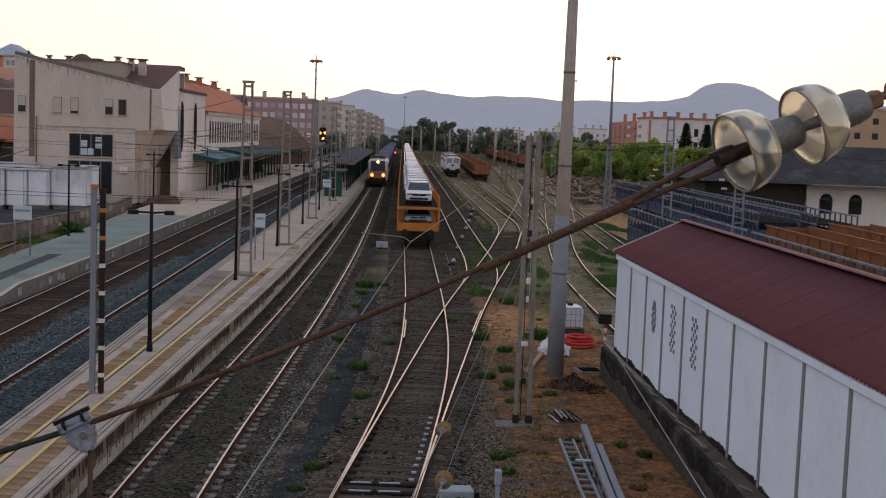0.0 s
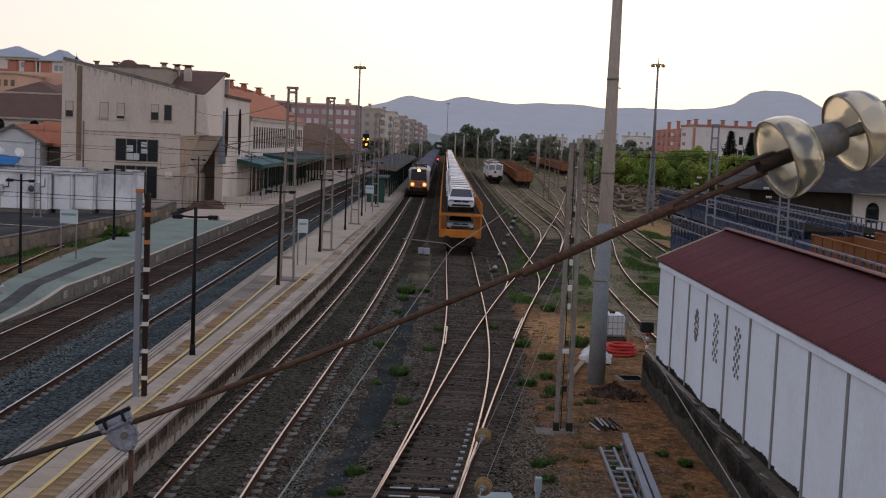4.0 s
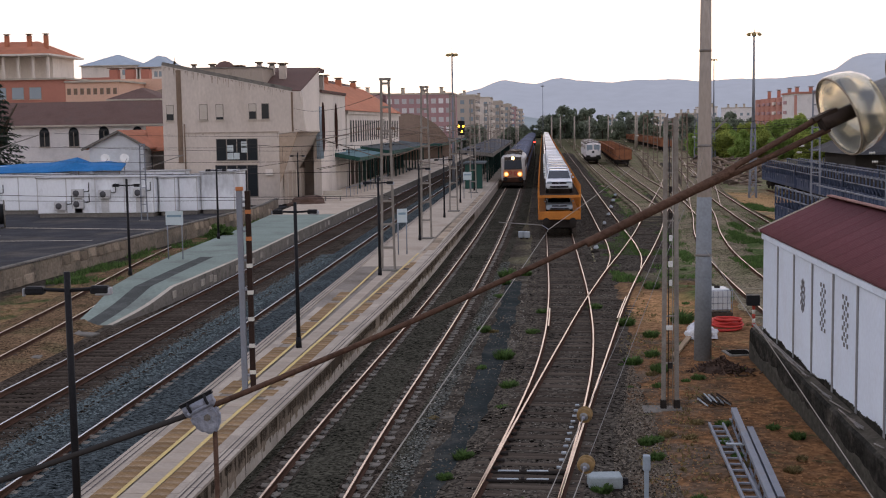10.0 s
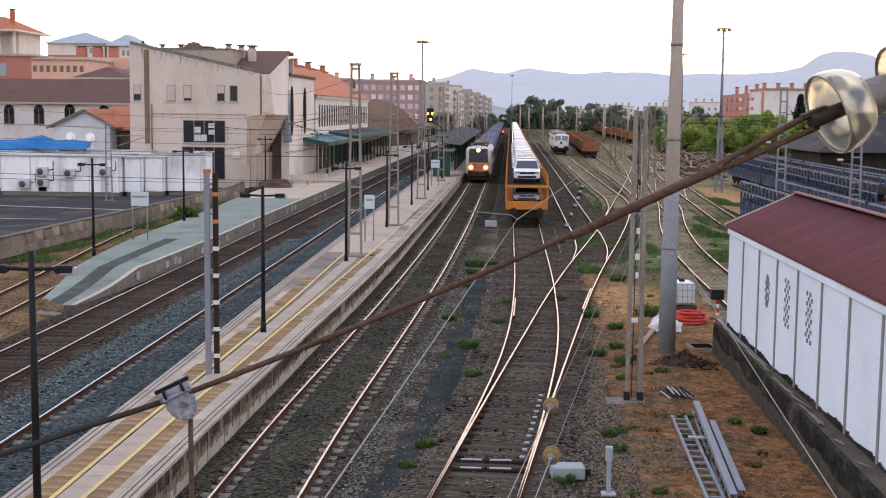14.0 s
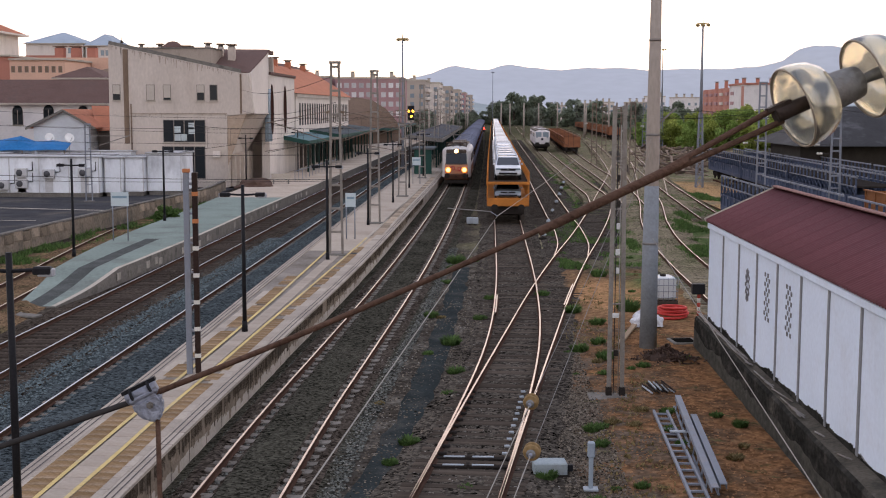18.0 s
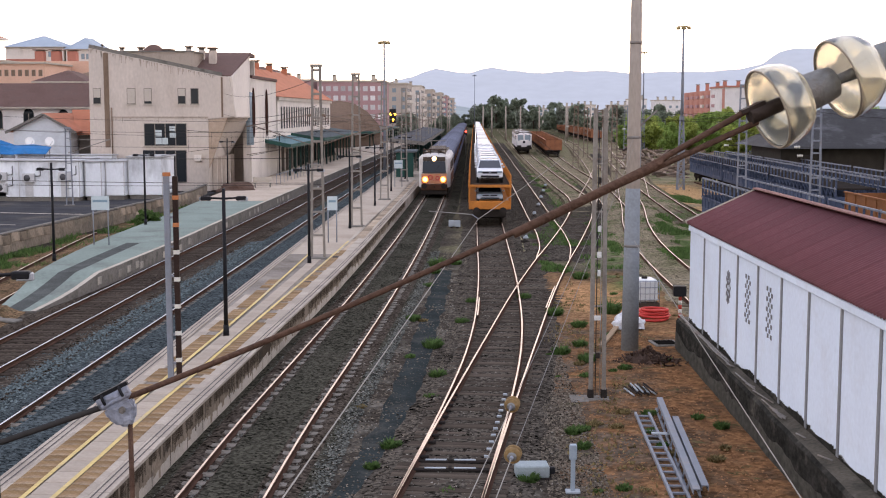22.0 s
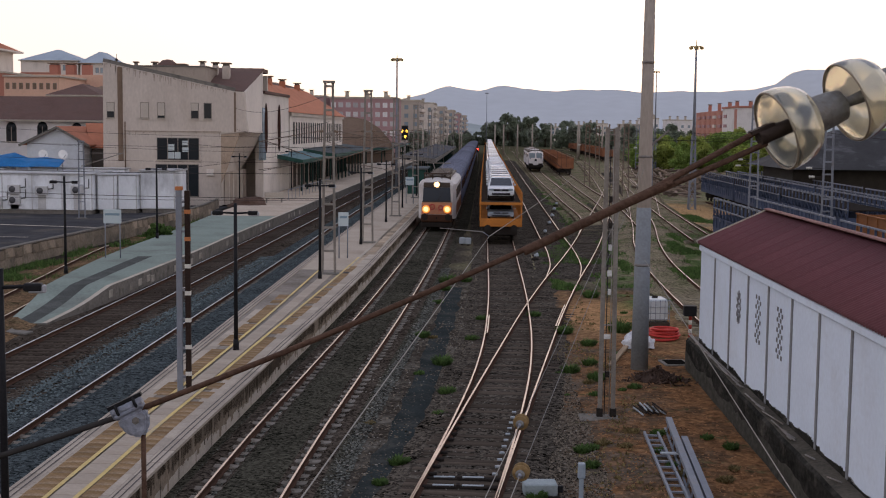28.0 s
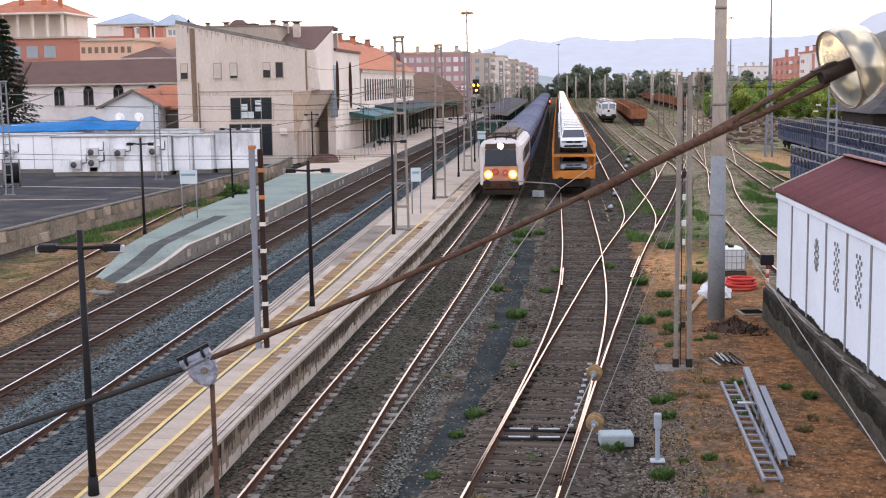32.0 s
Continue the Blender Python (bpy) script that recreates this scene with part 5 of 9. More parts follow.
def station_building():
    root = thing("station_building", label="beige rendered station building with a sloping parapet", category="building")
    Y = 120.0
    bm = B()
    poly(bm, [(-36.7, Y, 0), (-25.25, Y, 0), (-25.25, Y, 6.9), (-22.6, Y, 7.15), (-23.2, Y, 10.95), (-23.9, Y, 10.98), (-36.6, Y, 13.68)], (0, 0.5, 0))
    part("front_wall", bm, M_RENDER, root)
    bm = B()
    poly(bm, [(-22.75, Y + 0.5, 7.15), (-22.75, Y + 9, 7.15), (-22.75, Y + 9, 13.4), (-22.95, Y + 0.5, 10.95)], (-0.4, 0, 0))
    part("side_wall", bm, M_RENDER_PALE, root)
    part("lower_side_wall", box(B(), -25.7, Y + 0.5, 0, -25.25, Y + 26, 7.0), M_RENDER, root)
    part("back_wall", box(B(), -36.7, Y + 13, 0, -23.0, Y + 13.5, 13.0), M_RENDER, root)
    part("west_wall", box(B(), -36.7, Y + 0.5, 0, -36.2, Y + 13, 12.6), M_RENDER, root)
    bm = B()
    poly(bm, [(-25.2, Y + 0.5, 6.9), (-22.7, Y + 0.5, 7.15), (-22.7, Y + 9, 7.15), (-25.2, Y + 9, 3.2)], (0, 0, -0.12))
    part("sloping_soffit", bm, M_RENDER, root, "brown cladding under the overhang")
    bm = B()
    poly(bm, [(-25.23, Y + 0.02, 6.85), (-23.4, Y + 0.02, 7.05), (-25.23, Y + 0.02, 2.2)], (0, 0.3, 0))
    # mid-brown wedge with darker brown blotches
    part("bracket_wedge", bm, mat("soffit_stained", (0.42, 0.32, 0.24), var=0.25, stain=(0.2, 0.13, 0.09), stain_amt=0.7), root, "brown wedge under the overhang")
    bm = B()
    poly(bm, [(-36.2, Y + 0.6, 11.8), (-23.1, Y + 0.6, 10.9), (-22.6, Y + 9, 13.45), (-36.2, Y + 9, 13.6)], (0, 0, 0.15))
    part("roof", bm, M_TILE_DARK, root, "dark brown roof slope")
    part("roof_parapet", box(B(), -33.9, Y + 0.6, 10.5, -26.8, Y + 6.5, 13.3), mat("parapet_stained", (0.40, 0.335, 0.28), var=0.25, scale=0.6, stain=(0.12, 0.1, 0.085), stain_amt=0.8, stretch=(1, 1, 0.3)), root)
    part("parapet_cap", box(B(), -34.0, Y + 0.5, 13.3, -26.7, Y + 6.6, 13.42), M_CONC_DARK, root)
    part("roof_top", box(B(), -36.0, Y + 9.2, 13.2, -22.9, Y + 13, 13.6), M_TILE_DARK, root)
    for x, w, z in ((-33.0, 0.5, 13.9), (-30.6, 1.2, 13.7), (-28.2, 0.5, 14.0), (-26.9, 0.55, 13.9), (-34.9, 0.4, 13.9)):
        chimney(root, x, Y + 5.5, 12.5, z - 0.2, w, M_RENDER)
    chimney(root, -25.6, Y + 4.5, 11.2, 13.6, 0.7, M_RENDER)
    part("roof_hatch", turned(B(), [(1.25, 0), (1.2, 0.2), (0.5, 0.75), (0.0, 0.85)], (-31.6, Y + 5, 13.4), (0, 0, 1), 6), M_TILE_DARK, root, "small tiled roof hatch")
    # rain streaks under the sloping parapet, the string course and the sills
    rnd = random.Random(44)
    bm = B()
    for k in range(142):
        x = rnd.uniform(-36.5, -24.0)
        if k < 120:
            z1 = 13.66 - (x + 36.6) * 0.2126 - 0.03
            d = 0.1 + 0.75 * rnd.random() ** 3
        else:
            z1, d = 7.04, 0.08 + 0.6 * rnd.random() ** 2
            x = min(x, -25.4)
        w = rnd.uniform(0.03, 0.14)
        bm.faces.new([bm.verts.new(p) for p in ((x, Y - 0.004, z1), (x + w, Y - 0.004, z1 - w * 0.2), (x + w * 0.7, Y - 0.004, z1 - d), (x + w * 0.2, Y - 0.004, z1 - d * 0.9))])
    tagged(part("weather_staining", bm, M_STREAK, root, "dark rain streaks on the render"), kind="stuff")
    part("parapet_coping", bar(B(), (-36.65, Y + 0.2, 13.72), (-23.9, Y + 0.2, 11.01), 0.07, 0.62), M_CONC_DARK, root, "stained coping on the sloping parapet")
    part("stained_pier", box(B(), -35.2, Y - 0.06, 4.2, -34.72, Y, 13.2), M_BROWN, root, "brown stained vertical pier")
    part("string_course", box(B(), -34.6, Y - 0.06, 7.05, -25.25, Y, 7.15), M_STREAK, root)
    part("corner_groove", box(B(), -23.95, Y - 0.05, 7.1, -23.78, Y, 10.9), M_BROWN, root)
    for x, s, w in ((-35.9, 0.6, 0.65), (-32.6, 1.0, 0.72), (-31.0, 0.85, 0.65), (-27.75, 0.5, 0.65), (-26.5, 0.0, 0.65)):
        window(root, "y", x, 8.4, w, 1.4, Y, shutter=s)
    big = window(root, "y", -29.4, 4.4, 4.0, 2.05, Y, bars=3)
    for dx, dz, w in ((-0.95, 0.1, 0.6), (-0.95, 0.85, 0.6), (0.42, 1.2, 0.55), (0.42, 0.75, 0.6), (-0.3, 0.1, 0.55)):
        part("notice", box(B(), -29.4 + dx, Y - 0.075, 4.4 + dz, -29.4 + dx + w, Y - 0.06, 4.4 + dz + 0.62), mat("paper_white", (0.5, 0.56, 0.56)), big)
    window(root, "y", -29.45, 0.9, 4.0, 3.0, Y, bars=3, sill=False)
    part("air_unit", box(B(), -26.6, Y - 0.35, 2.9, -25.9, Y, 3.5, 0.03), M_RENDER_PALE, root, "air conditioner")
    # glazed stair corner and the wing with tall oval windows
    part("stair_glazing", box(B(), -23.1, Y + 8.5, 4.2, -22.7, Y + 10.5, 9.6), M_GLASS_PALE, root, "glazed stair wall")
    wing = part("oval_wing", box(B(), -23.6, Y + 9.2, 0, -22.75, Y + 26, 11.05, 0.02), M_RENDER_PALE, root, "cream wing wall")
    part("wing_roof", box(B(), -31, Y + 9.5, 11.05, -22.6, Y + 26.2, 11.35), M_TILE_DARK, wing)
    for y in (Y + 10.6, Y + 19.0):
        bm = B()
        r = bmesh.ops.create_circle(bm, cap_ends=True, segments=24, radius=1.0)
        bmesh.ops.transform(bm, matrix=Matrix.Translation((-22.71, y, 7.5)) @ Matrix.Rotation(radians(90), 4, "Y") @ Matrix.Diagonal((2.6, 0.95, 1, 1)), verts=r["verts"])
        e = bmesh.ops.extrude_face_region(bm, geom=list(bm.faces))
        bmesh.ops.translate(bm, vec=(0.03, 0, 0), verts=[v for v in e["geom"] if isinstance(v, bmesh.types.BMVert)])
        part("oval_window", bm, mat("oval_dark", (0.05, 0.025, 0.02), rough=0.95, spec=0.0), wing, "tall dark oval window")
    for k in range(5):
        part("arcade_pillar", box(B(), -25.2, Y + 1.5 + k * 2.2, 0, -24.8, Y + 1.9 + k * 2.2, 3.2), M_RENDER, root)
    part("drainpipe", rod(B(), (-34.5, Y - 0.12, 3.0), (-34.5, Y - 0.12, 8), 0.06, None, 8), M_BROWN, root)


station_building()


M_CANOPY_SHADE = mat("doorway_brown", (0.055, 0.04, 0.03), rough=0.7, var=0.35, scale=0.6, stain=(0.13, 0.075, 0.04), stain_amt=0.6, stain_scale=0.5)


def arcade_building():
    root = thing("terminal_building", label="long cream station wing with an orange tiled roof", category="building")
    part("wall", box(B(), -33, 150, 0, -23.2, 206, 9.4), M_RENDER_PALE, root)
    bm = B()
    v = [bm.verts.new(p) for p in ((-34, 146.5, 9.4), (-22.7, 146.5, 9.4), (-22.7, 206.6, 9.4), (-34, 206.6, 9.4), (-28.3, 150.5, 13.3), (-28.3, 201, 13.3))]
    for f in ((0, 1, 4), (1, 2, 5, 4), (2, 3, 5), (3, 0, 4, 5), (0, 3, 2, 1)):
        bm.faces.new([v[i] for i in f])
    part("roof", bm, M_TILE_RED, root, "orange tiled hip roof")
    part("cornice", box(B(), -33.3, 149.6, 9.0, -22.95, 206.3, 9.39), M_RENDER_PALE, root)
    for k in range(24):
        window(root, "x", 153 + k * 2.2, 5.6, 1.0, 2.6, -23.2, sill=False)
    # added panels put the dark under the canopy on the wall as brown
    for k in range(15):
        part("doorway", box(B(), -23.19, 152.5 + 3.5 * k, 0.1, -23.13, 154.6 + 3.5 * k, 3.3, 0.01), M_CANOPY_SHADE, root, "dark brown panel added for the shade under the canopy")
        # added pale blocks between the dark panels
        part("wall_lamp", box(B(), -23.19, 155.2 + 3.5 * k, 2.6, -23.05, 155.45 + 3.5 * k, 3.0, 0.02), M_CONC, root)
    for y in (165, 176, 190):
        chimney(root, -28.3, y, 12.8, 14.0, 0.8, M_TILE_RED)


arcade_building()


def hip_house(name, label, x0, y0, x1, y1, h, rise, wall, roof, over=0.4, windows=(), z0=-0.1, group=""):
    """A block with a hipped roof; windows are (a, z, w, h) on the side that faces the tracks' near end."""
    root = thing(name, label=label, category="building", group=group)
    part("wall", box(B(), x0, y0, z0, x1, y1, h), wall, root)
    bm = B()
    w, d = (x1 - x0) / 2 + over, (y1 - y0) / 2 + over
    cx, cy, k = (x0 + x1) / 2, (y0 + y1) / 2, min((x1 - x0) / 2 + over, (y1 - y0) / 2 + over) * 0.96
    v = [bm.verts.new(p) for p in ((cx - w, cy - d, h), (cx + w, cy - d, h), (cx + w, cy + d, h), (cx - w, cy + d, h))]
    if w >= d:
        t = [bm.verts.new((cx - w + k, cy, h + rise)), bm.verts.new((cx + w - k, cy, h + rise))]
        fs = ((v[0], v[1], t[1], t[0]), (v[1], v[2], t[1]), (v[2], v[3], t[0], t[1]), (v[3], v[0], t[0]))
    else:
        t = [bm.verts.new((cx, cy - d + k, h + rise)), bm.verts.new((cx, cy + d - k, h + rise))]
        fs = ((v[0], v[1], t[0]), (v[1], v[2], t[1], t[0]), (v[2], v[3], t[1]), (v[3], v[0], t[0], t[1]))
    for f in fs:
        bm.faces.new(f)
    bm.faces.new(v[::-1])
    part("roof", bm, roof, root)
    part("eaves_board", box(B(), x0 - over, y0 - over, h - 0.22, x1 + over, y1 + over, h - 0.01), M_CONC, root)
    for a, z, ww, hh in windows:
        w = window(root, "y", a, z, ww, hh, y0, bars=1)
        part("arch", turned(B(), [(0.0, 0.0), (ww / 2, 0.0), (ww / 2, 0.05), (0.0, 0.05)], (a, y0, z + hh), (0, -1, 0), 16), M_GLASS, w, "dark arched head")
    return root


lb = hip_house("railway_house", "long pale railway house with a dark brown tiled roof", -84, 150, -40, 159, 8.2, 2.9, M_RENDER_GREY, M_TILE_DARK, 0.6,
               [(-60.7, 5.6, 1.2, 1.7), (-57.0, 5.6, 1.2, 1.7), (-53.2, 5.9, 1.2, 1.5), (-49, 5.6, 1.2, 1.7), (-66, 5.6, 1.2, 1.7), (-71, 5.6, 1.2, 1.7)])


M_HOUSE = mat("house_whitewash", (0.66, 0.70, 0.74), var=0.1, scale=0.4, fine=5, stain=(0.36, 0.37, 0.38), stain_amt=0.45, stain_scale=0.3, bump=0.1)


def gable_house():
    root = thing("small_house", label="small white house with an orange gable roof", category="building")
    x0, x1, y0, y1, e, r = -47.6, -41.6, 129.5, 142, 5.7, 7.35
    cx = -44.3
    bm = B()
    poly(bm, [(x0, y0, 0), (x1, y0, 0), (x1, y0, e), (cx, y0, r - 0.1), (x0, y0, e)], (0, 0.3, 0))
    part("front_wall", bm, M_HOUSE, root)
    part("side_wall", box(B(), x0, y0 + 0.3, 0, x1, y1, e), M_HOUSE, root)
    for s, xe in ((1, x1 + 0.7), (-1, x0 - 0.7)):
        bm = B()
        poly(bm, [(cx, y0 - 0.5, r), (cx, y1, r), (xe, y1, e - 0.25), (xe, y0 - 0.5, e - 0.25)], (0, 0, 0.14))
        part("roof_slope", bm, M_TILE_RED, root, "orange tiled roof slope")
    part("eaves_board", bar(B(), (cx, y0 - 0.52, r), (x0 - 0.7, y0 - 0.52, e - 0.25), 0.1, 0.25), M_CONC_DARK, root)
    part("eaves_board", bar(B(), (cx, y0 - 0.52, r), (x1 + 0.7, y0 - 0.52, e - 0.25), 0.1, 0.25), M_CONC_DARK, root)
    # the longer red-roofed range joined to it
    bm = B()
    poly(bm, [(-41.4, 131, 5.2), (-36.8, 131, 5.2), (-36.8, 137, 7.7), (-43.8, 137, 7.7)], (0, 0, 0.15))
    part("range_roof", bm, M_TILE_RED, root, "orange tiled range roof")
    # wall colour darkened to hold the shade below the range roof
    part("range_wall", box(B(), -41.4, 131.4, 0, -36.8, 137, 5.1), mat("shaded_timber", (0.1, 0.085, 0.075)), root)


gable_house()

# ---- white site cabins with air conditioners ----
M_CABIN = mat("cabin_white", (0.80, 0.83, 0.86), rough=0.6, var=0.08, scale=0.5, fine=6, stain=(0.30, 0.31, 0.32), stain_amt=0.8, stain_scale=0.3, stretch=(1, 1, 0.5), bump=0.05)
M_CABIN_ROOF = mat("cabin_roof", (0.42, 0.42, 0.42), var=0.25, scale=0.4, stain=(0.15, 0.15, 0.15), stain_amt=0.7, stain_scale=0.3)


M_JOINT = mat("cabin_joint", (0.52, 0.52, 0.52), var=0.2)


def air_unit(parent, x, y, z):
    u = part("air_unit", box(B(), x - 0.52, y - 0.38, z, x + 0.52, y, z + 0.75, 0.03), M_JOINT, parent, "grey air conditioner")
    part("fan_grille", turned(B(), [(0.0, 0.0), (0.28, 0.0), (0.28, 0.02), (0.0, 0.02)], (x - 0.1, y - 0.382, z + 0.37), (0, -1, 0), 18), mat("fan_dark", (0.09, 0.09, 0.095)), u)


def cabin(x0, x1, y0, y1, h, label, units=(), z0=-0.04):
    root = thing("site_cabin", label=label, category="cabin", group="site cabins")
    part("body", box(B(), x0, y0, z0 + 0.35, x1, y1, h - 0.12, 0.04), M_CABIN, root)
    part("roof", box(B(), x0 - 0.15, y0 - 0.15, h - 0.12, x1 + 0.15, y1 + 0.15, h, 0.03), M_CABIN_ROOF, root)
    part("skirt", box(B(), x0 + 0.1, y0 + 0.1, z0, x1 - 0.1, y1 - 0.1, z0 + 0.35), M_CONC_DARK, root)
    n = max(1, int((x1 - x0) / 2.4))
    for k in range(n + 1):
        x = x0 + (x1 - x0) * k / n
        part("panel_joint", box(B(), x - 0.04, y0 - 0.03, z0 + 0.35, x + 0.04, y0 + 0.01, h - 0.13), M_JOINT, root)
    for x, z in units:
        air_unit(root, x, y0, z)
        bm = rod(B(), (x + 0.45, y0 - 0.06, z + 0.5), (x + 0.95, y0 - 0.06, z + 0.55), 0.035, None, 6)
        rod(bm, (x + 0.95, y0 - 0.06, z + 0.55), (x + 0.95, y0 - 0.06, min(z + 1.3, h - 0.2)), 0.035, None, 6)
        part("pipe", bm, M_BLACK, root, "black insulated pipe")
        part("drip_stain", box(B(), x - 0.4, y0 - 0.006, z0 + 0.4, x + 0.3, y0 - 0.002, z), M_JOINT, root, "grey drip stain")
    return root


cabin(-44.0, -33.6, 106.5, 112, 3.5, "long white site cabin with air conditioners", [(-41.9, 0.6), (-40.3, 1.7), (-40.3, 0.75), (-37.9, 1.6), (-34.8, 1.7)])
cabin(-55.5, -45.0, 111, 117, 3.5, "white site cabin beside the car park", [(-50, 1.4)])
cabin(-33.4, -32.0, 107.5, 113, 3.4, "white site cabin with a grey door")
cabin(-31.9, -30.3, 108.5, 114, 3.4, "white site cabin with a streaked wall")
cabin(-30.2, -27.2, 109.5, 114, 3.75, "white box cabin in front of the station", [])
cabin(-43.0, -34.0, 118.0, 119.4, 3.6, "white cabin row behind the other cabins")
root = thing("tarpaulin_shelter", label="bright blue tarpaulin roof over a shelter", category="shelter")
bm = B()
low = [(-54.5, 3.5), (-50, 3.62), (-47, 3.6), (-44.6, 3.72), (-43.2, 3.66), (-41.5, 3.74), (-39.8, 3.7)]
high = [4.15, 4.4, 4.5, 4.95, 4.45, 4.55, 4.3]
rows = [[bm.verts.new(p) for p in ((x, 116.4, z), (x, 117.2, z + (t - z) * 0.62), (x, 118.0, t), (x, 118.0, t - 0.05), (x, 116.4, z - 0.05))] for (x, z), t in zip(low, high)]
for p, q in zip(rows, rows[1:]):
    for k in range(5):
        bm.faces.new((p[k], p[(k + 1) % 5], q[(k + 1) % 5], q[k]))
part("tarpaulin", bm, mat("blue_tarpaulin", (0.015, 0.15, 0.37), rough=0.5, var=0.25, scale=0.8, fine=5), root)
for x in (-54.2, -48, -44, -40.0):
    part("post", box(B(), x - 0.05, 116.5, -0.04, x + 0.05, 116.6, 3.7), M_STEEL_DULL, root)
part("back_wall", box(B(), -52.5, 117.6, -0.04, -43.2, 117.75, 4.2), M_CABIN, root)
for x in (-42.1, -40.2):
    root = thing("satellite_dish", x, 117.0, 3.6, 0, "white satellite dish on the cabin roof", "satellite dish", "satellite dishes")
    root.matrix_basis = pose(x, 118.6, 3.6)
    part("dish", turned(B(), [(0.0, 0.0), (0.28, 0.05), (0.46, 0.13), (0.46, 0.15), (0.28, 0.07), (0.0, 0.02)], (0, 0, 1.15), (0.55, -0.78, 0.28), 20), mat("dish_white", (0.86, 0.86, 0.84), var=0.05), root)
    part("feed_arm", bar(B(), (0.05, -0.03, 0.75), (0.42, -0.3, 1.2), 0.03), M_STEEL_DULL, root)
    part("mast", rod(B(), (0, 0.05, 0), (0, 0.05, 1.1), 0.04, None, 8), M_STEEL_DULL, root)

# ---- town behind the station ----
apt = thing("apartment_building", label="red and cream apartment building with a columned loggia", category="building")
part("wall", box(B(), -98, 210, 0, -80.9, 224, 16.2), M_BRICK_R, apt, "red brick front")
part("side_wall", box(B(), -80.9, 210.05, 0, -71.5, 224, 15.6), M_BRICK_O, apt, "orange brick front")
part("loggia_back", box(B(), -98, 214, 16.2, -84.5, 224, 20.6), M_RENDER_PALE, apt)
part("loggia_slab", box(B(), -98.3, 209.6, 16.2, -80.6, 224, 16.5), M_CONC, apt)
for k in range(6):
    part("column", box(B(), -97.0 + k * 2.6, 209.9, 16.5, -96.6 + k * 2.6, 210.3, 20.6), M_RENDER_PALE, apt)
bm = B()
v = [bm.verts.new(p) for p in ((-99, 209, 20.6), (-83.2, 209, 20.6), (-83.2, 225, 20.6), (-99, 225, 20.6), (-95, 217, 23.2), (-88, 217, 23.2))]
for f in ((0, 1, 5, 4), (1, 2, 5), (2, 3, 4, 5), (3, 0, 4), (3, 2, 1, 0)):
    bm.faces.new([v[i] for i in f])
part("roof", bm, M_TILE_RED, apt)
part("roof_edge", box(B(), -99.2, 208.8, 20.3, -83, 225.2, 20.59), M_RENDER_PALE, apt)
for x in (-97, -92.5, -88.5, -85.5):
    chimney(apt, x, 214, 21, 24, 0.7, M_TILE_RED)
for k in range(4):
    for z in (10.4, 13.0):
        window(apt, "y", -95.5 + 3.1 * k, z, 2.0, 1.9, 210, pane=M_GLASS_PALE)
for k in range(8):
    for z in (13.6, 11.3, 9.0):
        window(apt, "y", -80.3 + 1.15 * k, z, 0.55, 0.95, 210.05, sill=False, pane=M_BROWN)
part("cornice", box(B(), -81.0, 209.7, 15.6, -71.2, 224.0, 15.9), M_CONC, apt, "pale cornice")
part("rear_block", box(B(), -84, 224.2, 0, -66, 240, 16.6), M_BRICK_O, apt)
for k in range(3):
    chimney(apt, -79 + 3 * k, 230, 16.6, 18.6, 1.6, M_BRICK_R)
for x0, x1, h in ((-122.5, -107.2, 24.6), (-106.6, -98.5, 24.0)):
    tower = hip_house("apartment_tower", "brick apartment tower with a pale blue hipped roof", x0, 330, x1, 345, h, 3.2, M_RENDER_PALE, M_TILE_BLUE, 0.5, group="blue-roofed towers")
    part("brick_band", box(B(), x0 - 0.05, 329.8, 0, x1 - (x1 - x0) * 0.35, 330, h - 3.2), M_BRICK_R, tower, "red brick front panel")
    for k in range(3):
        for j in range(3):
            window(tower, "y", x1 - 3.6 + 1.3 * k, h - 2.6 - 3 * j, 0.8, 1.3, 330, pane=M_GLASS_PALE, sill=False)
hip_house("old_house", "old house with a brown hipped roof behind the station", -63.2, 182, -56.2, 192, 12.0, 1.7, M_RENDER, M_TILE_DARK, 0.6)
hip_house("old_house", "old ochre house with a low brown roof", -64, 200, -50, 212, 13.0, 2.2, M_RENDER, M_BROWN, 0.6)
hip_house("corner_house", "small house with a brown tiled roof beside the car park", -70, 121, -60.5, 130, 4.2, 1.8, M_RENDER_GREY, M_TILE_RED, 0.7)
hip_house("brick_block", "pink brick block behind the station roofs", -62, 300, -45, 312, 17.0, 1.5, M_PINK, M_TILE_DARK, 0.4)


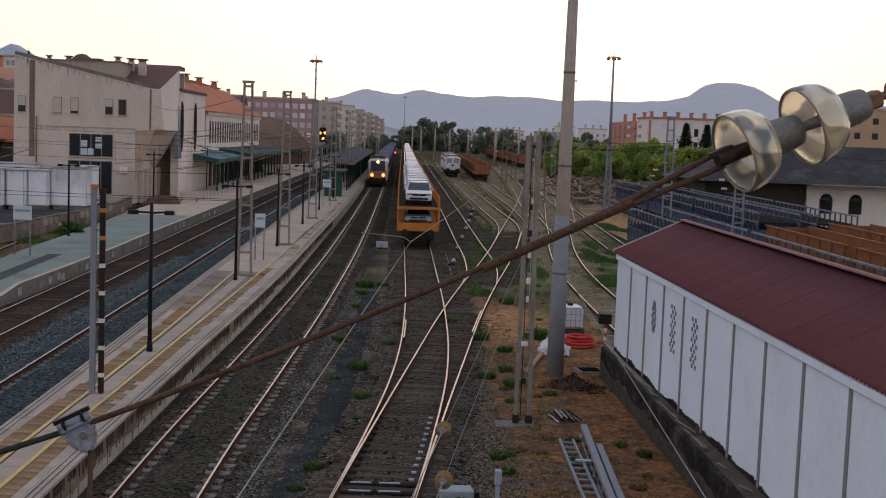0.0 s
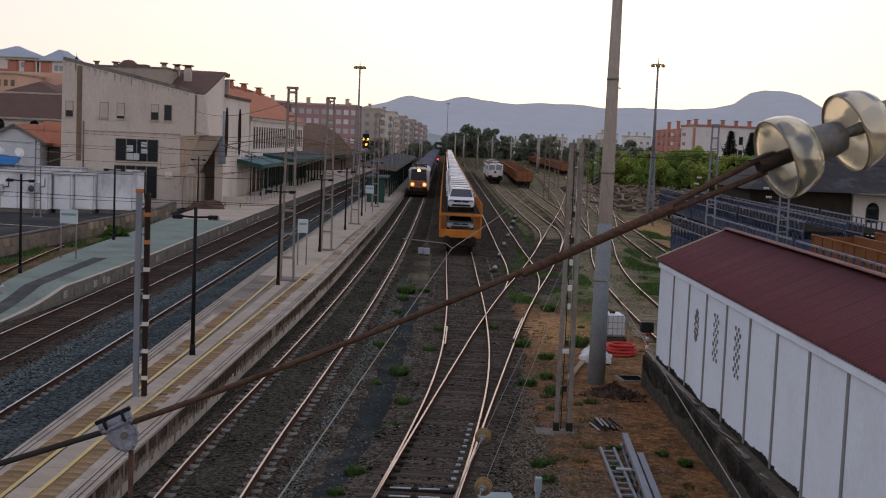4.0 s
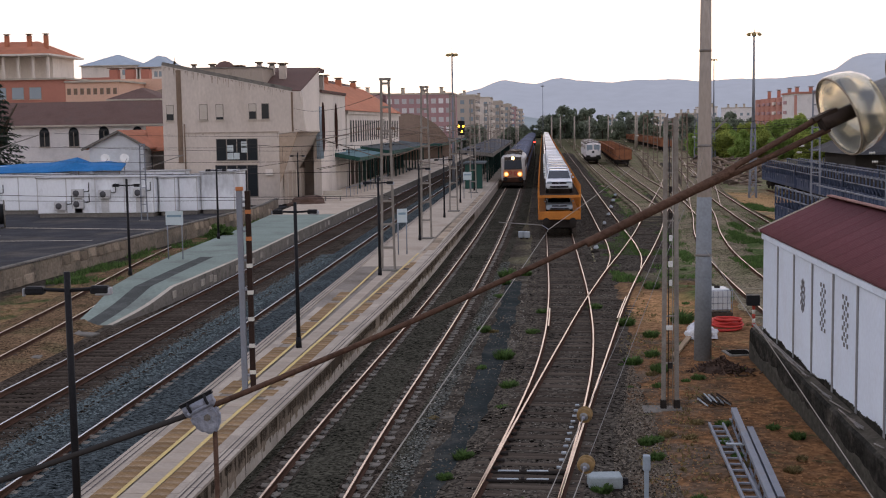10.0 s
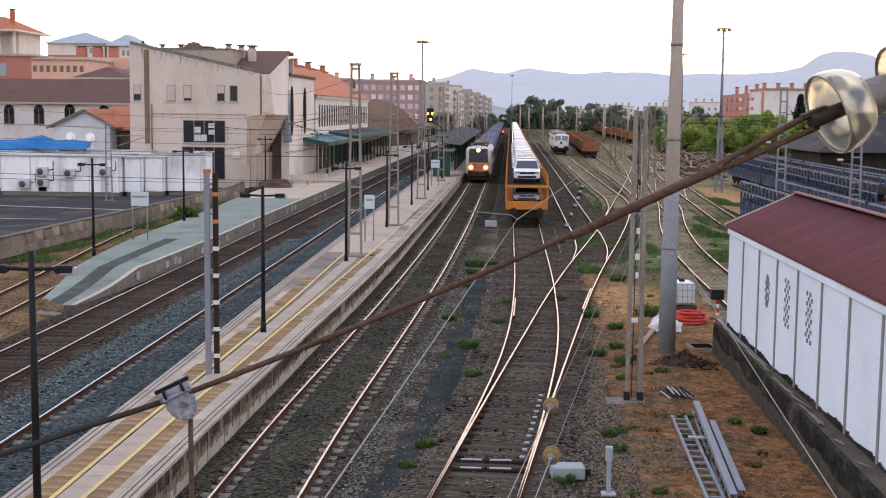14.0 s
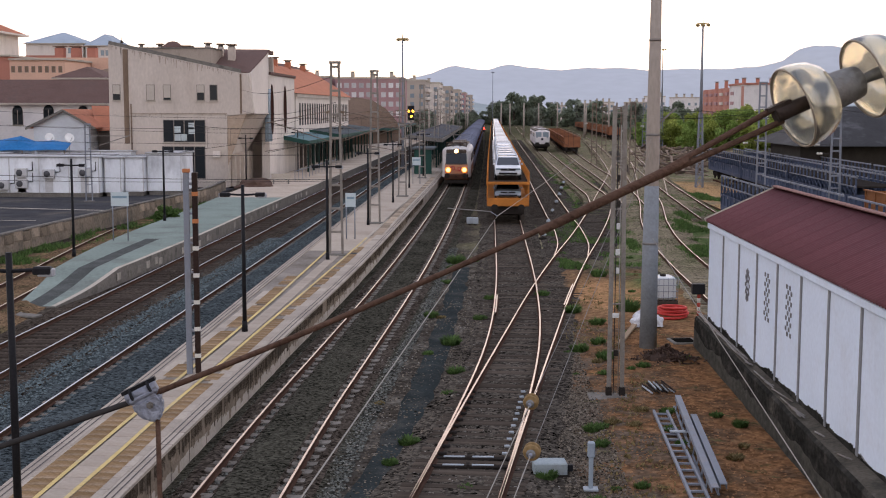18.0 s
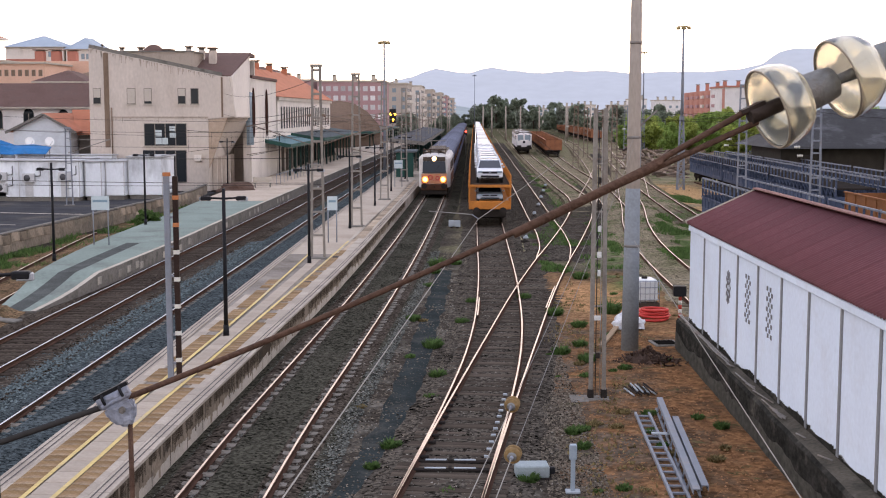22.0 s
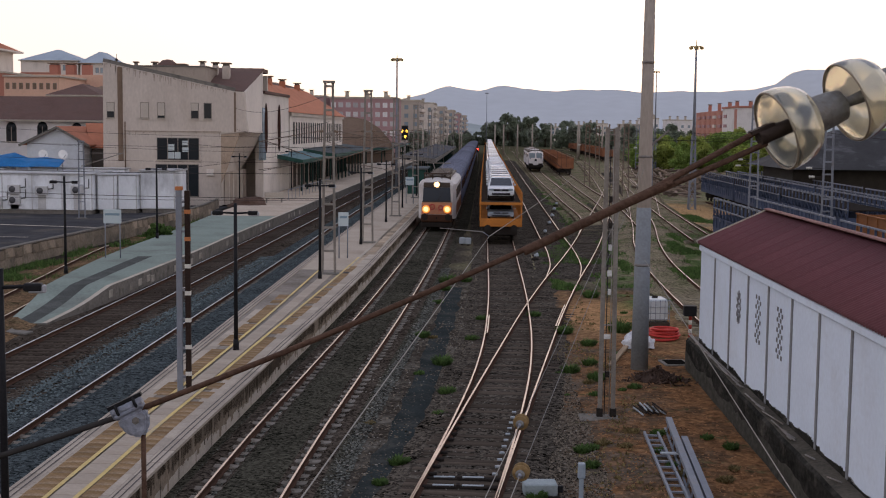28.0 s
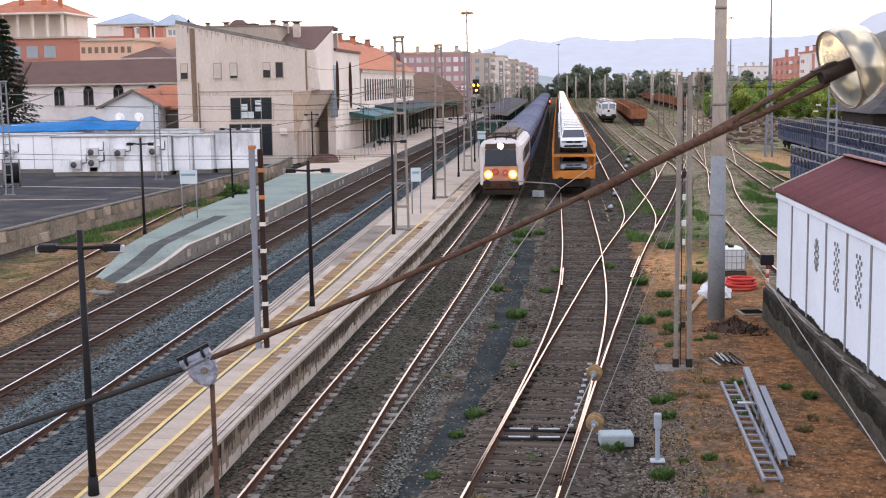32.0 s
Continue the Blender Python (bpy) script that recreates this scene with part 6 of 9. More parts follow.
def flats(label, x0, y0, x1, y1, h, wall, cols, rows, group="far flats", side=0, pane=M_GLASS_PALE, z_from=5.0):
    """A block of flats far off: storey bands, windows in a grid on its near and track sides."""
    root = thing("apartment_block", label=label, category="building", group=group)
    part("wall", box(B(), x0, y0, 0, x1, y1, h), wall, root)
    part("parapet", box(B(), x0 - 0.2, y0 - 0.2, h, x1 + 0.2, y1 + 0.2, h + 0.5), M_CONC, root)
    first = None
    for i in range(cols):
        for j in range(rows):
            a = x0 + (x1 - x0) * (i + 0.5) / cols
            z = z_from + (h - z_from - 0.6) * j / rows + 0.7
            m = pose(a, y0 - 0.03, z)
            if first is None:
                first = part("window", box(B(), -0.62, -0.05, 0, 0.62, 0.0, 1.3), pane, root, m=m)
            else:
                again(first, m)
    if side:
        n = int((y1 - y0) / side)
        s = None
        for i in range(n):
            for j in range(rows):
                y = y0 + (i + 0.5) * side
                z = z_from + (h - z_from - 0.6) * j / rows
                m = pose(x1, y, z)
                if s is None:
                    bm = B()
                    box(bm, 0, -side * 0.36, 0, 0.9, side * 0.36, 1.0)
                    s = part("balcony", bm, M_RENDER_PALE, root, m=m)
                    w = part("window", box(B(), 0, -side * 0.25, 1.0, 0.05, side * 0.25, 2.1), M_GLASS, root, m=m)
                else:
                    again(s, m)
                    again(w, m)
    for k in range(3):
        chimney(root, x0 + (x1 - x0) * (0.2 + 0.3 * k), (y0 + y1) / 2, h + 0.4, h + 1.9, 1.0, M_CONC)
    return root


flats("long pink brick apartment block with white windows", -40.5, 330, -23.0, 350, 15.3, M_PINK, 9, 4, pane=M_WIN_WHITE)
flats("pink brick apartment block with dark balconies", -66, 330, -42, 352, 15.6, M_PINK, 10, 4, pane=M_WIN_WHITE)
for k, (x, y, h, m) in enumerate(((-29.2, 405, 16.4, M_SAND), (-26.5, 450, 16.5, M_RENDER_PALE), (-24.0, 500, 16.0, M_SAND), (-21.5, 550, 15.5, M_SAND), (-20.0, 610, 15.0, M_PINK), (-18.0, 670, 14.5, M_SAND))):
    flats("sand-coloured apartment block with rows of balconies", x - 14, y, x + 10.5 - 2.0, y + 32, h, m, 8, 4, "sand-coloured flats", 5.0)
bm = B()
turned(bm, [(13.5, 0), (13.2, 2.5), (11.8, 5.2), (8.5, 7.6), (4.5, 9.2), (0.0, 9.7)], (0, 0, 0), (0, 0, 1), 40)
bmesh.ops.transform(bm, matrix=Matrix.Diagonal((0.62, 2.1, 1, 1)), verts=bm.verts)
root = thing("domed_hall", -25.0, 236, 0, 0, "low hall with a rust-brown domed roof", "building")
part("dome", bm, mat("rusty_dome", (0.165, 0.115, 0.085), spec=0.0, rough=0.95, var=0.25, scale=0.2, fine=3), root)
part("base_wall", box(B(), -8.1, -27, 0, 8.1, 27, 1.6), M_RENDER_PALE, root)

# ---- platform canopies ----
M_POST = mat("canopy_post_green", (0.02, 0.042, 0.036), rough=0.7, var=0.3)


def canopy(x0, x1, y0, y1, z, label, roof, posts, group, step=4.5, thick=0.35, tilt=0.0, trim=M_GREEN):
    root = thing("platform_canopy", label=label, category="canopy", group=group)
    bm = B()
    poly(bm, [(x0, y0, z + tilt - thick), (x1, y0, z - thick), (x1, y0, z), (x0, y0, z + tilt)], (0, y1 - y0, 0))
    part("roof", bm, roof, root)
    part("fascia", box(B(), x1 + 0.002, y0 - 0.05, z - thick - 0.05, x1 + 0.1, y1 + 0.05, z + 0.05), trim, root)
    bm = B()
    poly(bm, [(x0 - 0.05, y0 - 0.1, z + tilt - thick - 0.05), (x1 + 0.1, y0 - 0.1, z - thick - 0.05), (x1 + 0.1, y0 - 0.1, z + 0.05), (x0 - 0.05, y0 - 0.1, z + tilt + 0.05)], (0, 0.098, 0))
    part("fascia", bm, trim, root)
    y = y0 + 1.0
    first = None
    while y < y1:
        for x in posts:
            m = pose(x, y, 0)
            if first is None:
                first = part("post", box(B(), -0.1, -0.1, 0.5, 0.1, 0.1, z - thick, 0.02), M_POST, root, m=m)
            else:
                again(first, m)
        y += step
    return root


M_CAN_BLUE = mat("canopy_blue_grey", (0.15, 0.24, 0.26), spec=0.0, var=0.15, scale=0.3, stain=(0.2, 0.22, 0.22), stain_amt=0.5)
M_CAN_DARK = mat("canopy_dark", (0.115, 0.13, 0.135), spec=0.0, var=0.25, scale=0.3, stain=(0.12, 0.12, 0.12), stain_amt=0.6)
canopy(-24.4, -20.0, 138, 160, 4.0, "blue-grey platform canopy on dark green posts", M_CAN_BLUE, (-24.0, -20.2), "station canopies", tilt=0.9)
canopy(-24.0, -19.0, 161, 215, 4.2, "dark platform canopy on green posts", M_CAN_DARK, (-23.0, -19.8), "station canopies", tilt=0.8)
canopy(-22.6, -17.0, 216, 300, 4.2, "far dark platform canopy", M_CAN_DARK, (-21.5, -17.6), "station canopies", 7)
canopy(-9.9, -5.75, 150, 262, 4.0, "long dark grey canopy with a pale fascia on the island platform", mat("canopy_grey", (0.10, 0.10, 0.105), spec=0.0, var=0.25, scale=0.3, stain=(0.16, 0.16, 0.16), stain_amt=0.5, stain_scale=0.2), (-7.9, -6.4), "island canopies", 6, tilt=0.45, trim=M_CONC_DARK)
root = thing("platform_shelter", label="dark green glazed shelter on the island platform", category="shelter")
part("back_panel", box(B(), -8.2, 136, 0.55, -8.1, 142, 3.2), M_GREEN, root)
part("end_panel", box(B(), -8.1, 135.9, 0.55, -6.3, 136, 3.2), M_GREEN, root)
part("roof", box(B(), -8.4, 135.6, 3.2, -6.0, 141.9, 3.4, 0.03), M_CAN_DARK, root)
part("bench", box(B(), -8.05, 136.6, 0.95, -7.6, 141, 1.02, 0.01), M_GALV, root)
# long handrail fence between platforms and kiosk clutter by the station
root = thing("platform_railing", label="grey tube railing beside the platform", category="railing")
part("top_rail", rod(B(), (-18.9, 121, 1.55), (-18.4, 150, 1.55), 0.035, None, 6), M_GALV, root)
for k in range(14):
    part("post", rod(B(), (-18.9 + 0.036 * k, 121 + 2.2 * k, 0.55), (-18.9 + 0.036 * k, 121 + 2.2 * k, 1.55), 0.03, None, 6), M_GALV, root)
root = thing("platform_bench", -19.6, 117, 0.55, 10, "pale platform bench near the canopy", "bench")
part("seat", box(B(), -0.9, -0.25, 0.42, 0.9, 0.25, 0.5, 0.02), M_CONC, root)
part("backrest", box(B(), -0.9, 0.2, 0.55, 0.9, 0.28, 0.95, 0.02), M_CONC, root)
for s in (-0.7, 0.7):
    part("leg", box(B(), s - 0.06, -0.22, 0, s + 0.06, 0.22, 0.42), M_CONC_DARK, root)

# ---- right side: old warehouse, flats, far houses ----
def warehouse():
    root = thing("stone_warehouse", label="old white stone warehouse with a dark slate roof", category="building")
    part("wall", box(B(), 39.4, 120, -0.3, 70, 134, 4.4), M_RENDER_GREY, root)
    bm = B()
    v = [bm.verts.new(p) for p in ((28.5, 117.5, 4.2), (72, 117.5, 4.2), (72, 127, 7.9), (35.0, 127, 7.9), (28.5, 137, 4.2), (72, 137, 4.2))]
    for f in ((0, 1, 2, 3), (0, 3, 4), (3, 2, 5, 4), (0, 4, 5, 1), (1, 5, 2)):
        bm.faces.new([v[i] for i in f])
    part("roof", bm, mat("slate_roof", (0.043, 0.043, 0.045), var=0.3, scale=0.5, fine=8, stain=(0.16, 0.16, 0.17), stain_amt=0.5, stain_scale=0.4), root)
    # shade under the open-sided roof end, built as a solid dark block
    part("open_bay", box(B(), 29.5, 120.3, -0.3, 39.3, 133, 4.1), mat("dark_boarding", (0.05, 0.045, 0.04), var=0.3), root, "solid dark block for the shade in the open bay")
    for k, x in enumerate((41.3, 44.2, 48.6, 52, 55.5, 59)):
        w = window(root, "y", x, 1.4, 1.2, 1.3, 120, sill=False)
        part("arch", turned(B(), [(0.0, 0.0), (0.6, 0.0), (0.6, 0.04), (0.0, 0.04)], (x, 119.96, 2.7), (0, -1, 0), 20), M_GLASS, w)
    part("gutter", rod(B(), (39, 117.5, 4.15), (70, 117.5, 4.15), 0.08, None, 8), M_STEEL_DULL, root)
    part("cornice", box(B(), 39.3, 119.85, 4.0, 70, 119.999, 4.3), M_CONC, root)


warehouse()
red = thing("apartment_block", label="red brick apartment block with a white end wall", category="building", group="right-hand flats")
bm = B()
poly(bm, [(65.9, 330.2, 0), (85.9, 330.2, 0), (85.9, 405, 0), (68.0, 405, 0)], (0, 0, 13.55))
part("wall", bm, mat("brick_red_far", (0.47, 0.22, 0.17), var=0.15, scale=0.3), red, "red brick wall")
ang = math.degrees(math.atan2(68.0 - 65.9, 405 - 330.2))
for k in range(6):
    y = 346 + 10 * k
    x = 65.9 + (68.0 - 65.9) * (y - 330.2) / 74.8
    for z in (3.2, 6.0, 8.8, 11.4):
        b = part("balcony", box(B(), -0.5, -2.2, 0, 0.1, 2.2, 0.85, 0.03), M_RENDER_PALE if k == 2 else M_PINK, red, m=pose(x, y, z, 0, 0, -ang))
        part("balcony_door", box(B(), -0.06, -1.6, 0.9, 0.05, 1.6, 2.0), M_BRICK_R, b)
part("end_wall", box(B(), 66.0, 330.1, 0, 86.0, 350, 13.9), M_RENDER_GREY, red, "white end wall")
part("parapet", box(B(), 65.7, 329.8, 13.92, 86.2, 350, 14.4), M_BRICK_R, red)
for k in range(9):
    chimney(red, (67.5 + 3.6 * k) if k < 6 else 68.3 + 0.5 * (k - 6), 338 if k < 6 else 352 + 18 * (k - 6), 13.2, 15.6, 0.9, M_BRICK_R)
for k in range(4):
    for z in (6.0, 9.5):
        window(red, "y", 75 + 3.0 * k, z, 1.0, 2.0, 330.1, pane=M_GLASS, sill=False)
flats("ochre apartment block beyond the warehouse", 93.5, 260, 116, 275, 16.0, mat("ochre_wall", (0.48, 0.33, 0.22), var=0.12, scale=0.3), 6, 4, "right-hand flats", 0, M_GLASS, 3)
for x, y, w, h, m in ((66, 610, 11, 10.5, M_SAND), (77, 620, 9, 13.5, M_RENDER_GREY), (91, 630, 13, 13, M_RENDER_GREY), (45, 650, 9, 10, M_SAND), (32, 680, 9, 9, M_RENDER_PALE), (14, 640, 10, 8, M_RENDER_GREY), (56, 680, 11, 11, M_RENDER_PALE)):
    flats("distant pale block of houses behind the trees", x, y, x + w, y + 12, h, m, 4, 2, "distant houses", 0, M_GLASS_PALE, 5)

# ---- tall yard light masts ----
M_CROWN = mat("lamp_crown", (0.35, 0.26, 0.12), rough=0.5, var=0.2)


def light_mast(x, y, h, lattice, label, base=-0.3, crown=M_CROWN, w=0.7):
    root = thing("light_mast", x, y, base, 0, label, "light mast", "yard light masts")
    if lattice:
        for sx in (-1, 1):
            for sy in (-1, 1):
                part("leg", bar(B(), (sx * w / 2, sy * w / 2, 0), (sx * 0.16, sy * 0.16, lattice), 0.09), M_GALV, root)
        n = int(lattice / 0.8)
        for k in range(n):
            z0, z1 = lattice * k / n, lattice * (k + 1) / n
            a, b = w / 2 - (w / 2 - 0.16) * k / n, w / 2 - (w / 2 - 0.16) * (k + 1) / n
            for p, q in (((-a, -a, z0), (b, -b, z1)), ((a, -a, z0), (-b, -b, z1)), ((-a, -a, z0), (a, -a, z0)), ((-a, a, z0), (b, b, z1))):
                part("brace", bar(B(), p, q, 0.05), M_GALV, root)
    part("pole", rod(B(), (0, 0, max(0, lattice - 0.5)), (0, 0, h), 0.17, 0.09, 10), M_GALV, root)
    part("cross_arm", box(B(), -0.6, -0.06, h - 0.12, 0.6, 0.06, h - 0.02, 0.01), crown, root)
    part("cross_arm", box(B(), -0.06, -0.6, h - 0.13, 0.06, 0.6, h - 0.03, 0.01), crown, root)
    for k in range(6):
        a = k * math.pi / 3 + 0.3
        part("floodlight", box(B(), -0.19, -0.13, -0.14, 0.19, 0.13, 0.1, 0.04), crown, root, m=pose(0.62 * math.cos(a), 0.62 * math.sin(a), h - 0.2, 20, 0, math.degrees(a) + 90))
    part("finial", rod(B(), (0, 0, h), (0, 0, h + 0.6), 0.05, 0.02, 6), crown, root)
    return root


light_mast(21.3, 128, 16.5, 7.5, "tall yard light mast with a lattice foot")
light_mast(-10.4, 150, 15.4, 0, "tall slim light mast beyond the platform", 0.55)
light_mast(36.0, 265, 20.4, 9, "distant yard light mast")
light_mast(1.1, 470, 21.5, 0, "distant slim light mast", crown=M_GALV)
for x, y, h in ((21.9, 102, 10.0), (23.6, 86.5, 8.6), (22.5, 170, 8.2), (26.5, 205, 9.0), (17.0, 150, 8.6), (30, 245, 9), (12.0, 118, 8.0), (19.5, 215, 8.6), (14.5, 175, 8.6)):
    ladder_mast("yard_mast", x, y, -0.3, h, 0.75, 0.5, "galvanised ladder-type catenary mast in the yard", M_GALV if x > 21 else M_MAST, rung=0.85, leg=0.1, group="yard catenary masts")
for k, (x, y) in enumerate(((3.3, 360), (6.2, 385), (9.5, 350), (14.0, 360), (20.0, 372), (25.5, 340), (29, 380), (33, 350), (-9.5, 330), (-11, 380), (-12.5, 300), (-13, 270), (-8, 420), (-13.5, 345))):
    root = thing("concrete_mast", x, y, -0.3, 0, "distant pale concrete catenary mast", "mast", "distant masts")
    part("shaft", rod(B(), (0, 0, 0), (0, 0, 9.5), 0.28, 0.16, 8), M_POLE, root)
    part("arm", bar(B(), (0, 0, 7.6), (1.8 if x < 10 else -1.8, 0, 8.0), 0.09), M_STEEL_DULL, root)

# ---- yellow and red signals ----
root = thing("signal_mast", -9.4, 150, 0.55, 0, "platform signal showing two yellow lights", "signal")
part("post", rod(B(), (0, 0, 0), (0, 0, 7.6), 0.08, None, 8), M_STEEL_DULL, root)
part("head", box(B(), -0.4, -0.12, 5.7, 0.4, 0.12, 7.4, 0.04), M_BLACK, root)
for x, z in ((-0.28, 6.75), (0.25, 6.75), (0.05, 6.1)):
    part("lamp", turned(B(), [(0.0, 0.0), (0.12, 0.0), (0.14, 0.04), (0.0, 0.04)], (x, -0.13, z), (0, -1, 0), 14), glow("signal_yellow", (1.0, 0.5, 0.04), 16.0), root, "glowing yellow lamp")
root = thing("signal_mast", -1.05, 235, -0.3, 0, "signal showing a red light between the trains", "signal")
part("post", rod(B(), (0, 0, 0), (0, 0, 4.4), 0.06, None, 8), M_STEEL_DULL, root)
part("head", box(B(), -0.18, -0.1, 3.6, 0.18, 0.1, 4.6, 0.03), M_BLACK, root)
part("lamp", turned(B(), [(0.0, 0.0), (0.15, 0.0), (0.16, 0.04), (0.0, 0.05)], (0, -0.11, 4.25), (0, -1, 0), 12), glow("signal_red", (1.0, 0.05, 0.03), 16.0), root, "glowing red lamp")

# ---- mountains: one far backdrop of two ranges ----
# both pale blue-grey base colours carry the haze of distance
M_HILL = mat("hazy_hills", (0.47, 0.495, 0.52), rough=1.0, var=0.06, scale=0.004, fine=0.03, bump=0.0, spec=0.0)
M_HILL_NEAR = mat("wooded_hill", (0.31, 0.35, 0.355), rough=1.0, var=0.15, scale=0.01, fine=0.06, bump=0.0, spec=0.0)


def ridge(name, label, pts, y, depth, material, rough):
    bm = B()
    xs = np.arange(pts[0][0], pts[-1][0], 12.0)
    px, pz = np.array(pts, float).T
    rows = []
    for j, (dy, k) in enumerate(((-depth, 0.0), (-depth * 0.6, 0.45), (-depth * 0.25, 0.82), (0, 1.0), (depth, 0.0))):
        row = []
        for x in xs:
            h = float(np.interp(x, px, pz)) + rough * noise.fractal((x * 0.012, j * 3.0, 0), 1.0, 2.0, 5)
            row.append(bm.verts.new((x, y + dy + 40 * noise.noise((x * 0.01, j * 7.0, 3)), max(-5, h * k))))
        rows.append(row)
    for a, b in zip(rows, rows[1:]):
        for i in range(len(xs) - 1):
            bm.faces.new((a[i], a[i + 1], b[i + 1], b[i])).smooth = True
    return tagged(part(name, bm, material), label, "mountains", kind="structure")


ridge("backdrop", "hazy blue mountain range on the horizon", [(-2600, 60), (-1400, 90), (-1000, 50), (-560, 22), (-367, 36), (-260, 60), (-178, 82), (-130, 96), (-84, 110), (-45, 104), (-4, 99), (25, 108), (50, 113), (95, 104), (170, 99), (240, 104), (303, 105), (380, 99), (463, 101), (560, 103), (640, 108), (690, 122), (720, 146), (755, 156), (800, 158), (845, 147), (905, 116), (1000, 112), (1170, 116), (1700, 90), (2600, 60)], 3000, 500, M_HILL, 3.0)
ridge("backdrop_hill", "wooded foothill beyond the town, haze put into its colour", [(-900, 20), (-420, 34), (-250, 44), (-150, 44), (-105, 38), (-60, 28), (-20, 16), (20, 8), (120, 8), (300, 10), (500, 14), (900, 16)], 1500, 200, M_HILL_NEAR, 2.0)

# ---- trees ----
def leaf_material(name, base):
    """Leaves: a matt face that also lets light through."""
    m = mat(name, base, rough=0.8, var=0.3, scale=0.4, fine=3, bump=0, island=0.45, spec=0.1)
    n, l = m.node_tree.nodes, m.node_tree.links
    b = n["Principled BSDF"]
    tr = n.new("ShaderNodeBsdfTranslucent")
    l.new(b.inputs["Base Color"].links[0].from_socket, tr.inputs["Color"])
    mx = n.new("ShaderNodeMixShader")
    mx.inputs["Fac"].default_value = 0.5
    l.new(b.outputs["BSDF"], mx.inputs[1])
    l.new(tr.outputs["BSDF"], mx.inputs[2])
    l.new(mx.outputs["Shader"], n["Material Output"].inputs["Surface"])
    return m


M_LEAF = leaf_material("leaf_green", (0.25, 0.35, 0.095))
M_LEAF_YELLOW = leaf_material("leaf_yellow_green", (0.31, 0.36, 0.09))
# greyed, paler greens put the distance haze into the leaf colour
M_LEAF_DARK = leaf_material("leaf_dark", (0.20, 0.235, 0.17))
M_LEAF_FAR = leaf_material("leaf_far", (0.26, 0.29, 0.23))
M_NEEDLE = leaf_material("needle_dark", (0.035, 0.055, 0.038))
M_CYPRESS = leaf_material("cypress_brown", (0.085, 0.06, 0.035))
M_BARK = mat("bark", (0.08, 0.06, 0.045), var=0.3, scale=3, fine=20)


def crown_mesh(rnd, w, h, n, size, shape="round"):
    """A crown of many small leaf clumps gathered round uneven boughs."""
    bm = B()
    boughs = []
    for k in range(22):
        a, t = rnd.uniform(0, 6.283), rnd.uniform(0.02, 1.0)
        r = (math.sin(math.pi * min(1, t * 0.85 + 0.1)) ** 0.7 if shape == "round" else (1.04 - t)) * w * rnd.uniform(0.35, 0.85)
        boughs.append((Vector((math.cos(a) * r, math.sin(a) * r, t * h * 0.92)), rnd.uniform(0.16, 0.38) * w * (1 if shape == "round" else 1.1 - t * 0.8)))
    for k in range(n):
        c, r = boughs[rnd.randrange(len(boughs))]
        d = Vector((rnd.gauss(0, 1), rnd.gauss(0, 1), rnd.gauss(0, 0.75)))
        p = c + d.normalized() * r * rnd.uniform(0.5, 1.05)
        if p.z < 0:
            continue
        s = size * rnd.uniform(0.6, 1.4)
        u = Vector((rnd.gauss(0, 1), rnd.gauss(0, 1), rnd.gauss(0, 0.7))).normalized()
        v = u.cross(Vector((rnd.gauss(0, 1), rnd.gauss(0, 1), rnd.gauss(0, 1)))).normalized()
        bm.faces.new([bm.verts.new(p + u * s * a + v * s * b) for a, b in ((-1, -0.3), (0.1, -0.75), (1, 0.1), (0.0, 0.8))])
    return bm


def conifer_mesh(rnd, w, h, n, size):
    """Drooping whorls of narrow sprays round a straight stem, uneven in reach."""
    bm = B()
    whorls = [(t, rnd.uniform(0.7, 1.1), rnd.uniform(0, 6.283)) for t in np.linspace(0.03, 0.97, 26)]
    for k in range(n):
        t, reach, a0 = whorls[int(rnd.random() ** 1.35 * 26)]
        a = a0 + rnd.randrange(9) * 0.698 + rnd.gauss(0, 0.13)
        r = rnd.random() ** 0.6 * w * (1.02 - t) * reach
        droop = -0.28 * r + rnd.gauss(0, 0.08)
        p = Vector((math.cos(a) * r, math.sin(a) * r, t * h + droop))
        out = Vector((math.cos(a) + rnd.gauss(0, 0.35), math.sin(a) + rnd.gauss(0, 0.35), -0.35 + rnd.gauss(0, 0.2))).normalized() * size * rnd.uniform(0.6, 1.5)
        s = Vector((-out.y, out.x, rnd.gauss(0, 0.3) * size)).normalized() * size * 0.32
        bm.faces.new([bm.verts.new(q) for q in (p - s, p + out * 0.6 - s * 0.6, p + out, p + s)])
    return bm


def tree(x, y, h, w, label, leaf, n=900, size=0.35, z=-0.3, shape="round", group="trees", seed=0):
    rnd = random.Random(seed or int(x * 31 + y * 17))
    root = thing("tree", x, y, z, rnd.uniform(0, 360), label, "tree", group)
    trunk = B()
    rod(trunk, (0, 0, 0), (0, 0, h * 0.45), h * 0.03, h * 0.018, 8)
    for k in range(5):
        a = rnd.uniform(0, 6.283)
        rod(trunk, (0, 0, h * rnd.uniform(0.2, 0.42)), (math.cos(a) * w * 0.5, math.sin(a) * w * 0.5, h * rnd.uniform(0.5, 0.75)), h * 0.013, h * 0.005, 6)
    part("trunk", trunk, M_BARK, root)
    part("crown", crown_mesh(rnd, w, h * 0.98, n, size, shape) if shape == "round" else conifer_mesh(rnd, w, h * 0.94, n, size), leaf, root, m=pose(0, 0, h * (0.02 if shape == "round" else 0.05)))
    if shape == "cone":
        part("stem", rod(B(), (0, 0, h * 0.4), (0, 0, h), h * 0.018, 0.02, 7), M_BARK, root)
    return root


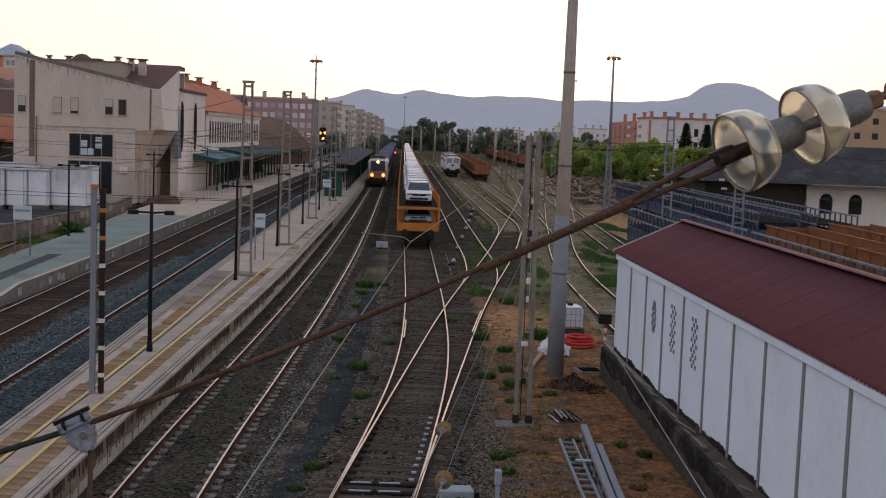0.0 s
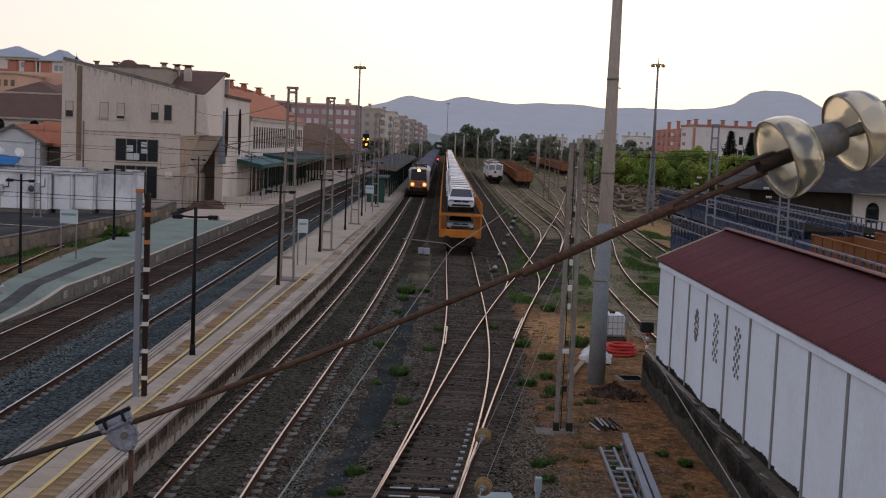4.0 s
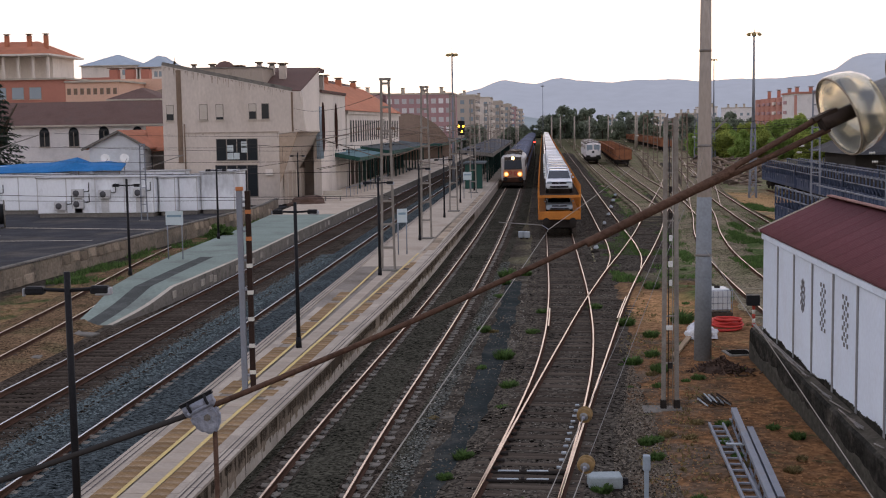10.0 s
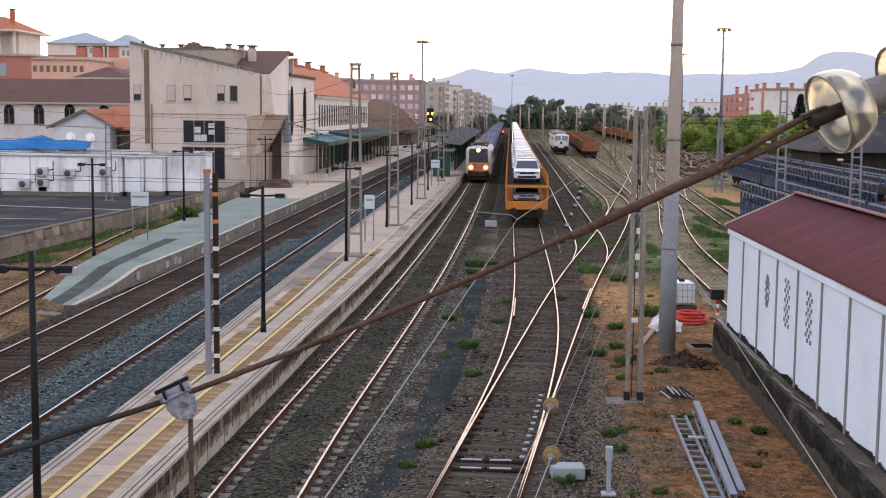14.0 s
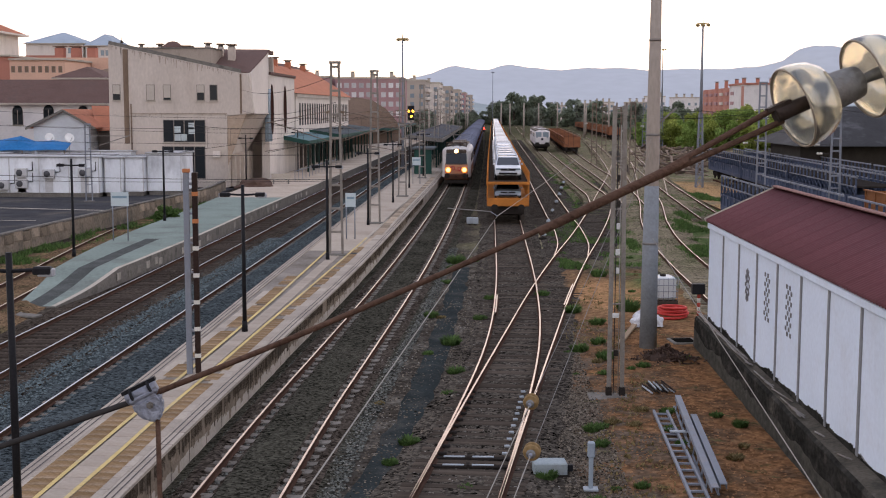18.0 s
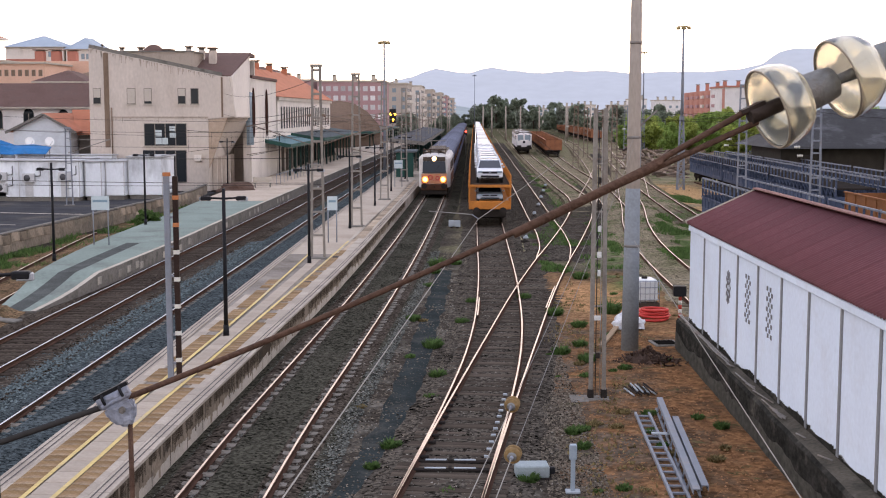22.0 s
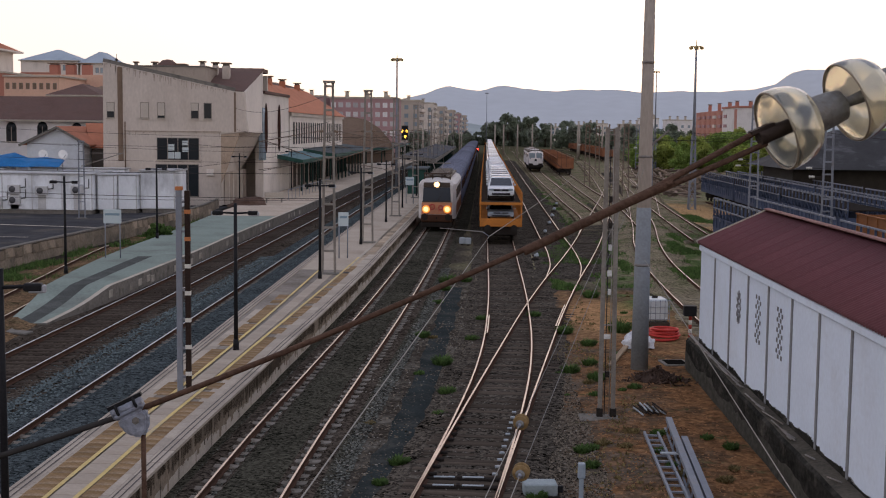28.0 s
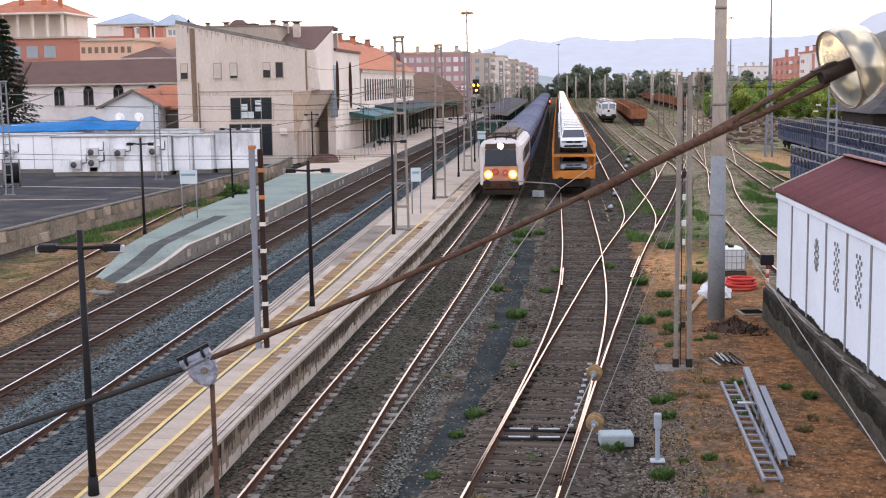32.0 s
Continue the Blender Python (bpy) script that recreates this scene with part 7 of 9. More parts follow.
green = [tree(0, -900 - k, h, w, "bright green broadleaf tree behind the yard", (M_LEAF, M_LEAF_YELLOW)[k % 2], 8000, 0.15, group="green trees", seed=5 + k) for k, (h, w) in enumerate(((7.6, 3.6), (8.4, 3.8), (6.2, 3.6), (5.0, 3.4)))]
dark = [tree(0, -900 - k, h, w, "distant broadleaf tree, haze put into its greyed green", M_LEAF_DARK if k else M_LEAF_FAR, 5000, 0.3, group="distant trees", seed=15 + k) for k, (h, w) in enumerate(((8.5, 4.2), (10.0, 4.6), (7.5, 4.4)))]
rnd = random.Random(3)
spots = [(37 + 2.6 * i + rnd.uniform(-0.6, 0.6), 283 + rnd.uniform(-6, 8) - i * 0.8, green[i % 4]) for i in range(13)]
spots += [(44 + 3.0 * i, 256 + rnd.uniform(-6, 8) - i * 4, green[(i * 3 + 1) % 4]) for i in range(12)]
spots += [(38 + 3.4 * i, 302 + rnd.uniform(-6, 8), green[(i + 2) % 4]) for i in range(10)]
spots += [(33 + 2.3 * i + rnd.uniform(-0.8, 0.8), 262 + rnd.uniform(-8, 8) - i * 1.5, green[3 if i % 3 else 2]) for i in range(16)]
spots += [(4.5 + 3.6 * i, 600 + rnd.uniform(-10, 14), dark[1]) for i in range(6)]
spots += [(3.0 + 3.8 * i, 635 + rnd.uniform(-10, 14), dark[i % 3]) for i in range(6)]
spots += [(23 + 5.5 * i, 585 - 17 * i + rnd.uniform(-15, 15), dark[i % 3]) for i in range(11)]
spots += [(38 + 5 * i, 316 + rnd.uniform(-12, 12), dark[2 if i % 2 else 1]) for i in range(9)]
spots += [(-16 - 1.2 * i + rnd.uniform(-2, 2), 330 + 24 * i, dark[0]) for i in range(9)]
spots += [(-11 + 0.6 * i, 400 + 26 * i, dark[2]) for i in range(10)]
spots += [(-8 + 5 * i, 640 + rnd.uniform(-20, 20), dark[i % 3]) for i in range(16)]
spots += [(60 + 6 * i, 240 + rnd.uniform(-12, 12), dark[2]) for i in range(5)]
for i, (x, y, src) in enumerate(spots):
    m = pose(x, y, -0.4, 0, 0, rnd.uniform(0, 360))
    k = rnd.uniform(0.72, 1.25) if src in dark else rnd.uniform(0.82, 1.15)
    copy_thing(src, m @ Matrix.Scale(k * 1.4 if y > 585 and 2 < x < 26 else k * 1.1 if y > 400 and x > 20 else k * 0.72 if src in dark and (x > 12 and y < 350 or x < 0) else k, 4))
for t in green + dark:
    t.matrix_basis = pose(70 + 4 * (green + dark).index(t), 215, -0.3)
tree(-59.8, 133, 15.8, 5.8, "tall dark conifer beside the car park", M_NEEDLE, 9000, 0.42, -0.1, "cone")
tree(-42.9, 146, 16.0, 0.55, "slim brown cypress behind the station roof", M_CYPRESS, 2500, 0.2, -0.1, "cone", "cypresses")
tree(68.5, 300, 13.2, 4.6, "dark spruce in front of the white flats", M_NEEDLE, 6500, 0.6, -0.3, "cone", "spruces")
tree(72.3, 295, 12.9, 4.2, "dark spruce beside the white flats", M_NEEDLE, 6500, 0.6, -0.3, "cone", "spruces")

# ---- trains ----
M_T_WHITE = mat("train_pale_paint", (0.60, 0.57, 0.545), spec=0.1, rough=0.7, var=0.12, scale=0.8, fine=10, bump=0.03, stain=(0.33, 0.28, 0.24), stain_amt=0.4)
M_T_GREY = mat("train_grey_roof", (0.075, 0.06, 0.05), rough=0.6, var=0.2, stain=(0.13, 0.09, 0.06), stain_amt=0.6)
M_T_BLUE = mat("coach_blue", (0.075, 0.10, 0.19), rough=0.5, var=0.15, scale=0.5, fine=6, bump=0.03, rand=0.1)
M_T_ROOF = mat("coach_roof", (0.20, 0.215, 0.275), spec=0.0, rough=0.7, var=0.18, scale=0.5, fine=5, rand=0.12, bump=0.05, stain=(0.1, 0.11, 0.14), stain_amt=0.5)
M_T_ORANGE = mat("front_orange", (0.22, 0.085, 0.04), rough=0.5, var=0.15)
M_T_BROWN = mat("roof_gear_brown", (0.07, 0.05, 0.04), rough=0.9, spec=0.0, var=0.3, scale=2)
M_T_RED = mat("sprayed_red", (0.50, 0.05, 0.06), rough=0.5, var=0.1)
M_HEAD = glow("headlight_warm", (1.0, 0.62, 0.26), 5.0)
# emissive orange ring added to imitate the glow round each headlight
M_HALO = glow("headlight_reflector", (1.0, 0.36, 0.06), 2.6)
M_HEAD_TOP = glow("headlight_top", (1.0, 0.62, 0.24), 12.0)
M_CAR_ORANGE = mat("carrier_orange", (0.50, 0.18, 0.036), spec=0.15, rough=0.65, var=0.2, scale=1.0, fine=12, stain=(0.24, 0.1, 0.035), stain_amt=0.6, stain_scale=0.8)
M_DECK = mat("worn_deck", (0.06, 0.045, 0.036), spec=0.0, var=0.3)
M_CARPAINT = mat("car_white_paint", (0.52, 0.55, 0.59), rough=0.25, rand=0.35, var=0.02, bump=0, spec=0.5)
M_CARPAINT_S = mat("car_silver_paint", (0.36, 0.39, 0.43), rough=0.25, var=0.02, bump=0, spec=0.5, metal=0.3)
M_CARGLASS = glass("car_glass", (0.015, 0.02, 0.03), 0.05)
M_TYRE = mat("tyre_rubber", (0.02, 0.02, 0.02), rough=0.9)


def loft(bm, sections, mi=0, caps=True, smooth=False):
    """Joins rings of points that all have the same count."""
    rings = [[bm.verts.new(p) for p in s] for s in sections]
    n = len(rings[0])
    for a, b in zip(rings, rings[1:]):
        for i in range(n):
            f = bm.faces.new((a[i], a[(i + 1) % n], b[(i + 1) % n], b[i]))
            f.material_index, f.smooth = mi, smooth
    if caps:
        bm.faces.new(rings[0][::-1]).material_index = mi
        bm.faces.new(rings[-1]).material_index = mi
    return bm


def ring(y, w, z0, z1, r, shoulder=0.55):
    """A body section: flat sides and a rounded roof."""
    pts = [(-w, y, z0), (-w, y, z1 - r)]
    for k in range(1, 6):
        a = math.pi * k / 6
        pts.append((-w * math.cos(a) * 1.0 if k != 3 else 0.0, y, z1 - r + r * math.sin(a)))
    pts += [(w, y, z1 - r), (w, y, z0)]
    return pts


def wheelset(parent, y, gear):
    w = part("bogie", box(B(), -1.05, y - 1.6, 0.35, 1.05, y + 1.6, 0.8, 0.08), gear, parent, "dark bogie")
    for dy in (-1.2, 1.2):
        bm = B()
        for s in (-0.83, 0.83):
            rod(bm, (s - 0.07, y + dy, 0.46), (s + 0.07, y + dy, 0.46), 0.46, None, 20)
        rod(bm, (-0.83, y + dy, 0.46), (0.83, y + dy, 0.46), 0.08, None, 8)
        part("wheelset", bm, gear, w)
    return w


def locomotive():
    root = thing("locomotive", label="pale electric locomotive with lit headlights and red spray paint", category="train")
    L = 18.5
    bm = B()
    loft(bm, [ring(0.0, 1.18, 0.95, 3.55, 0.22), ring(0.3, 1.28, 0.85, 3.8, 0.3), ring(1.1, 1.42, 0.85, 3.95, 0.5), ring(L - 1.1, 1.42, 0.85, 3.95, 0.6), ring(L, 1.25, 0.95, 3.2, 0.6)])
    part("body", bm, M_T_WHITE, root, "pale grey-white body")
    bm = B()
    loft(bm, [[(-1.05, 0.06, 2.2), (1.05, 0.06, 2.2), (1.0, 0.06, 3.22), (-1.0, 0.06, 3.22)], [(-1.05, -0.06, 2.2), (1.05, -0.06, 2.2), (1.0, -0.04, 3.22), (-1.0, -0.04, 3.22)]])
    ws = part("windscreen", bm, glass("cab_glass", (0.04, 0.05, 0.065), 0.2, spec=0.25), root, "wide dark windscreen")
    part("wiper", bar(B(), (0.1, -0.075, 2.25), (0.45, -0.065, 2.85), 0.025), M_BLACK, ws)
    part("screen_frame", box(B(), -1.1, -0.05, 2.12, 1.1, 0.1, 2.2, 0.02), M_T_GREY, ws)
    part("brow_panel", box(B(), -1.0, -0.05, 3.23, 1.0, 0.1, 3.6, 0.04), M_T_GREY, root, "dark grey-brown panel over the windscreen")
    part("nose_panel", box(B(), -1.14, -0.045, 1.2, 1.14, 0.03, 2.1, 0.04), mat("nose_faded_red", (0.55, 0.25, 0.14), var=0.25, scale=2, stain=(0.5, 0.36, 0.28), stain_amt=0.6, stain_scale=1.5), root, "faded orange-red nose panel")
    bm = B()
    for k in range(9):
        a = k * 0.7
        bar(bm, (-0.85 + k * 0.2, -0.06, 1.62 + 0.22 * math.sin(a)), (-0.85 + k * 0.2 + 0.22, -0.06, 1.62 + 0.22 * math.sin(a + 1.9)), 0.07, 0.02)
    turned(bm, [(0.16, 0), (0.16, 0.02), (0.23, 0.02), (0.23, 0)], (-0.35, -0.05, 1.75), (0, -1, 0), 16)
    turned(bm, [(0.12, 0), (0.12, 0.02), (0.19, 0.02), (0.19, 0)], (0.3, -0.05, 1.7), (0, -1, 0), 16)
    tagged(part("sprayed_paint", bm, M_T_RED, root, "red spray-painted loops"), kind="stuff")
    part("lower_apron", box(B(), -1.17, -0.12, 0.62, 1.17, 0.3, 1.18, 0.06), mat("apron_brown", (0.085, 0.04, 0.025), rough=0.7, var=0.3), root, "dark brown lower apron")
    part("snow_plough", box(B(), -1.2, -0.05, 0.22, 1.2, 0.35, 0.6, 0.05), M_UNDER, root)
    for s in (-1, 1):
        h = part("headlight_housing", turned(B(), [(0.0, 0.0), (0.2, 0.0), (0.24, 0.08), (0.0, 0.08)], (s * 0.8, -0.05, 1.58), (0, -1, 0), 20), M_BLACK, root)
        part("reflector", turned(B(), [(0.18, 0.0), (0.29, 0.0), (0.29, 0.01), (0.18, 0.01)], (s * 0.8, -0.131, 1.58), (0, -1, 0), 20), M_HALO, h, "orange emissive ring added for the headlight's glow")
        part("headlight", turned(B(), [(0.0, 0.0), (0.2, 0.0), (0.17, 0.03), (0.0, 0.05)], (s * 0.8, -0.132, 1.58), (0, -1, 0), 18), M_HEAD, h, "bright warm headlight")
        part("buffer", rod(B(), (s * 0.88, 0.1, 1.02), (s * 0.88, -0.5, 1.02), 0.1, 0.1, 12), M_UNDER, root)
        part("buffer_plate", rod(B(), (s * 0.88, -0.5, 1.02), (s * 0.88, -0.56, 1.02), 0.25, 0.24, 16), M_UNDER, root)
        part("cab_window", box(B(), s * 1.4, 1.2, 2.3, s * 1.43, 2.1, 3.1, 0.01), M_GLASS, root)
        part("side_band", box(B(), s * 1.415, 2.6, 1.0, s * 1.435, L - 2, 1.9), M_T_ORANGE, root, "orange side band")
        for k in range(5):
            part("side_grille", box(B(), s * 1.415, 3.2 + 2.6 * k, 2.3, s * 1.44, 5.2 + 2.6 * k, 3.1), M_T_GREY, root)
    t = part("top_lamp_housing", box(B(), -0.32, -0.08, 3.24, 0.32, 0.3, 3.64, 0.05), M_T_GREY, root)
    part("headlight", turned(B(), [(0.0, 0.0), (0.2, 0.0), (0.17, 0.03), (0.0, 0.05)], (0, -0.085, 3.44), (0, -1, 0), 18), M_HEAD_TOP, t, "glowing roof headlight")
    part("coupling", rod(B(), (0, 0.1, 0.98), (0, -0.35, 0.9), 0.06, 0.05, 8), M_UNDER, root)
    bm = B()
    for y in (0.55, 1.05):
        box(bm, -1.05, y, 4.20, 1.05, y + 0.07, 4.27, 0.02)
        for x in (-0.98, -0.35, 0.35, 0.98):
            box(bm, x - 0.03, y, 3.8, x + 0.03, y + 0.06, 4.2, 0.01)
    for x in (-1.05, 0.95):
        box(bm, x, 0.55, 4.17, x + 0.1, 3.2, 4.27, 0.02)
    part("roof_frame", bm, M_T_BROWN, root, "brown open roof equipment frame")
    part("roof_deck", box(B(), -1.0, 1.2, 3.85, 1.0, L - 1.4, 4.0, 0.05), M_T_GREY, root)
    for k in range(6):
        part("roof_box", box(B(), -0.7, 4.2 + 2.1 * k, 3.98, 0.7, 5.6 + 2.1 * k, 4.18, 0.04), M_T_GREY, root)
    p = part("pantograph", box(B(), -0.75, 1.2, 4.1, 0.75, 2.9, 4.2, 0.02), M_STEEL_DULL, root, "folded pantograph")
    bm = B()
    for s in (-1, 1):
        rod(bm, (s * 0.55, 2.9, 4.2), (s * 0.25, 1.4, 4.62), 0.035, None, 6)
        rod(bm, (s * 0.25, 1.4, 4.62), (s * 0.4, 2.6, 4.95), 0.03, None, 6)
    rod(bm, (-0.95, 2.6, 4.98), (0.95, 2.6, 4.98), 0.04, None, 6)
    part("pantograph_arm", bm, M_STEEL_DULL, p)
    for s in (-1, 1):
        part("insulator", turned(B(), [(0.05, 0), (0.12, 0.03), (0.05, 0.06), (0.12, 0.1), (0.05, 0.13)], (s * 0.55, 1.5, 3.98), (0, 0, 1), 10), M_BROWN, p)
    for y in (3.6, L - 3.6):
        wheelset(root, y, M_UNDER)
    part("underframe", box(B(), -1.1, 1.5, 0.5, 1.1, L - 1.5, 0.86), M_UNDER, root)
    return root


def coach():
    root = thing("coach", label="dark blue railway coach with a ribbed grey-blue roof", category="train", group="coaches of the moving train")
    L = 21.0
    part("body", loft(B(), [ring(0.25, 1.4, 0.9, 3.75, 0.45), ring(L - 0.25, 1.4, 0.9, 3.75, 0.45)]), M_T_BLUE, root)
    bm = B()
    sec = lambda y, o: [(-1.42 - o, y, 3.32), (-1.30 - o, y, 3.62 + o), (-0.8, y, 3.86 + o), (0, y, 3.95 + o), (0.8, y, 3.86 + o), (1.30 + o, y, 3.62 + o), (1.42 + o, y, 3.32)]
    loft(bm, [sec(0.2, 0.0), sec(L - 0.2, 0.0)])
    for k in range(14):
        y = 0.8 + k * 1.5
        loft(bm, [sec(y, 0.02), sec(y + 0.09, 0.02)])
    part("roof", bm, M_T_ROOF, root, "ribbed grey-blue roof")
    for s in (-1, 1):
        for k in range(9):
            part("window", box(B(), s * 1.4, 1.6 + 2.05 * k, 2.1, s * 1.425, 3.0 + 2.05 * k, 2.9, 0.0), M_GLASS, root)
        part("side_stripe", box(B(), s * 1.4, 0.3, 1.5, s * 1.42, L - 0.3, 1.62), M_T_ROOF, root)
    part("underframe", box(B(), -1.2, 0.6, 0.45, 1.2, L - 0.6, 0.9), M_UNDER, root)
    part("gangway", box(B(), -0.6, -0.05, 1.0, 0.6, 0.25, 3.2, 0.05), M_UNDER, root)
    for y in (3.0, L - 3.0):
        wheelset(root, y, M_UNDER)
    return root


LOCO = locomotive()
COACHES = [coach()]
for k in range(13):
    COACHES.append(copy_thing(COACHES[0], pose(0, 0, 0)))


def car(paint, label):
    """A compact sports utility car; its nose points to -y."""
    root = thing("car", label=label, category="car", group="new cars on the carrier")
    bm = B()
    w = 0.88
    prof = [(-2.08, 0.34), (-2.12, 0.55), (-2.05, 0.82), (-1.05, 0.98), (1.9, 1.02), (2.1, 0.95), (2.12, 0.5), (2.05, 0.34)]
    poly(bm, [(-w, y, z) for y, z in prof], (2 * w, 0, 0))
    bmesh.ops.bevel(bm, geom=list(bm.edges), offset=0.07, segments=2, affect="EDGES")
    part("body", bm, paint, root)
    bm = B()
    loft(bm, [[(-0.8, -0.98, 0.95), (0.8, -0.98, 0.95), (0.8, 2.0, 0.98), (-0.8, 2.0, 0.98)], [(-0.66, -0.1, 1.47), (0.66, -0.1, 1.47), (0.66, 1.62, 1.47), (-0.66, 1.62, 1.47)]])
    part("cabin_glass", bm, M_CARGLASS, root, "dark windows")
    bm = B()
    loft(bm, [[(-0.68, -0.12, 1.45), (0.68, -0.12, 1.45), (0.68, 1.66, 1.45), (-0.68, 1.66, 1.45)], [(-0.6, 0.05, 1.54), (0.6, 0.05, 1.54), (0.6, 1.55, 1.53), (-0.6, 1.55, 1.53)]])
    part("roof", bm, paint, root)
    for s in (-1, 1):
        part("pillar", bar(B(), (s * 0.81, -0.98, 0.96), (s * 0.675, -0.1, 1.48), 0.06), paint, root)
        part("pillar", bar(B(), (s * 0.8, 0.75, 0.99), (s * 0.675, 0.75, 1.48), 0.06), paint, root)
        part("pillar", bar(B(), (s * 0.81, 2.0, 0.98), (s * 0.675, 1.62, 1.48), 0.09), paint, root)
        part("roof_rail", rod(B(), (s * 0.62, -0.05, 1.57), (s * 0.62, 1.5, 1.57), 0.025, None, 6), paint, root)
    part("grille", box(B(), -0.5, -2.13, 0.66, 0.5, -2.05, 0.8, 0.01), M_BLACK, root)
    part("air_intake", box(B(), -0.62, -2.14, 0.4, 0.62, -2.06, 0.53, 0.01), M_BLACK, root)
    part("badge", rod(B(), (0, -2.12, 0.74), (0, -2.145, 0.74), 0.06, None, 14), M_GALV, root)
    for s in (-1, 1):
        part("headlight", box(B(), s * 0.5, -2.125, 0.7, s * 0.82, -1.98, 0.83, 0.02), M_GLASS_PALE, root)
        part("mirror", box(B(), s * 0.88, -0.72, 0.98, s * 1.02, -0.58, 1.12, 0.02), paint, root)
        for y in (-1.3, 1.3):
            wh = part("wheel", rod(B(), (s * 0.72, y, 0.33), (s * 0.9, y, 0.33), 0.33, None, 18), M_TYRE, root)
            part("rim", rod(B(), (s * 0.9, y, 0.33), (s * 0.912, y, 0.33), 0.21, None, 12), M_GALV, wh)
    return root


def far_car_thing():
    """The same car where only its shell can be told apart."""
    root = thing("car", label="new white compact car far along the car carrier", category="car", group="new cars on the carrier")
    bm = B()
    poly(bm, [(-0.88, y, z) for y, z in [(-2.08, 0.34), (-2.12, 0.55), (-2.05, 0.82), (-1.05, 0.98), (1.9, 1.02), (2.1, 0.95), (2.12, 0.5), (2.05, 0.34)]], (1.76, 0, 0))
    part("body", bm, M_CARPAINT, root)
    bm = B()
    loft(bm, [[(-0.8, -0.98, 0.95), (0.8, -0.98, 0.95), (0.8, 2.0, 0.98), (-0.8, 2.0, 0.98)], [(-0.66, -0.1, 1.47), (0.66, -0.1, 1.47), (0.66, 1.62, 1.47), (-0.66, 1.62, 1.47)]])
    part("cabin_glass", bm, M_CARGLASS, root, "dark windows")
    part("roof", box(B(), -0.66, -0.08, 1.45, 0.66, 1.6, 1.54, 0.03), M_CARPAINT, root)
    bm = B()
    for s in (-0.8, 0.8):
        for y in (-1.3, 1.3):
            rod(bm, (s - 0.09, y, 0.33), (s + 0.09, y, 0.33), 0.33, None, 10)
    part("running_gear", bm, M_TYRE, root)
    return root


def carrier_wagon(far=False):
    root = thing("car_carrier_wagon", label="orange double-deck car carrier wagon" if not far else "distant orange double-deck car carrier wagon", category="wagon", group="car carrier wagons")
    L = 26.0
    part("lower_deck", box(B(), -1.42, 0, 1.08, 1.42, L - 0.4, 1.5, 0.03), M_CAR_ORANGE, root, "deep orange frame and lower deck")
    part("upper_deck", box(B(), -1.32, 0, 2.62, 1.32, L - 0.4, 2.8, 0.03), M_DECK, root, "dark worn upper deck")
    for s in (-1, 1):
        part("deck_edge", box(B(), s * 1.322, 0, 2.56, s * 1.42, L - 0.4, 2.84, 0.01), M_CAR_ORANGE, root, "orange deck edge beam")
    part("end_beam", box(B(), -1.44, -0.06, 2.55, 1.44, 0, 2.74, 0.02), M_CAR_ORANGE, root)
    part("end_flap", box(B(), -1.36, -0.1, 1.1, 1.36, -0.02, 1.66, 0.03), M_CAR_ORANGE, root, "yellow-orange end flap")
    first = brace = None
    for s in (-1, 1):
        part("guard_rail", box(B(), s * 1.36, 0, 3.28, s * 1.42, L - 0.4, 3.34), M_CAR_ORANGE, root)
        part("guard_rail", box(B(), s * 1.36, 0, 1.95, s * 1.42, L - 0.4, 2.0), M_CAR_ORANGE, root)
        if far:
            bm = B()
            for k in range(21):
                y = 0.15 + k * 1.27
                box(bm, s * 1.39 - 0.045, y - 0.07, 1.5, s * 1.39 + 0.045, y + 0.07, 3.42)
                box(bm, s * 1.39 - 0.06, y - 0.16, 2.5, s * 1.39 + 0.06, y + 0.16, 2.95)
            tagged(part("side_frame", bm, M_CAR_ORANGE, root), kind="stuff")
        for k in range(0 if far else 21):
            m = pose(s * 1.39, 0.15 + k * 1.27, 0)
            if first is None:
                bm = B()
                box(bm, -0.045, -0.07, 1.5, 0.045, 0.07, 3.42, 0.01)
                box(bm, -0.06, -0.16, 2.5, 0.06, 0.16, 2.95, 0.01)
                first = part("side_post", bm, M_CAR_ORANGE, root, m=m)
            else:
                again(first, m)
        for k in range(0 if far else 6):
            m = pose(s * 1.38, 0.2 + k * 4.2, 0)
            if brace is None:
                brace = part("side_brace", bar(B(), (0, 0, 1.5), (0, 2.1, 2.6), 0.07), M_CAR_ORANGE, root, m=m)
            else:
                again(brace, m)
        part("buffer", rod(B(), (s * 0.88, 0.1, 1.02), (s * 0.88, -0.5, 1.02), 0.12, 0.1, 10), M_UNDER, root)
        part("buffer_plate", rod(B(), (s * 0.88, -0.5, 1.02), (s * 0.88, -0.55, 1.02), 0.24, None, 14), M_UNDER, root)
    part("underframe", box(B(), -1.1, 0.2, 0.55, 1.1, L - 0.6, 1.08), M_UNDER, root)
    for y in (3.2, L / 2, L - 3.6):
        wheelset(root, y, M_UNDER)
    return root


def on_line(line, y, length):
    x0, x1 = line_at(line, y), line_at(line, y + length)
    return pose(x0, y, 0, 0, 0, -math.degrees(math.atan2(x1 - x0, length)))


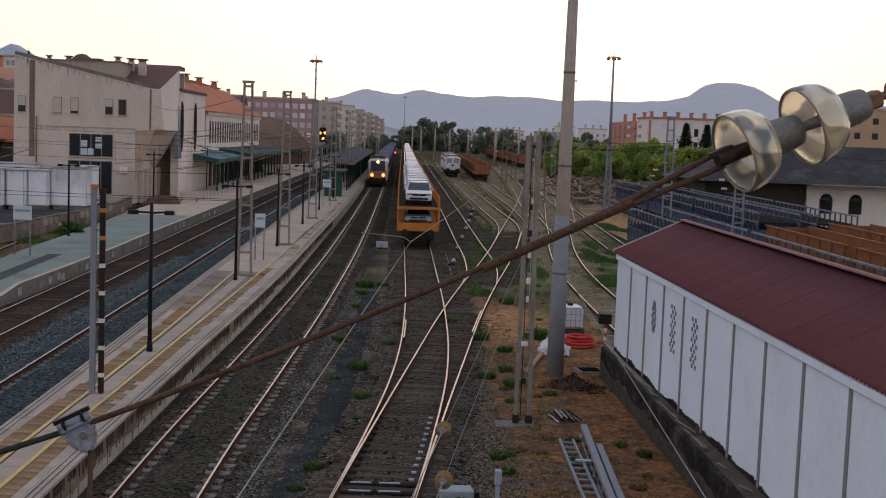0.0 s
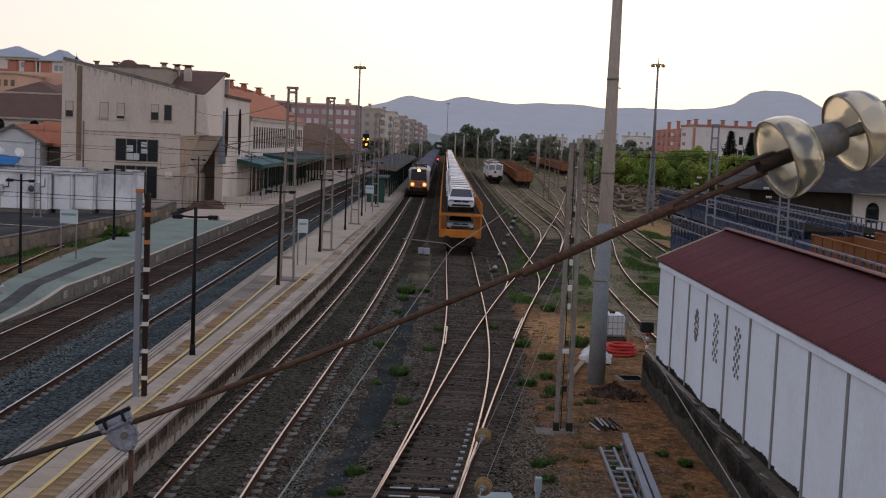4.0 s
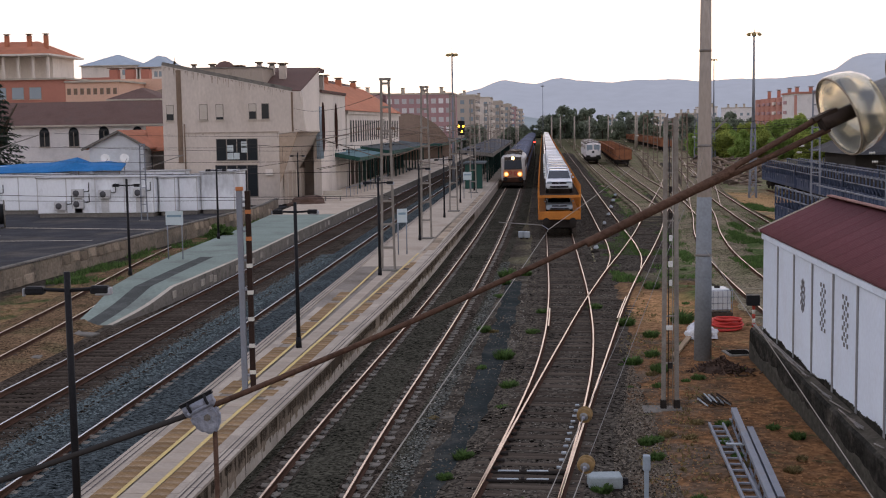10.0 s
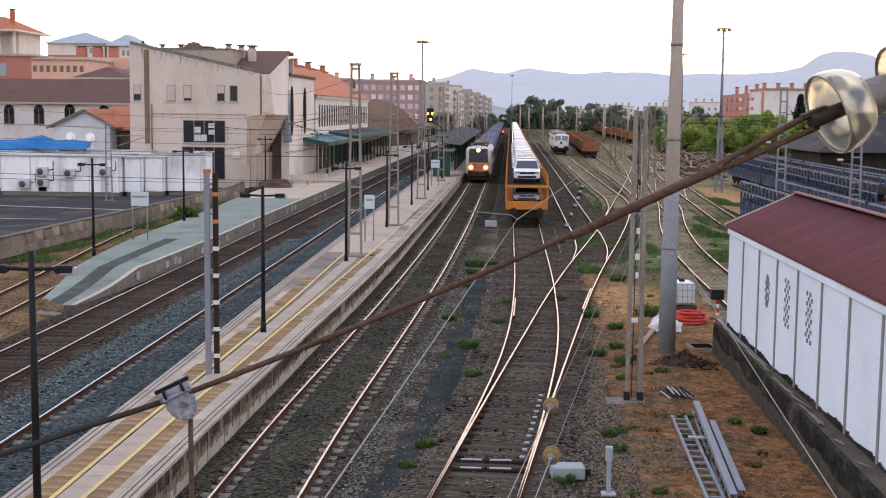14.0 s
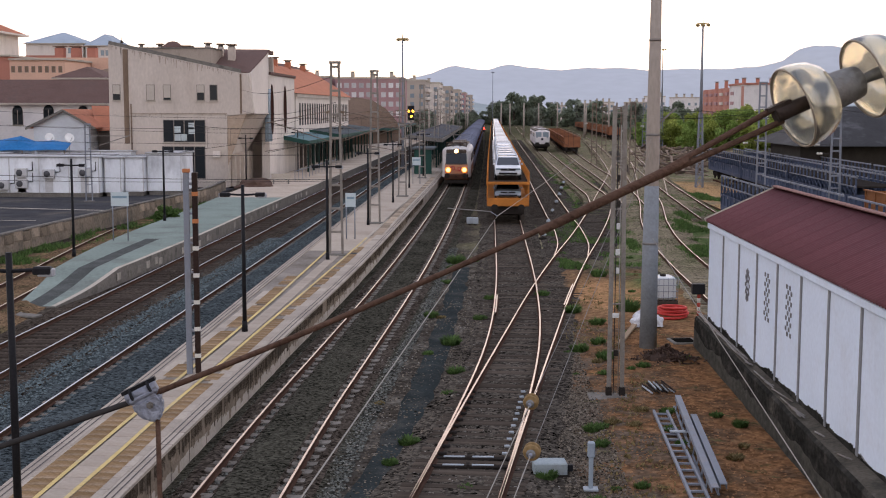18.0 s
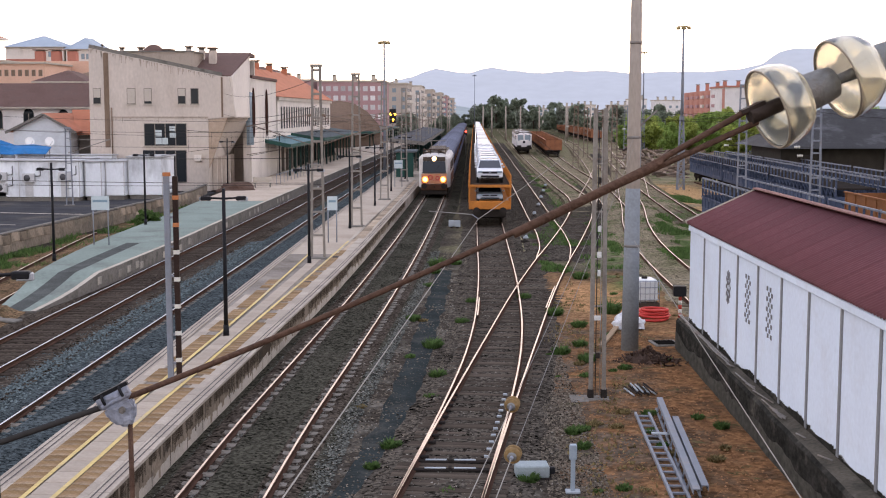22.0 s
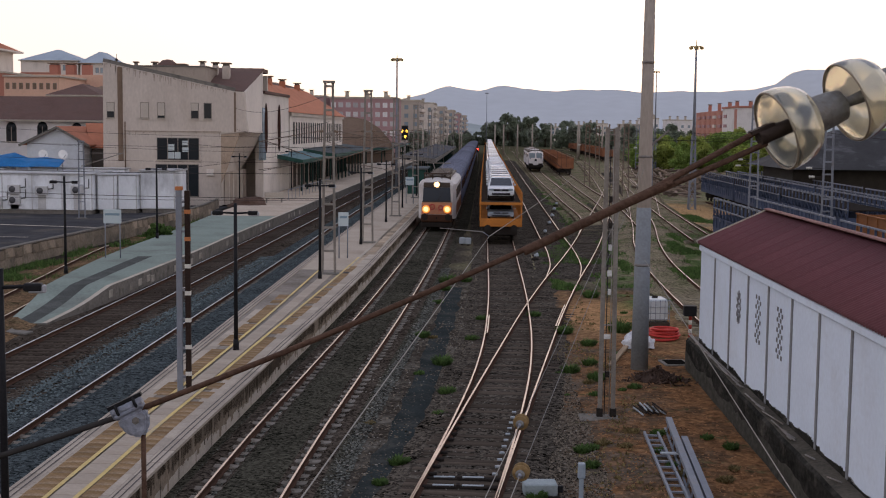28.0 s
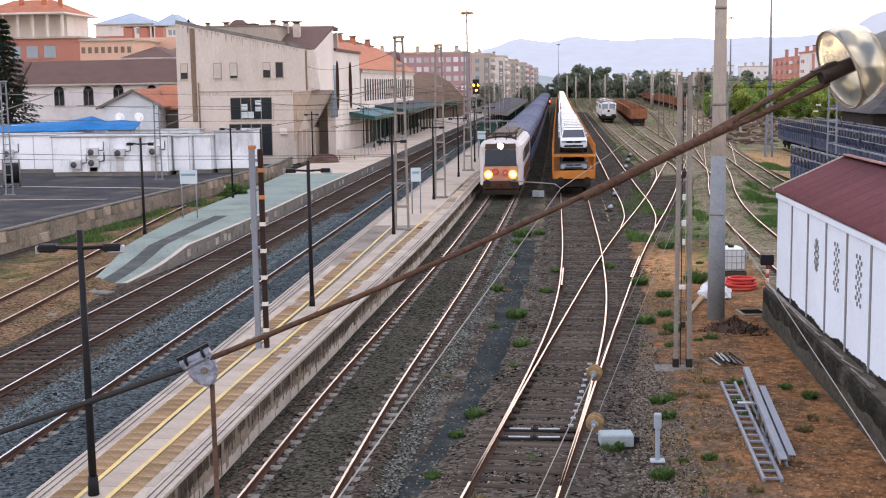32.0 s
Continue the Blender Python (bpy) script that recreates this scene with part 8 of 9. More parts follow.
wagon = carrier_wagon()
wagon.matrix_basis = on_line(LINE_A, 84.0, 26)
far_wagon = carrier_wagon(True)
far_wagon.matrix_basis = on_line(LINE_A, 84.0 + 26 * 5, 26)
for k in (1, 2, 3, 4, 6, 7, 8, 9, 10, 11, 12, 13):
    copy_thing(wagon if k < 5 else far_wagon, on_line(LINE_A, 84.0 + 26 * k, 26))
white_car = car(M_CARPAINT, "new white compact car on the car carrier")
silver_car = car(M_CARPAINT_S, "new silver compact car on the lower carrier deck")
far_car = far_car_thing()
for k in range(70):
    y = 86.6 + 4.72 * k
    m = pose(line_at(LINE_A, y), y, 2.805)
    if k == 0:
        white_car.matrix_basis = m
    elif k == 14:
        far_car.matrix_basis = m
    else:
        copy_thing(white_car if k < 14 else far_car, m)
for k in range(10):
    y = 86.2 + 4.8 * k
    m = None
    if k == 0:
        silver_car.matrix_basis = pose(line_at(LINE_A, y), y, 1.06 + 0.445)
        silver_car.scale = (1, 1, 0.7)
    else:
        copy_thing(silver_car if k % 3 else white_car, pose(line_at(LINE_A, y), y, 1.505))

# ---- parked stock in the yard ----
M_RUSTBROWN = mat("wagon_rust_brown", (0.25, 0.105, 0.055), rough=0.8, var=0.25, scale=0.8, fine=9, stain=(0.14, 0.06, 0.035), stain_amt=0.6, rand=0.15)
M_WAG_BLUE = mat("wagon_blue", (0.065, 0.085, 0.135), spec=0.1, rough=0.8, var=0.25, scale=0.6, fine=8, stain=(0.09, 0.085, 0.1), stain_amt=0.6, rand=0.1)

M_WAG_RAIL = mat("worn_rail_paint", (0.21, 0.225, 0.255), rough=0.8, var=0.4, scale=3, fine=12, stain=(0.07, 0.06, 0.06), stain_amt=0.8, stain_scale=2)


def shunter():
    root = thing("shunting_locomotive", label="parked white diesel locomotive with dark windows", category="train")
    part("body", loft(B(), [ring(0.0, 1.25, 1.2, 3.5, 0.5), ring(0.5, 1.4, 1.2, 4.05, 0.45), ring(13.5, 1.4, 1.2, 4.05, 0.45), ring(14, 1.25, 1.2, 3.5, 0.5)]), M_RENDER_GREY, root, "dirty white body")
    part("roof", loft(B(), [ring(0.3, 1.43, 3.55, 4.02, 0.42), ring(13.7, 1.43, 3.55, 4.12, 0.47)]), M_T_GREY, root, "sooty dark roof")
    for x in (-0.64, 0.64):
        # pale base colour stands in for the sky mirrored in the glass
        part("windscreen", box(B(), x - 0.54, -0.03, 2.5, x + 0.54, 0.4, 3.4, 0.05), M_GLASS_PALE, root, "pale windscreen, the sky's reflection put into its colour")
    part("nose_door", box(B(), -0.36, -0.07, 1.3, 0.36, 0.02, 2.42, 0.03), M_RENDER_GREY, root)
    part("nose_window", box(B(), -0.2, -0.085, 1.9, 0.2, -0.06, 2.3, 0.03), M_GLASS, root)
    for s in (-1, 1):
        part("lower_skirt", box(B(), s * 0.5, -0.05, 1.2, s * 1.3, 0.03, 1.5, 0.02), M_UNDER, root)
        for k in range(5):
            part("side_window", box(B(), s * 1.395, 1.0 + 2.5 * k, 2.5, s * 1.415, 2.1 + 2.5 * k, 3.2, 0.01), M_GLASS, root)
    part("buffer_beam", box(B(), -1.4, -0.2, 0.75, 1.4, 0.4, 1.2, 0.03), M_UNDER, root)
    for s in (-1, 1):
        part("buffer", rod(B(), (s * 0.88, 0, 1.0), (s * 0.88, -0.6, 1.0), 0.2, 0.22, 12), M_UNDER, root)
        part("handrail", rod(B(), (s * 1.3, -0.1, 1.2), (s * 1.3, -0.1, 2.4), 0.03, None, 6), M_GALV, root)
        part("marker_light", rod(B(), (s * 0.95, -0.05, 2.4), (s * 0.95, 0.05, 2.4), 0.12, None, 10), M_GLASS_PALE, root)
    for y in (3, 11):
        wheelset(root, y, M_UNDER)
    part("underframe", box(B(), -1.2, 0.4, 0.7, 1.2, 13.6, 1.2), M_UNDER, root)
    return root


SHUNTER = shunter()
SHUNTER.matrix_basis = on_line(LINE_D, 230, 14)
copy_thing(SHUNTER, on_line(LINE_D, 247, 14))


def open_wagon(material, L=13.0, h=2.9, label="parked rust-brown open goods wagon", group="brown goods wagons"):
    root = thing("goods_wagon", label=label, category="wagon", group=group)
    for s in (-1, 1):
        part("side", box(B(), s * 1.34, 0, 1.1, s * 1.4, L, h, 0.01), material, root)
        for k in range(8):
            part("rib", box(B(), s * 1.4, 0.3 + k * (L - 0.7) / 7, 1.1, s * 1.47, 0.42 + k * (L - 0.7) / 7, h, 0.01), material, root)
        part("top_rail", box(B(), s * 1.32, -0.02, h - 0.08, s * 1.48, L + 0.02, h + 0.02, 0.01), material, root)
        part("buffer", rod(B(), (s * 0.88, 0, 1.0), (s * 0.88, -0.55, 1.0), 0.13, 0.2, 10), M_UNDER, root)
    for y in (0.0, L - 0.06):
        part("end", box(B(), -1.34, y, 1.1, 1.34, y + 0.06, h - 0.1, 0.01), material, root)
    part("floor", box(B(), -1.34, 0.06, 1.0, 1.34, L - 0.06, 1.15), M_UNDER, root)
    for y in (2.2, L - 2.2):
        wheelset(root, y, M_UNDER)
    return root


brown = open_wagon(M_RUSTBROWN)
brown.matrix_basis = on_line(LINE_E, 214, 13)
for k in range(1, 7):
    copy_thing(brown, on_line(LINE_E, 214 + 14.2 * k, 13))
for k in range(11):
    copy_thing(brown, on_line(LINE_G, 316 + 14.2 * k, 13))


def lattice_wagon(L=20.0, h=3.3):
    root = thing("lattice_wagon", label="parked blue car carrier wagon with lattice sides", category="wagon", group="blue lattice wagons")
    part("deck", box(B(), -1.4, 0, 0.95, 1.4, L - 0.5, 1.3, 0.03), M_WAG_BLUE, root)
    part("upper_deck", box(B(), -1.3, 0.2, h - 0.75, 1.3, L - 0.7, h - 0.62, 0.02), M_UNDER, root)
    post = bar1 = None
    for s in (-1, 1):
        part("top_rail", box(B(), s * 1.32, 0, h - 0.1, s * 1.42, L - 0.5, h, 0.01), M_WAG_RAIL, root, "worn grey top rail")
        part("side_sheet", box(B(), s * 1.34, 0, 1.3, s * 1.37, L - 0.5, 2.0), M_WAG_BLUE, root)
        for k in range(18):
            m = pose(s * 1.38, 0.15 + k * (L - 0.8) / 17, 0)
            if post is None:
                post = part("side_post", box(B(), -0.05, -0.05, 1.3, 0.05, 0.05, h - 0.1, 0.01), M_WAG_BLUE, root, m=m)
                bar1 = part("diagonal", bar(B(), (0, 0, 2.0), (0, 1.1, h - 0.7), 0.05), M_WAG_BLUE, root, m=m)
            else:
                again(post, m)
                if k < 17:
                    again(bar1, m)
    rnd = random.Random(5)
    for s in (-1, 1):
        bm = B()
        for k in range(18):
            y = 0.3 + k * (L - 1.2) / 17 + rnd.uniform(-0.1, 0.1)
            z = rnd.choice((h, h, h - 0.62, 2.0))
            box(bm, s * 1.43 - 0.03, y - rnd.uniform(0.04, 0.1), z - rnd.uniform(0.08, 0.3), s * 1.43 + 0.03, y + rnd.uniform(0.02, 0.06), z + 0.05)
        tagged(part("chock_fitting", bm, M_WAG_RAIL, root, "pale worn clips and straps"), kind="stuff")
        for z in (h - 0.68, 2.0):
            part("side_rail", box(B(), s * 1.4, 0, z - 0.04, s * 1.44, L - 0.5, z + 0.04), M_WAG_RAIL if z > 2.2 else M_WAG_BLUE, root)
    for y in (0.0, L - 0.56):
        part("end_frame", box(B(), -1.36, y, 1.3, 1.36, y + 0.06, 2.1, 0.01), M_WAG_BLUE, root)
    for y in (2.6, L - 3.0):
        wheelset(root, y, M_UNDER)
    return root


blue = lattice_wagon()
blue.matrix_basis = pose(17.1, 66.0, -0.12, 0, 0, 0.0)
copy_thing(blue, pose(17.1, 45.5, -0.12))
for k in range(3):
    copy_thing(blue, pose(25.6 + 0.25 * k, 83.5 + 20.4 * k, -0.12, 0, 0, -0.7))
    copy_thing(blue, pose(29.6 + 0.25 * k, 83.5 + 20.4 * k, -0.12, 0, 0, -0.7))
ob = open_wagon(mat("wagon_orange_brown", (0.235, 0.095, 0.04), rough=0.7, var=0.25, scale=0.8, stain=(0.2, 0.09, 0.04), stain_amt=0.5), 15.0, 2.6, "orange-brown open wagon behind the white shed", "orange wagons")
ob.matrix_basis = pose(25.6, 66.6, -0.12)
copy_thing(ob, pose(25.6, 50.6, -0.12))
copy_thing(brown, pose(29.6, 68.2, -0.12))
copy_thing(brown, pose(29.6, 54.0, -0.12))
# their storage tracks
for x in (17.1, 25.7, 29.7):
    bm = B()
    for s in (-0.87, 0.87):
        box(bm, x + s - 0.035, 30, -0.28, x + s + 0.035, 140, -0.13)
    tagged(part("storage_track", bm, M_RUST), "rusty rails of a storage siding", "track", kind="structure")
# heap of rusty scrap beyond the sand
rnd = random.Random(8)
bm = B()
for k in range(210):
    y = rnd.uniform(150, 250)
    x = 19 + (y - 150) * 0.11 + rnd.uniform(0, 15)
    m = pose(x, y, rnd.uniform(-0.25, 0.35), rnd.uniform(-12, 12), rnd.uniform(-25, 25), rnd.uniform(0, 180))
    box(bm, -rnd.uniform(0.5, 2.2), -0.15, -0.1, rnd.uniform(0.5, 2.2), 0.15, 0.12, 0, 0, m)
tagged(part("scrap_heap", bm, mat("scrap_rust", (0.17, 0.125, 0.095), var=0.4, island=0.6)), "rusty scrap rails and sleepers heaped in the yard", "scrap", kind="stuff")

# ---- turnout fittings, yard clutter ----
M_PALE_METAL = mat("pale_point_cover", (0.35, 0.39, 0.42), rough=0.6, var=0.12, scale=3, fine=20)
M_PVC = mat("pale_blue_post", (0.30, 0.36, 0.41), rough=0.5, var=0.1)


def point_machine():
    root = thing("point_machine", 1.3, 26.35, -0.2, 4, "blue-grey point machine beside the turnout", "point machine")
    bm = B()
    box(bm, -0.36, -0.24, 0.0, 0.36, 0.24, 0.27, 0.025)
    part("cover", bm, mat("machine_cover_grey", (0.30, 0.35, 0.36), var=0.2, scale=2, stain=(0.12, 0.1, 0.08), stain_amt=0.6), root)
    part("base_plate", box(B(), -0.55, -0.28, -0.06, 0.4, 0.28, 0.015), M_UNDER, root)
    part("crank", box(B(), 0.33, -0.1, 0.05, 0.5, 0.04, 0.2, 0.02), M_BLACK, root)
    for k in range(4):
        part("stencil", box(B(), -0.22 + 0.1 * k, -0.206, 0.14, -0.16 + 0.1 * k, -0.2, 0.22), M_BLACK, root)


point_machine()
root = thing("point_rodding", 0, 0, 0, 0, "steel rods and white bars that move the switch blades", "point rods")
for y in (27.15, 26.5):
    part("rod", box(B(), -1.3, y - 0.07, -0.15, 0.5, y + 0.07, -0.1, 0.01), M_UNDER, root, "dark greased rod")
    for x0, x1 in ((-1.02, -0.55), (-0.38, 0.1)):
        part("cover_bar", box(B(), x0, y - 0.035, -0.1, x1, y + 0.035, -0.075, 0.008), M_PALE_METAL, root, "pale cover bar")
    part("rod_end", box(B(), -0.5, y - 0.09, -0.12, -0.43, y + 0.09, -0.06), M_UNDER, root)
for k in range(11):
    y = 27.4 + 0.62 * k
    part("slide_chair", box(B(), -0.1, -0.04, -0.1, 0.02, 0.04, -0.05, 0.01), M_PALE_METAL, root, "pale slide chair", m=pose(line_at(LINE_A, y) + 0.70, y, 0))
    part("slide_chair", box(B(), -0.06, -0.05, -0.12, 0.16, 0.05, -0.06, 0.01), M_UNDER, root, m=pose(line_at(LINE_A, y) - 0.80, y, 0))
# check rails at the crossing
for line, off, y0, y1 in ((LINE_A, -0.79, 46.5, 50.5), (LINE_B, 0.79, 49, 53.5)):
    seg = [p for p in line if y0 - 1 <= p[1] <= y1 + 1]
    r = tagged(part("check_rail", sweep(B(), seg, off, RAIL_PROF, z=0.005, mats=RAIL_MATS), [M_RUST, M_RAIL]), "short check rail beside the crossing", "rail", kind="structure")

root = thing("cable_post", 2.09, 25.15, -0.2, 0, "short pale blue-grey cable post", "post")
part("shaft", box(B(), -0.045, -0.045, 0, 0.045, 0.045, 1.0, 0.01), M_PVC, root)
part("head", box(B(), -0.075, -0.07, 0.7, 0.075, 0.07, 1.02, 0.02), M_PVC, root)
part("foot", box(B(), -0.15, -0.12, 0, 0.15, 0.12, 0.05, 0.01), M_PALE_METAL, root)


def ladder(x, y, z, rz, L=7.9, w=0.34):
    root = thing("ladder", x, y, z, rz, "galvanised ladder lying on the sand", "ladder")
    for s in (-1, 1):
        part("side_rail", box(B(), s * w / 2 - 0.03, -L, 0.0, s * w / 2 + 0.03, 0, 0.09, 0.008), M_GALV, root)
    first = part("rung", box(B(), -w / 2, -0.03, 0.02, w / 2, 0.03, 0.06), M_GALV, root, m=pose(0, -0.25, 0))
    for k in range(1, 16):
        again(first, pose(0, -0.25 - k * 0.5, 0))
    part("bracket", box(B(), -0.02, -2.3, 0.09, w / 2 + 0.22, -2.15, 0.12), M_PALE_METAL, root)


ladder(4.38, 31.55, -0.13, -1.5)
CHANNELS = ((4.93, 32.3, 4.47, 24.25, 0.16), (5.05, 30.5, 4.72, 24.7, 0.1))
for x0, y0, x1, y1, z in CHANNELS:
    root = thing("steel_channel", label="long galvanised steel channel lying on the sand", category="steel beam", group="steel channels")
    bm = B()
    bar(bm, (x0, y0, z), (x1, y1, z), 0.15, 0.02)
    bar(bm, (x0 - 0.065, y0, z - 0.05), (x1 - 0.065, y1, z - 0.05), 0.02, 0.1)
    bar(bm, (x0 + 0.065, y0, z - 0.05), (x1 + 0.065, y1, z - 0.05), 0.02, 0.1)
    part("channel", bm, M_GALV, root)
    ax = Vector((x1 - x0, y1 - y0, 0))
    for j in range(9):
        p = Vector((x0, y0, z)) + ax * (0.06 + 0.105 * j)
        part("strut", bar(B(), (p.x - 0.06, p.y, z - 0.03), (p.x - 0.09, p.y, -0.16), 0.03), M_GALV, root)
    part("lower_chord", bar(B(), (x0 - 0.09, y0, -0.14), (x1 - 0.09, y1, -0.14), 0.05, 0.05), M_GALV, root)


def tote():
    root = thing("water_tote", 7.0, 50.4, -0.2, 6, "white plastic water tank in a wire cage", "tank")
    bm = B()
    box(bm, -0.44, -0.55, 0.2, 0.44, 0.55, 1.1, 0.08)
    part("tank", bm, mat("plastic_white", (0.55, 0.58, 0.59), rough=0.4, var=0.05, bump=0), root)
    part("lid", rod(B(), (0, 0, 1.1), (0, 0, 1.18), 0.12, None, 16), M_UNDER, root)
    part("pallet", box(B(), -0.5, -0.6, 0.02, 0.5, 0.6, 0.18, 0.02), M_SLEEPER_W, root)
    for z in (0.3, 0.55, 0.8, 1.05):
        for p in (((-0.48, -0.58), (0.48, -0.58)), ((-0.48, 0.58), (0.48, 0.58)), ((-0.48, -0.58), (-0.48, 0.58)), ((0.48, -0.58), (0.48, 0.58))):
            part("cage_bar", rod(B(), (*p[0], z), (*p[1], z), 0.012, None, 5), M_GALV, root)
    for k in range(6):
        x = -0.48 + 0.192 * k
        for a, b in ((x, -0.58), (x, 0.58), (-0.48, x * 1.2)):
            part("cage_bar", rod(B(), (a, b, 0.18), (a, b, 1.08), 0.012, None, 5), M_GALV, root)


tote()
root = thing("hose_coil", 6.85, 46.9, -0.16, 0, "coiled red corrugated hose on the sand", "hose")
rnd = random.Random(4)
M_HOSE = mat("red_hose", (0.50, 0.055, 0.045), rough=0.5, var=0.2, scale=4)
for k in range(7):
    r = (0.6, 0.5, 0.57, 0.45, 0.53, 0.4, 0.48)[k]
    prof = [(r + 0.05 * math.cos(a), 0.05 * math.sin(a)) for a in np.linspace(0, 2 * math.pi, 9)]
    part("loop", turned(B(), prof, (rnd.uniform(-0.08, 0.08), rnd.uniform(-0.08, 0.08), 0.06 + 0.05 * k), (rnd.uniform(-0.1, 0.1), rnd.uniform(-0.1, 0.1), 1), 36), M_HOSE, root)


def lump(bm, c, r, seed, sub=2, squash=0.7):
    rr = bmesh.ops.create_icosphere(bm, subdivisions=sub, radius=1.0)
    for v in rr["verts"]:
        n = 1 + 0.35 * noise.noise(v.co * 1.8 + Vector((seed, 0, 0)))
        v.co = Vector(c) + Vector((v.co.x * r[0] * n, v.co.y * r[1] * n, max(-0.2, v.co.z) * r[2] * n))
    return bm


for k, (x, y, s) in enumerate(((5.62, 45.2, 0.5), (5.35, 44.5, 0.38), (6.0, 44.7, 0.35))):
    root = thing("rubble_sack", x, y, -0.18, 30 * k, "white woven rubble sack beside the pole", "sack", "rubble sacks")
    bm = lump(B(), (0, 0, 0.3 * s), (0.75 * s, 0.75 * s, 0.9 * s), 3.0 * k, 3)
    part("sack", bm, mat("sack_white", (0.6, 0.61, 0.63), rough=0.7, var=0.25, scale=5, stain=(0.25, 0.27, 0.33), stain_amt=0.6, stain_scale=4), root)
rnd = random.Random(6)
bm = B()
for k in range(420):
    a, d = rnd.uniform(0, 6.283), abs(rnd.gauss(0, 0.36))
    x, y = math.cos(a) * d * 1.25, math.sin(a) * d
    z = max(0.02, 0.42 - d * 0.5) * rnd.uniform(0.2, 1.0)
    m = pose(x, y, z, rnd.uniform(-60, 60), rnd.uniform(-60, 60), rnd.uniform(0, 180))
    l = rnd.uniform(0.05, 0.2)
    box(bm, -l, -0.02, -0.015, l, 0.02, 0.015, 0, 0, m)
lump(bm, (0, 0, 0), (0.7, 0.55, 0.3), 9.0, 2)
root = thing("brush_pile", 5.5, 38.7, -0.18, 0, "dark pile of twigs and earth at the pole", "pile")
part("brushwood", bm, mat("dark_twigs", (0.085, 0.055, 0.042), var=0.4, island=0.4), root)
root = thing("covered_heap", -21.3, 113.2, 0.55, 8, "brown covered heap beside the station platform", "heap")
part("cover", lump(B(), (0, 0, 0.0), (1.7, 1.2, 0.75), 2.5, 3), mat("brown_cover", (0.11, 0.07, 0.055), rough=0.9, var=0.3), root)
root = thing("slat_bundle", 4.65, 34.1, -0.12, 12, "small stack of pale and dark slats", "stack")
for k in range(14):
    part("slat", box(B(), -0.018, -0.42, 0.0, 0.018, 0.42, 0.035, 0.004), M_PALE_METAL if k % 3 == 0 else M_SLEEPER_W if k % 3 == 1 else M_UNDER, root, m=pose(-0.3 + 0.05 * k, 0.05 * math.sin(k * 2.3), 0.02 + 0.04 * (k % 4), 2, 0, 6 * math.sin(k * 1.7)))
root = thing("marker_post", 7.62, 45.4, -0.2, 0, "red and white marker post with a black box", "marker")
for k in range(7):
    part("band", rod(B(), (0, 0, 0.16 * k), (0, 0, 0.16 * (k + 1)), 0.06, None, 10), M_STRIPE_W if k % 2 else mat("band_red", (0.4, 0.07, 0.05)), root)
part("box", box(B(), -0.26, -0.16, 1.12, 0.2, 0.16, 1.5, 0.02), M_BLACK, root)
root = thing("inspection_pit", 6.55, 41.9, -0.2, 8, "small dark open pit with a concrete rim", "pit")
part("rim", box(B(), -0.45, -0.5, -0.05, 0.45, 0.5, 0.05, 0.02), M_CONC_DARK, root)
# flat near-black plate that stands in for the pit's shaded depth
part("opening", box(B(), -0.34, -0.38, 0.05, 0.34, 0.38, 0.056), mat("pit_dark", (0.01, 0.009, 0.008), rough=1.0, spec=0.0), root)
root = thing("timber_plank", 4.75, 42.6, -0.1, -14, "old timber plank lying in the sand", "plank")
part("plank", box(B(), -0.09, -2.0, 0, 0.09, 2.0, 0.08, 0.01), mat("old_timber", (0.28, 0.2, 0.13), var=0.25, stretch=(4, 0.4, 4)), root)
for x, y in ((-1.35, 84.5), (-0.95, 84.3)):
    root = thing("ground_signal", x, y, -0.25, 0, "small grey ground signal box", "signal", "ground signals")
    part("box", box(B(), -0.2, -0.16, 0.12, 0.2, 0.16, 0.55, 0.04), M_PALE_METAL, root)
    part("foot", box(B(), -0.08, -0.08, 0, 0.08, 0.08, 0.12), M_UNDER, root)
rnd = random.Random(12)
for k in range(7):
    root = thing("point_lever", 3.2 + 0.12 * k * 6, 75 + 9 * k, -0.25, rnd.uniform(0, 90), "small pale point lever with a weight", "lever", "point levers")
    part("stand", box(B(), -0.2, -0.15, 0, 0.2, 0.15, 0.18, 0.03), M_UNDER, root)
    part("weight", lump(B(), (0.1, 0, 0.32), (0.17, 0.13, 0.17), k, 2, 1), M_PALE_METAL, root)
    part("arm", rod(B(), (-0.1, 0, 0.15), (0.3, 0, 0.45), 0.025, None, 6), M_UNDER, root)
bm = B()
hang(bm, (6.9, 41.3, 0.9), (6.92, 33.0, 0.86), 0.022, 0.02)
hang(bm, (6.94, 41.2, 0.9), (6.98, 33.6, 0.88), 0.022, 0.02)
for k in range(26):
    y = 40 - rnd.random() ** 1.5 * 16
    rod(bm, (6.88 - 0.002 * (41 - y), y, 0.86), (6.93 - 0.002 * (41 - y) + rnd.uniform(-0.05, 0.12), y - rnd.uniform(0.3, 1.4), 0.87), 0.018, None, 5)
tagged(part("dock_pipes", bm, M_STEEL_DULL), "old pipes lying along the loading dock edge", "pipe", kind="structure")

# ---- overhead wires ----
def wire(p0, p1, sag=0.0, r=0.011, material=M_WIRE, name="overhead_wire", label="thin dark overhead wire", n=14):
    return tagged(part(name, hang(B(), p0, p1, r, sag, n, 5), material), label, "wire", "overhead wires")


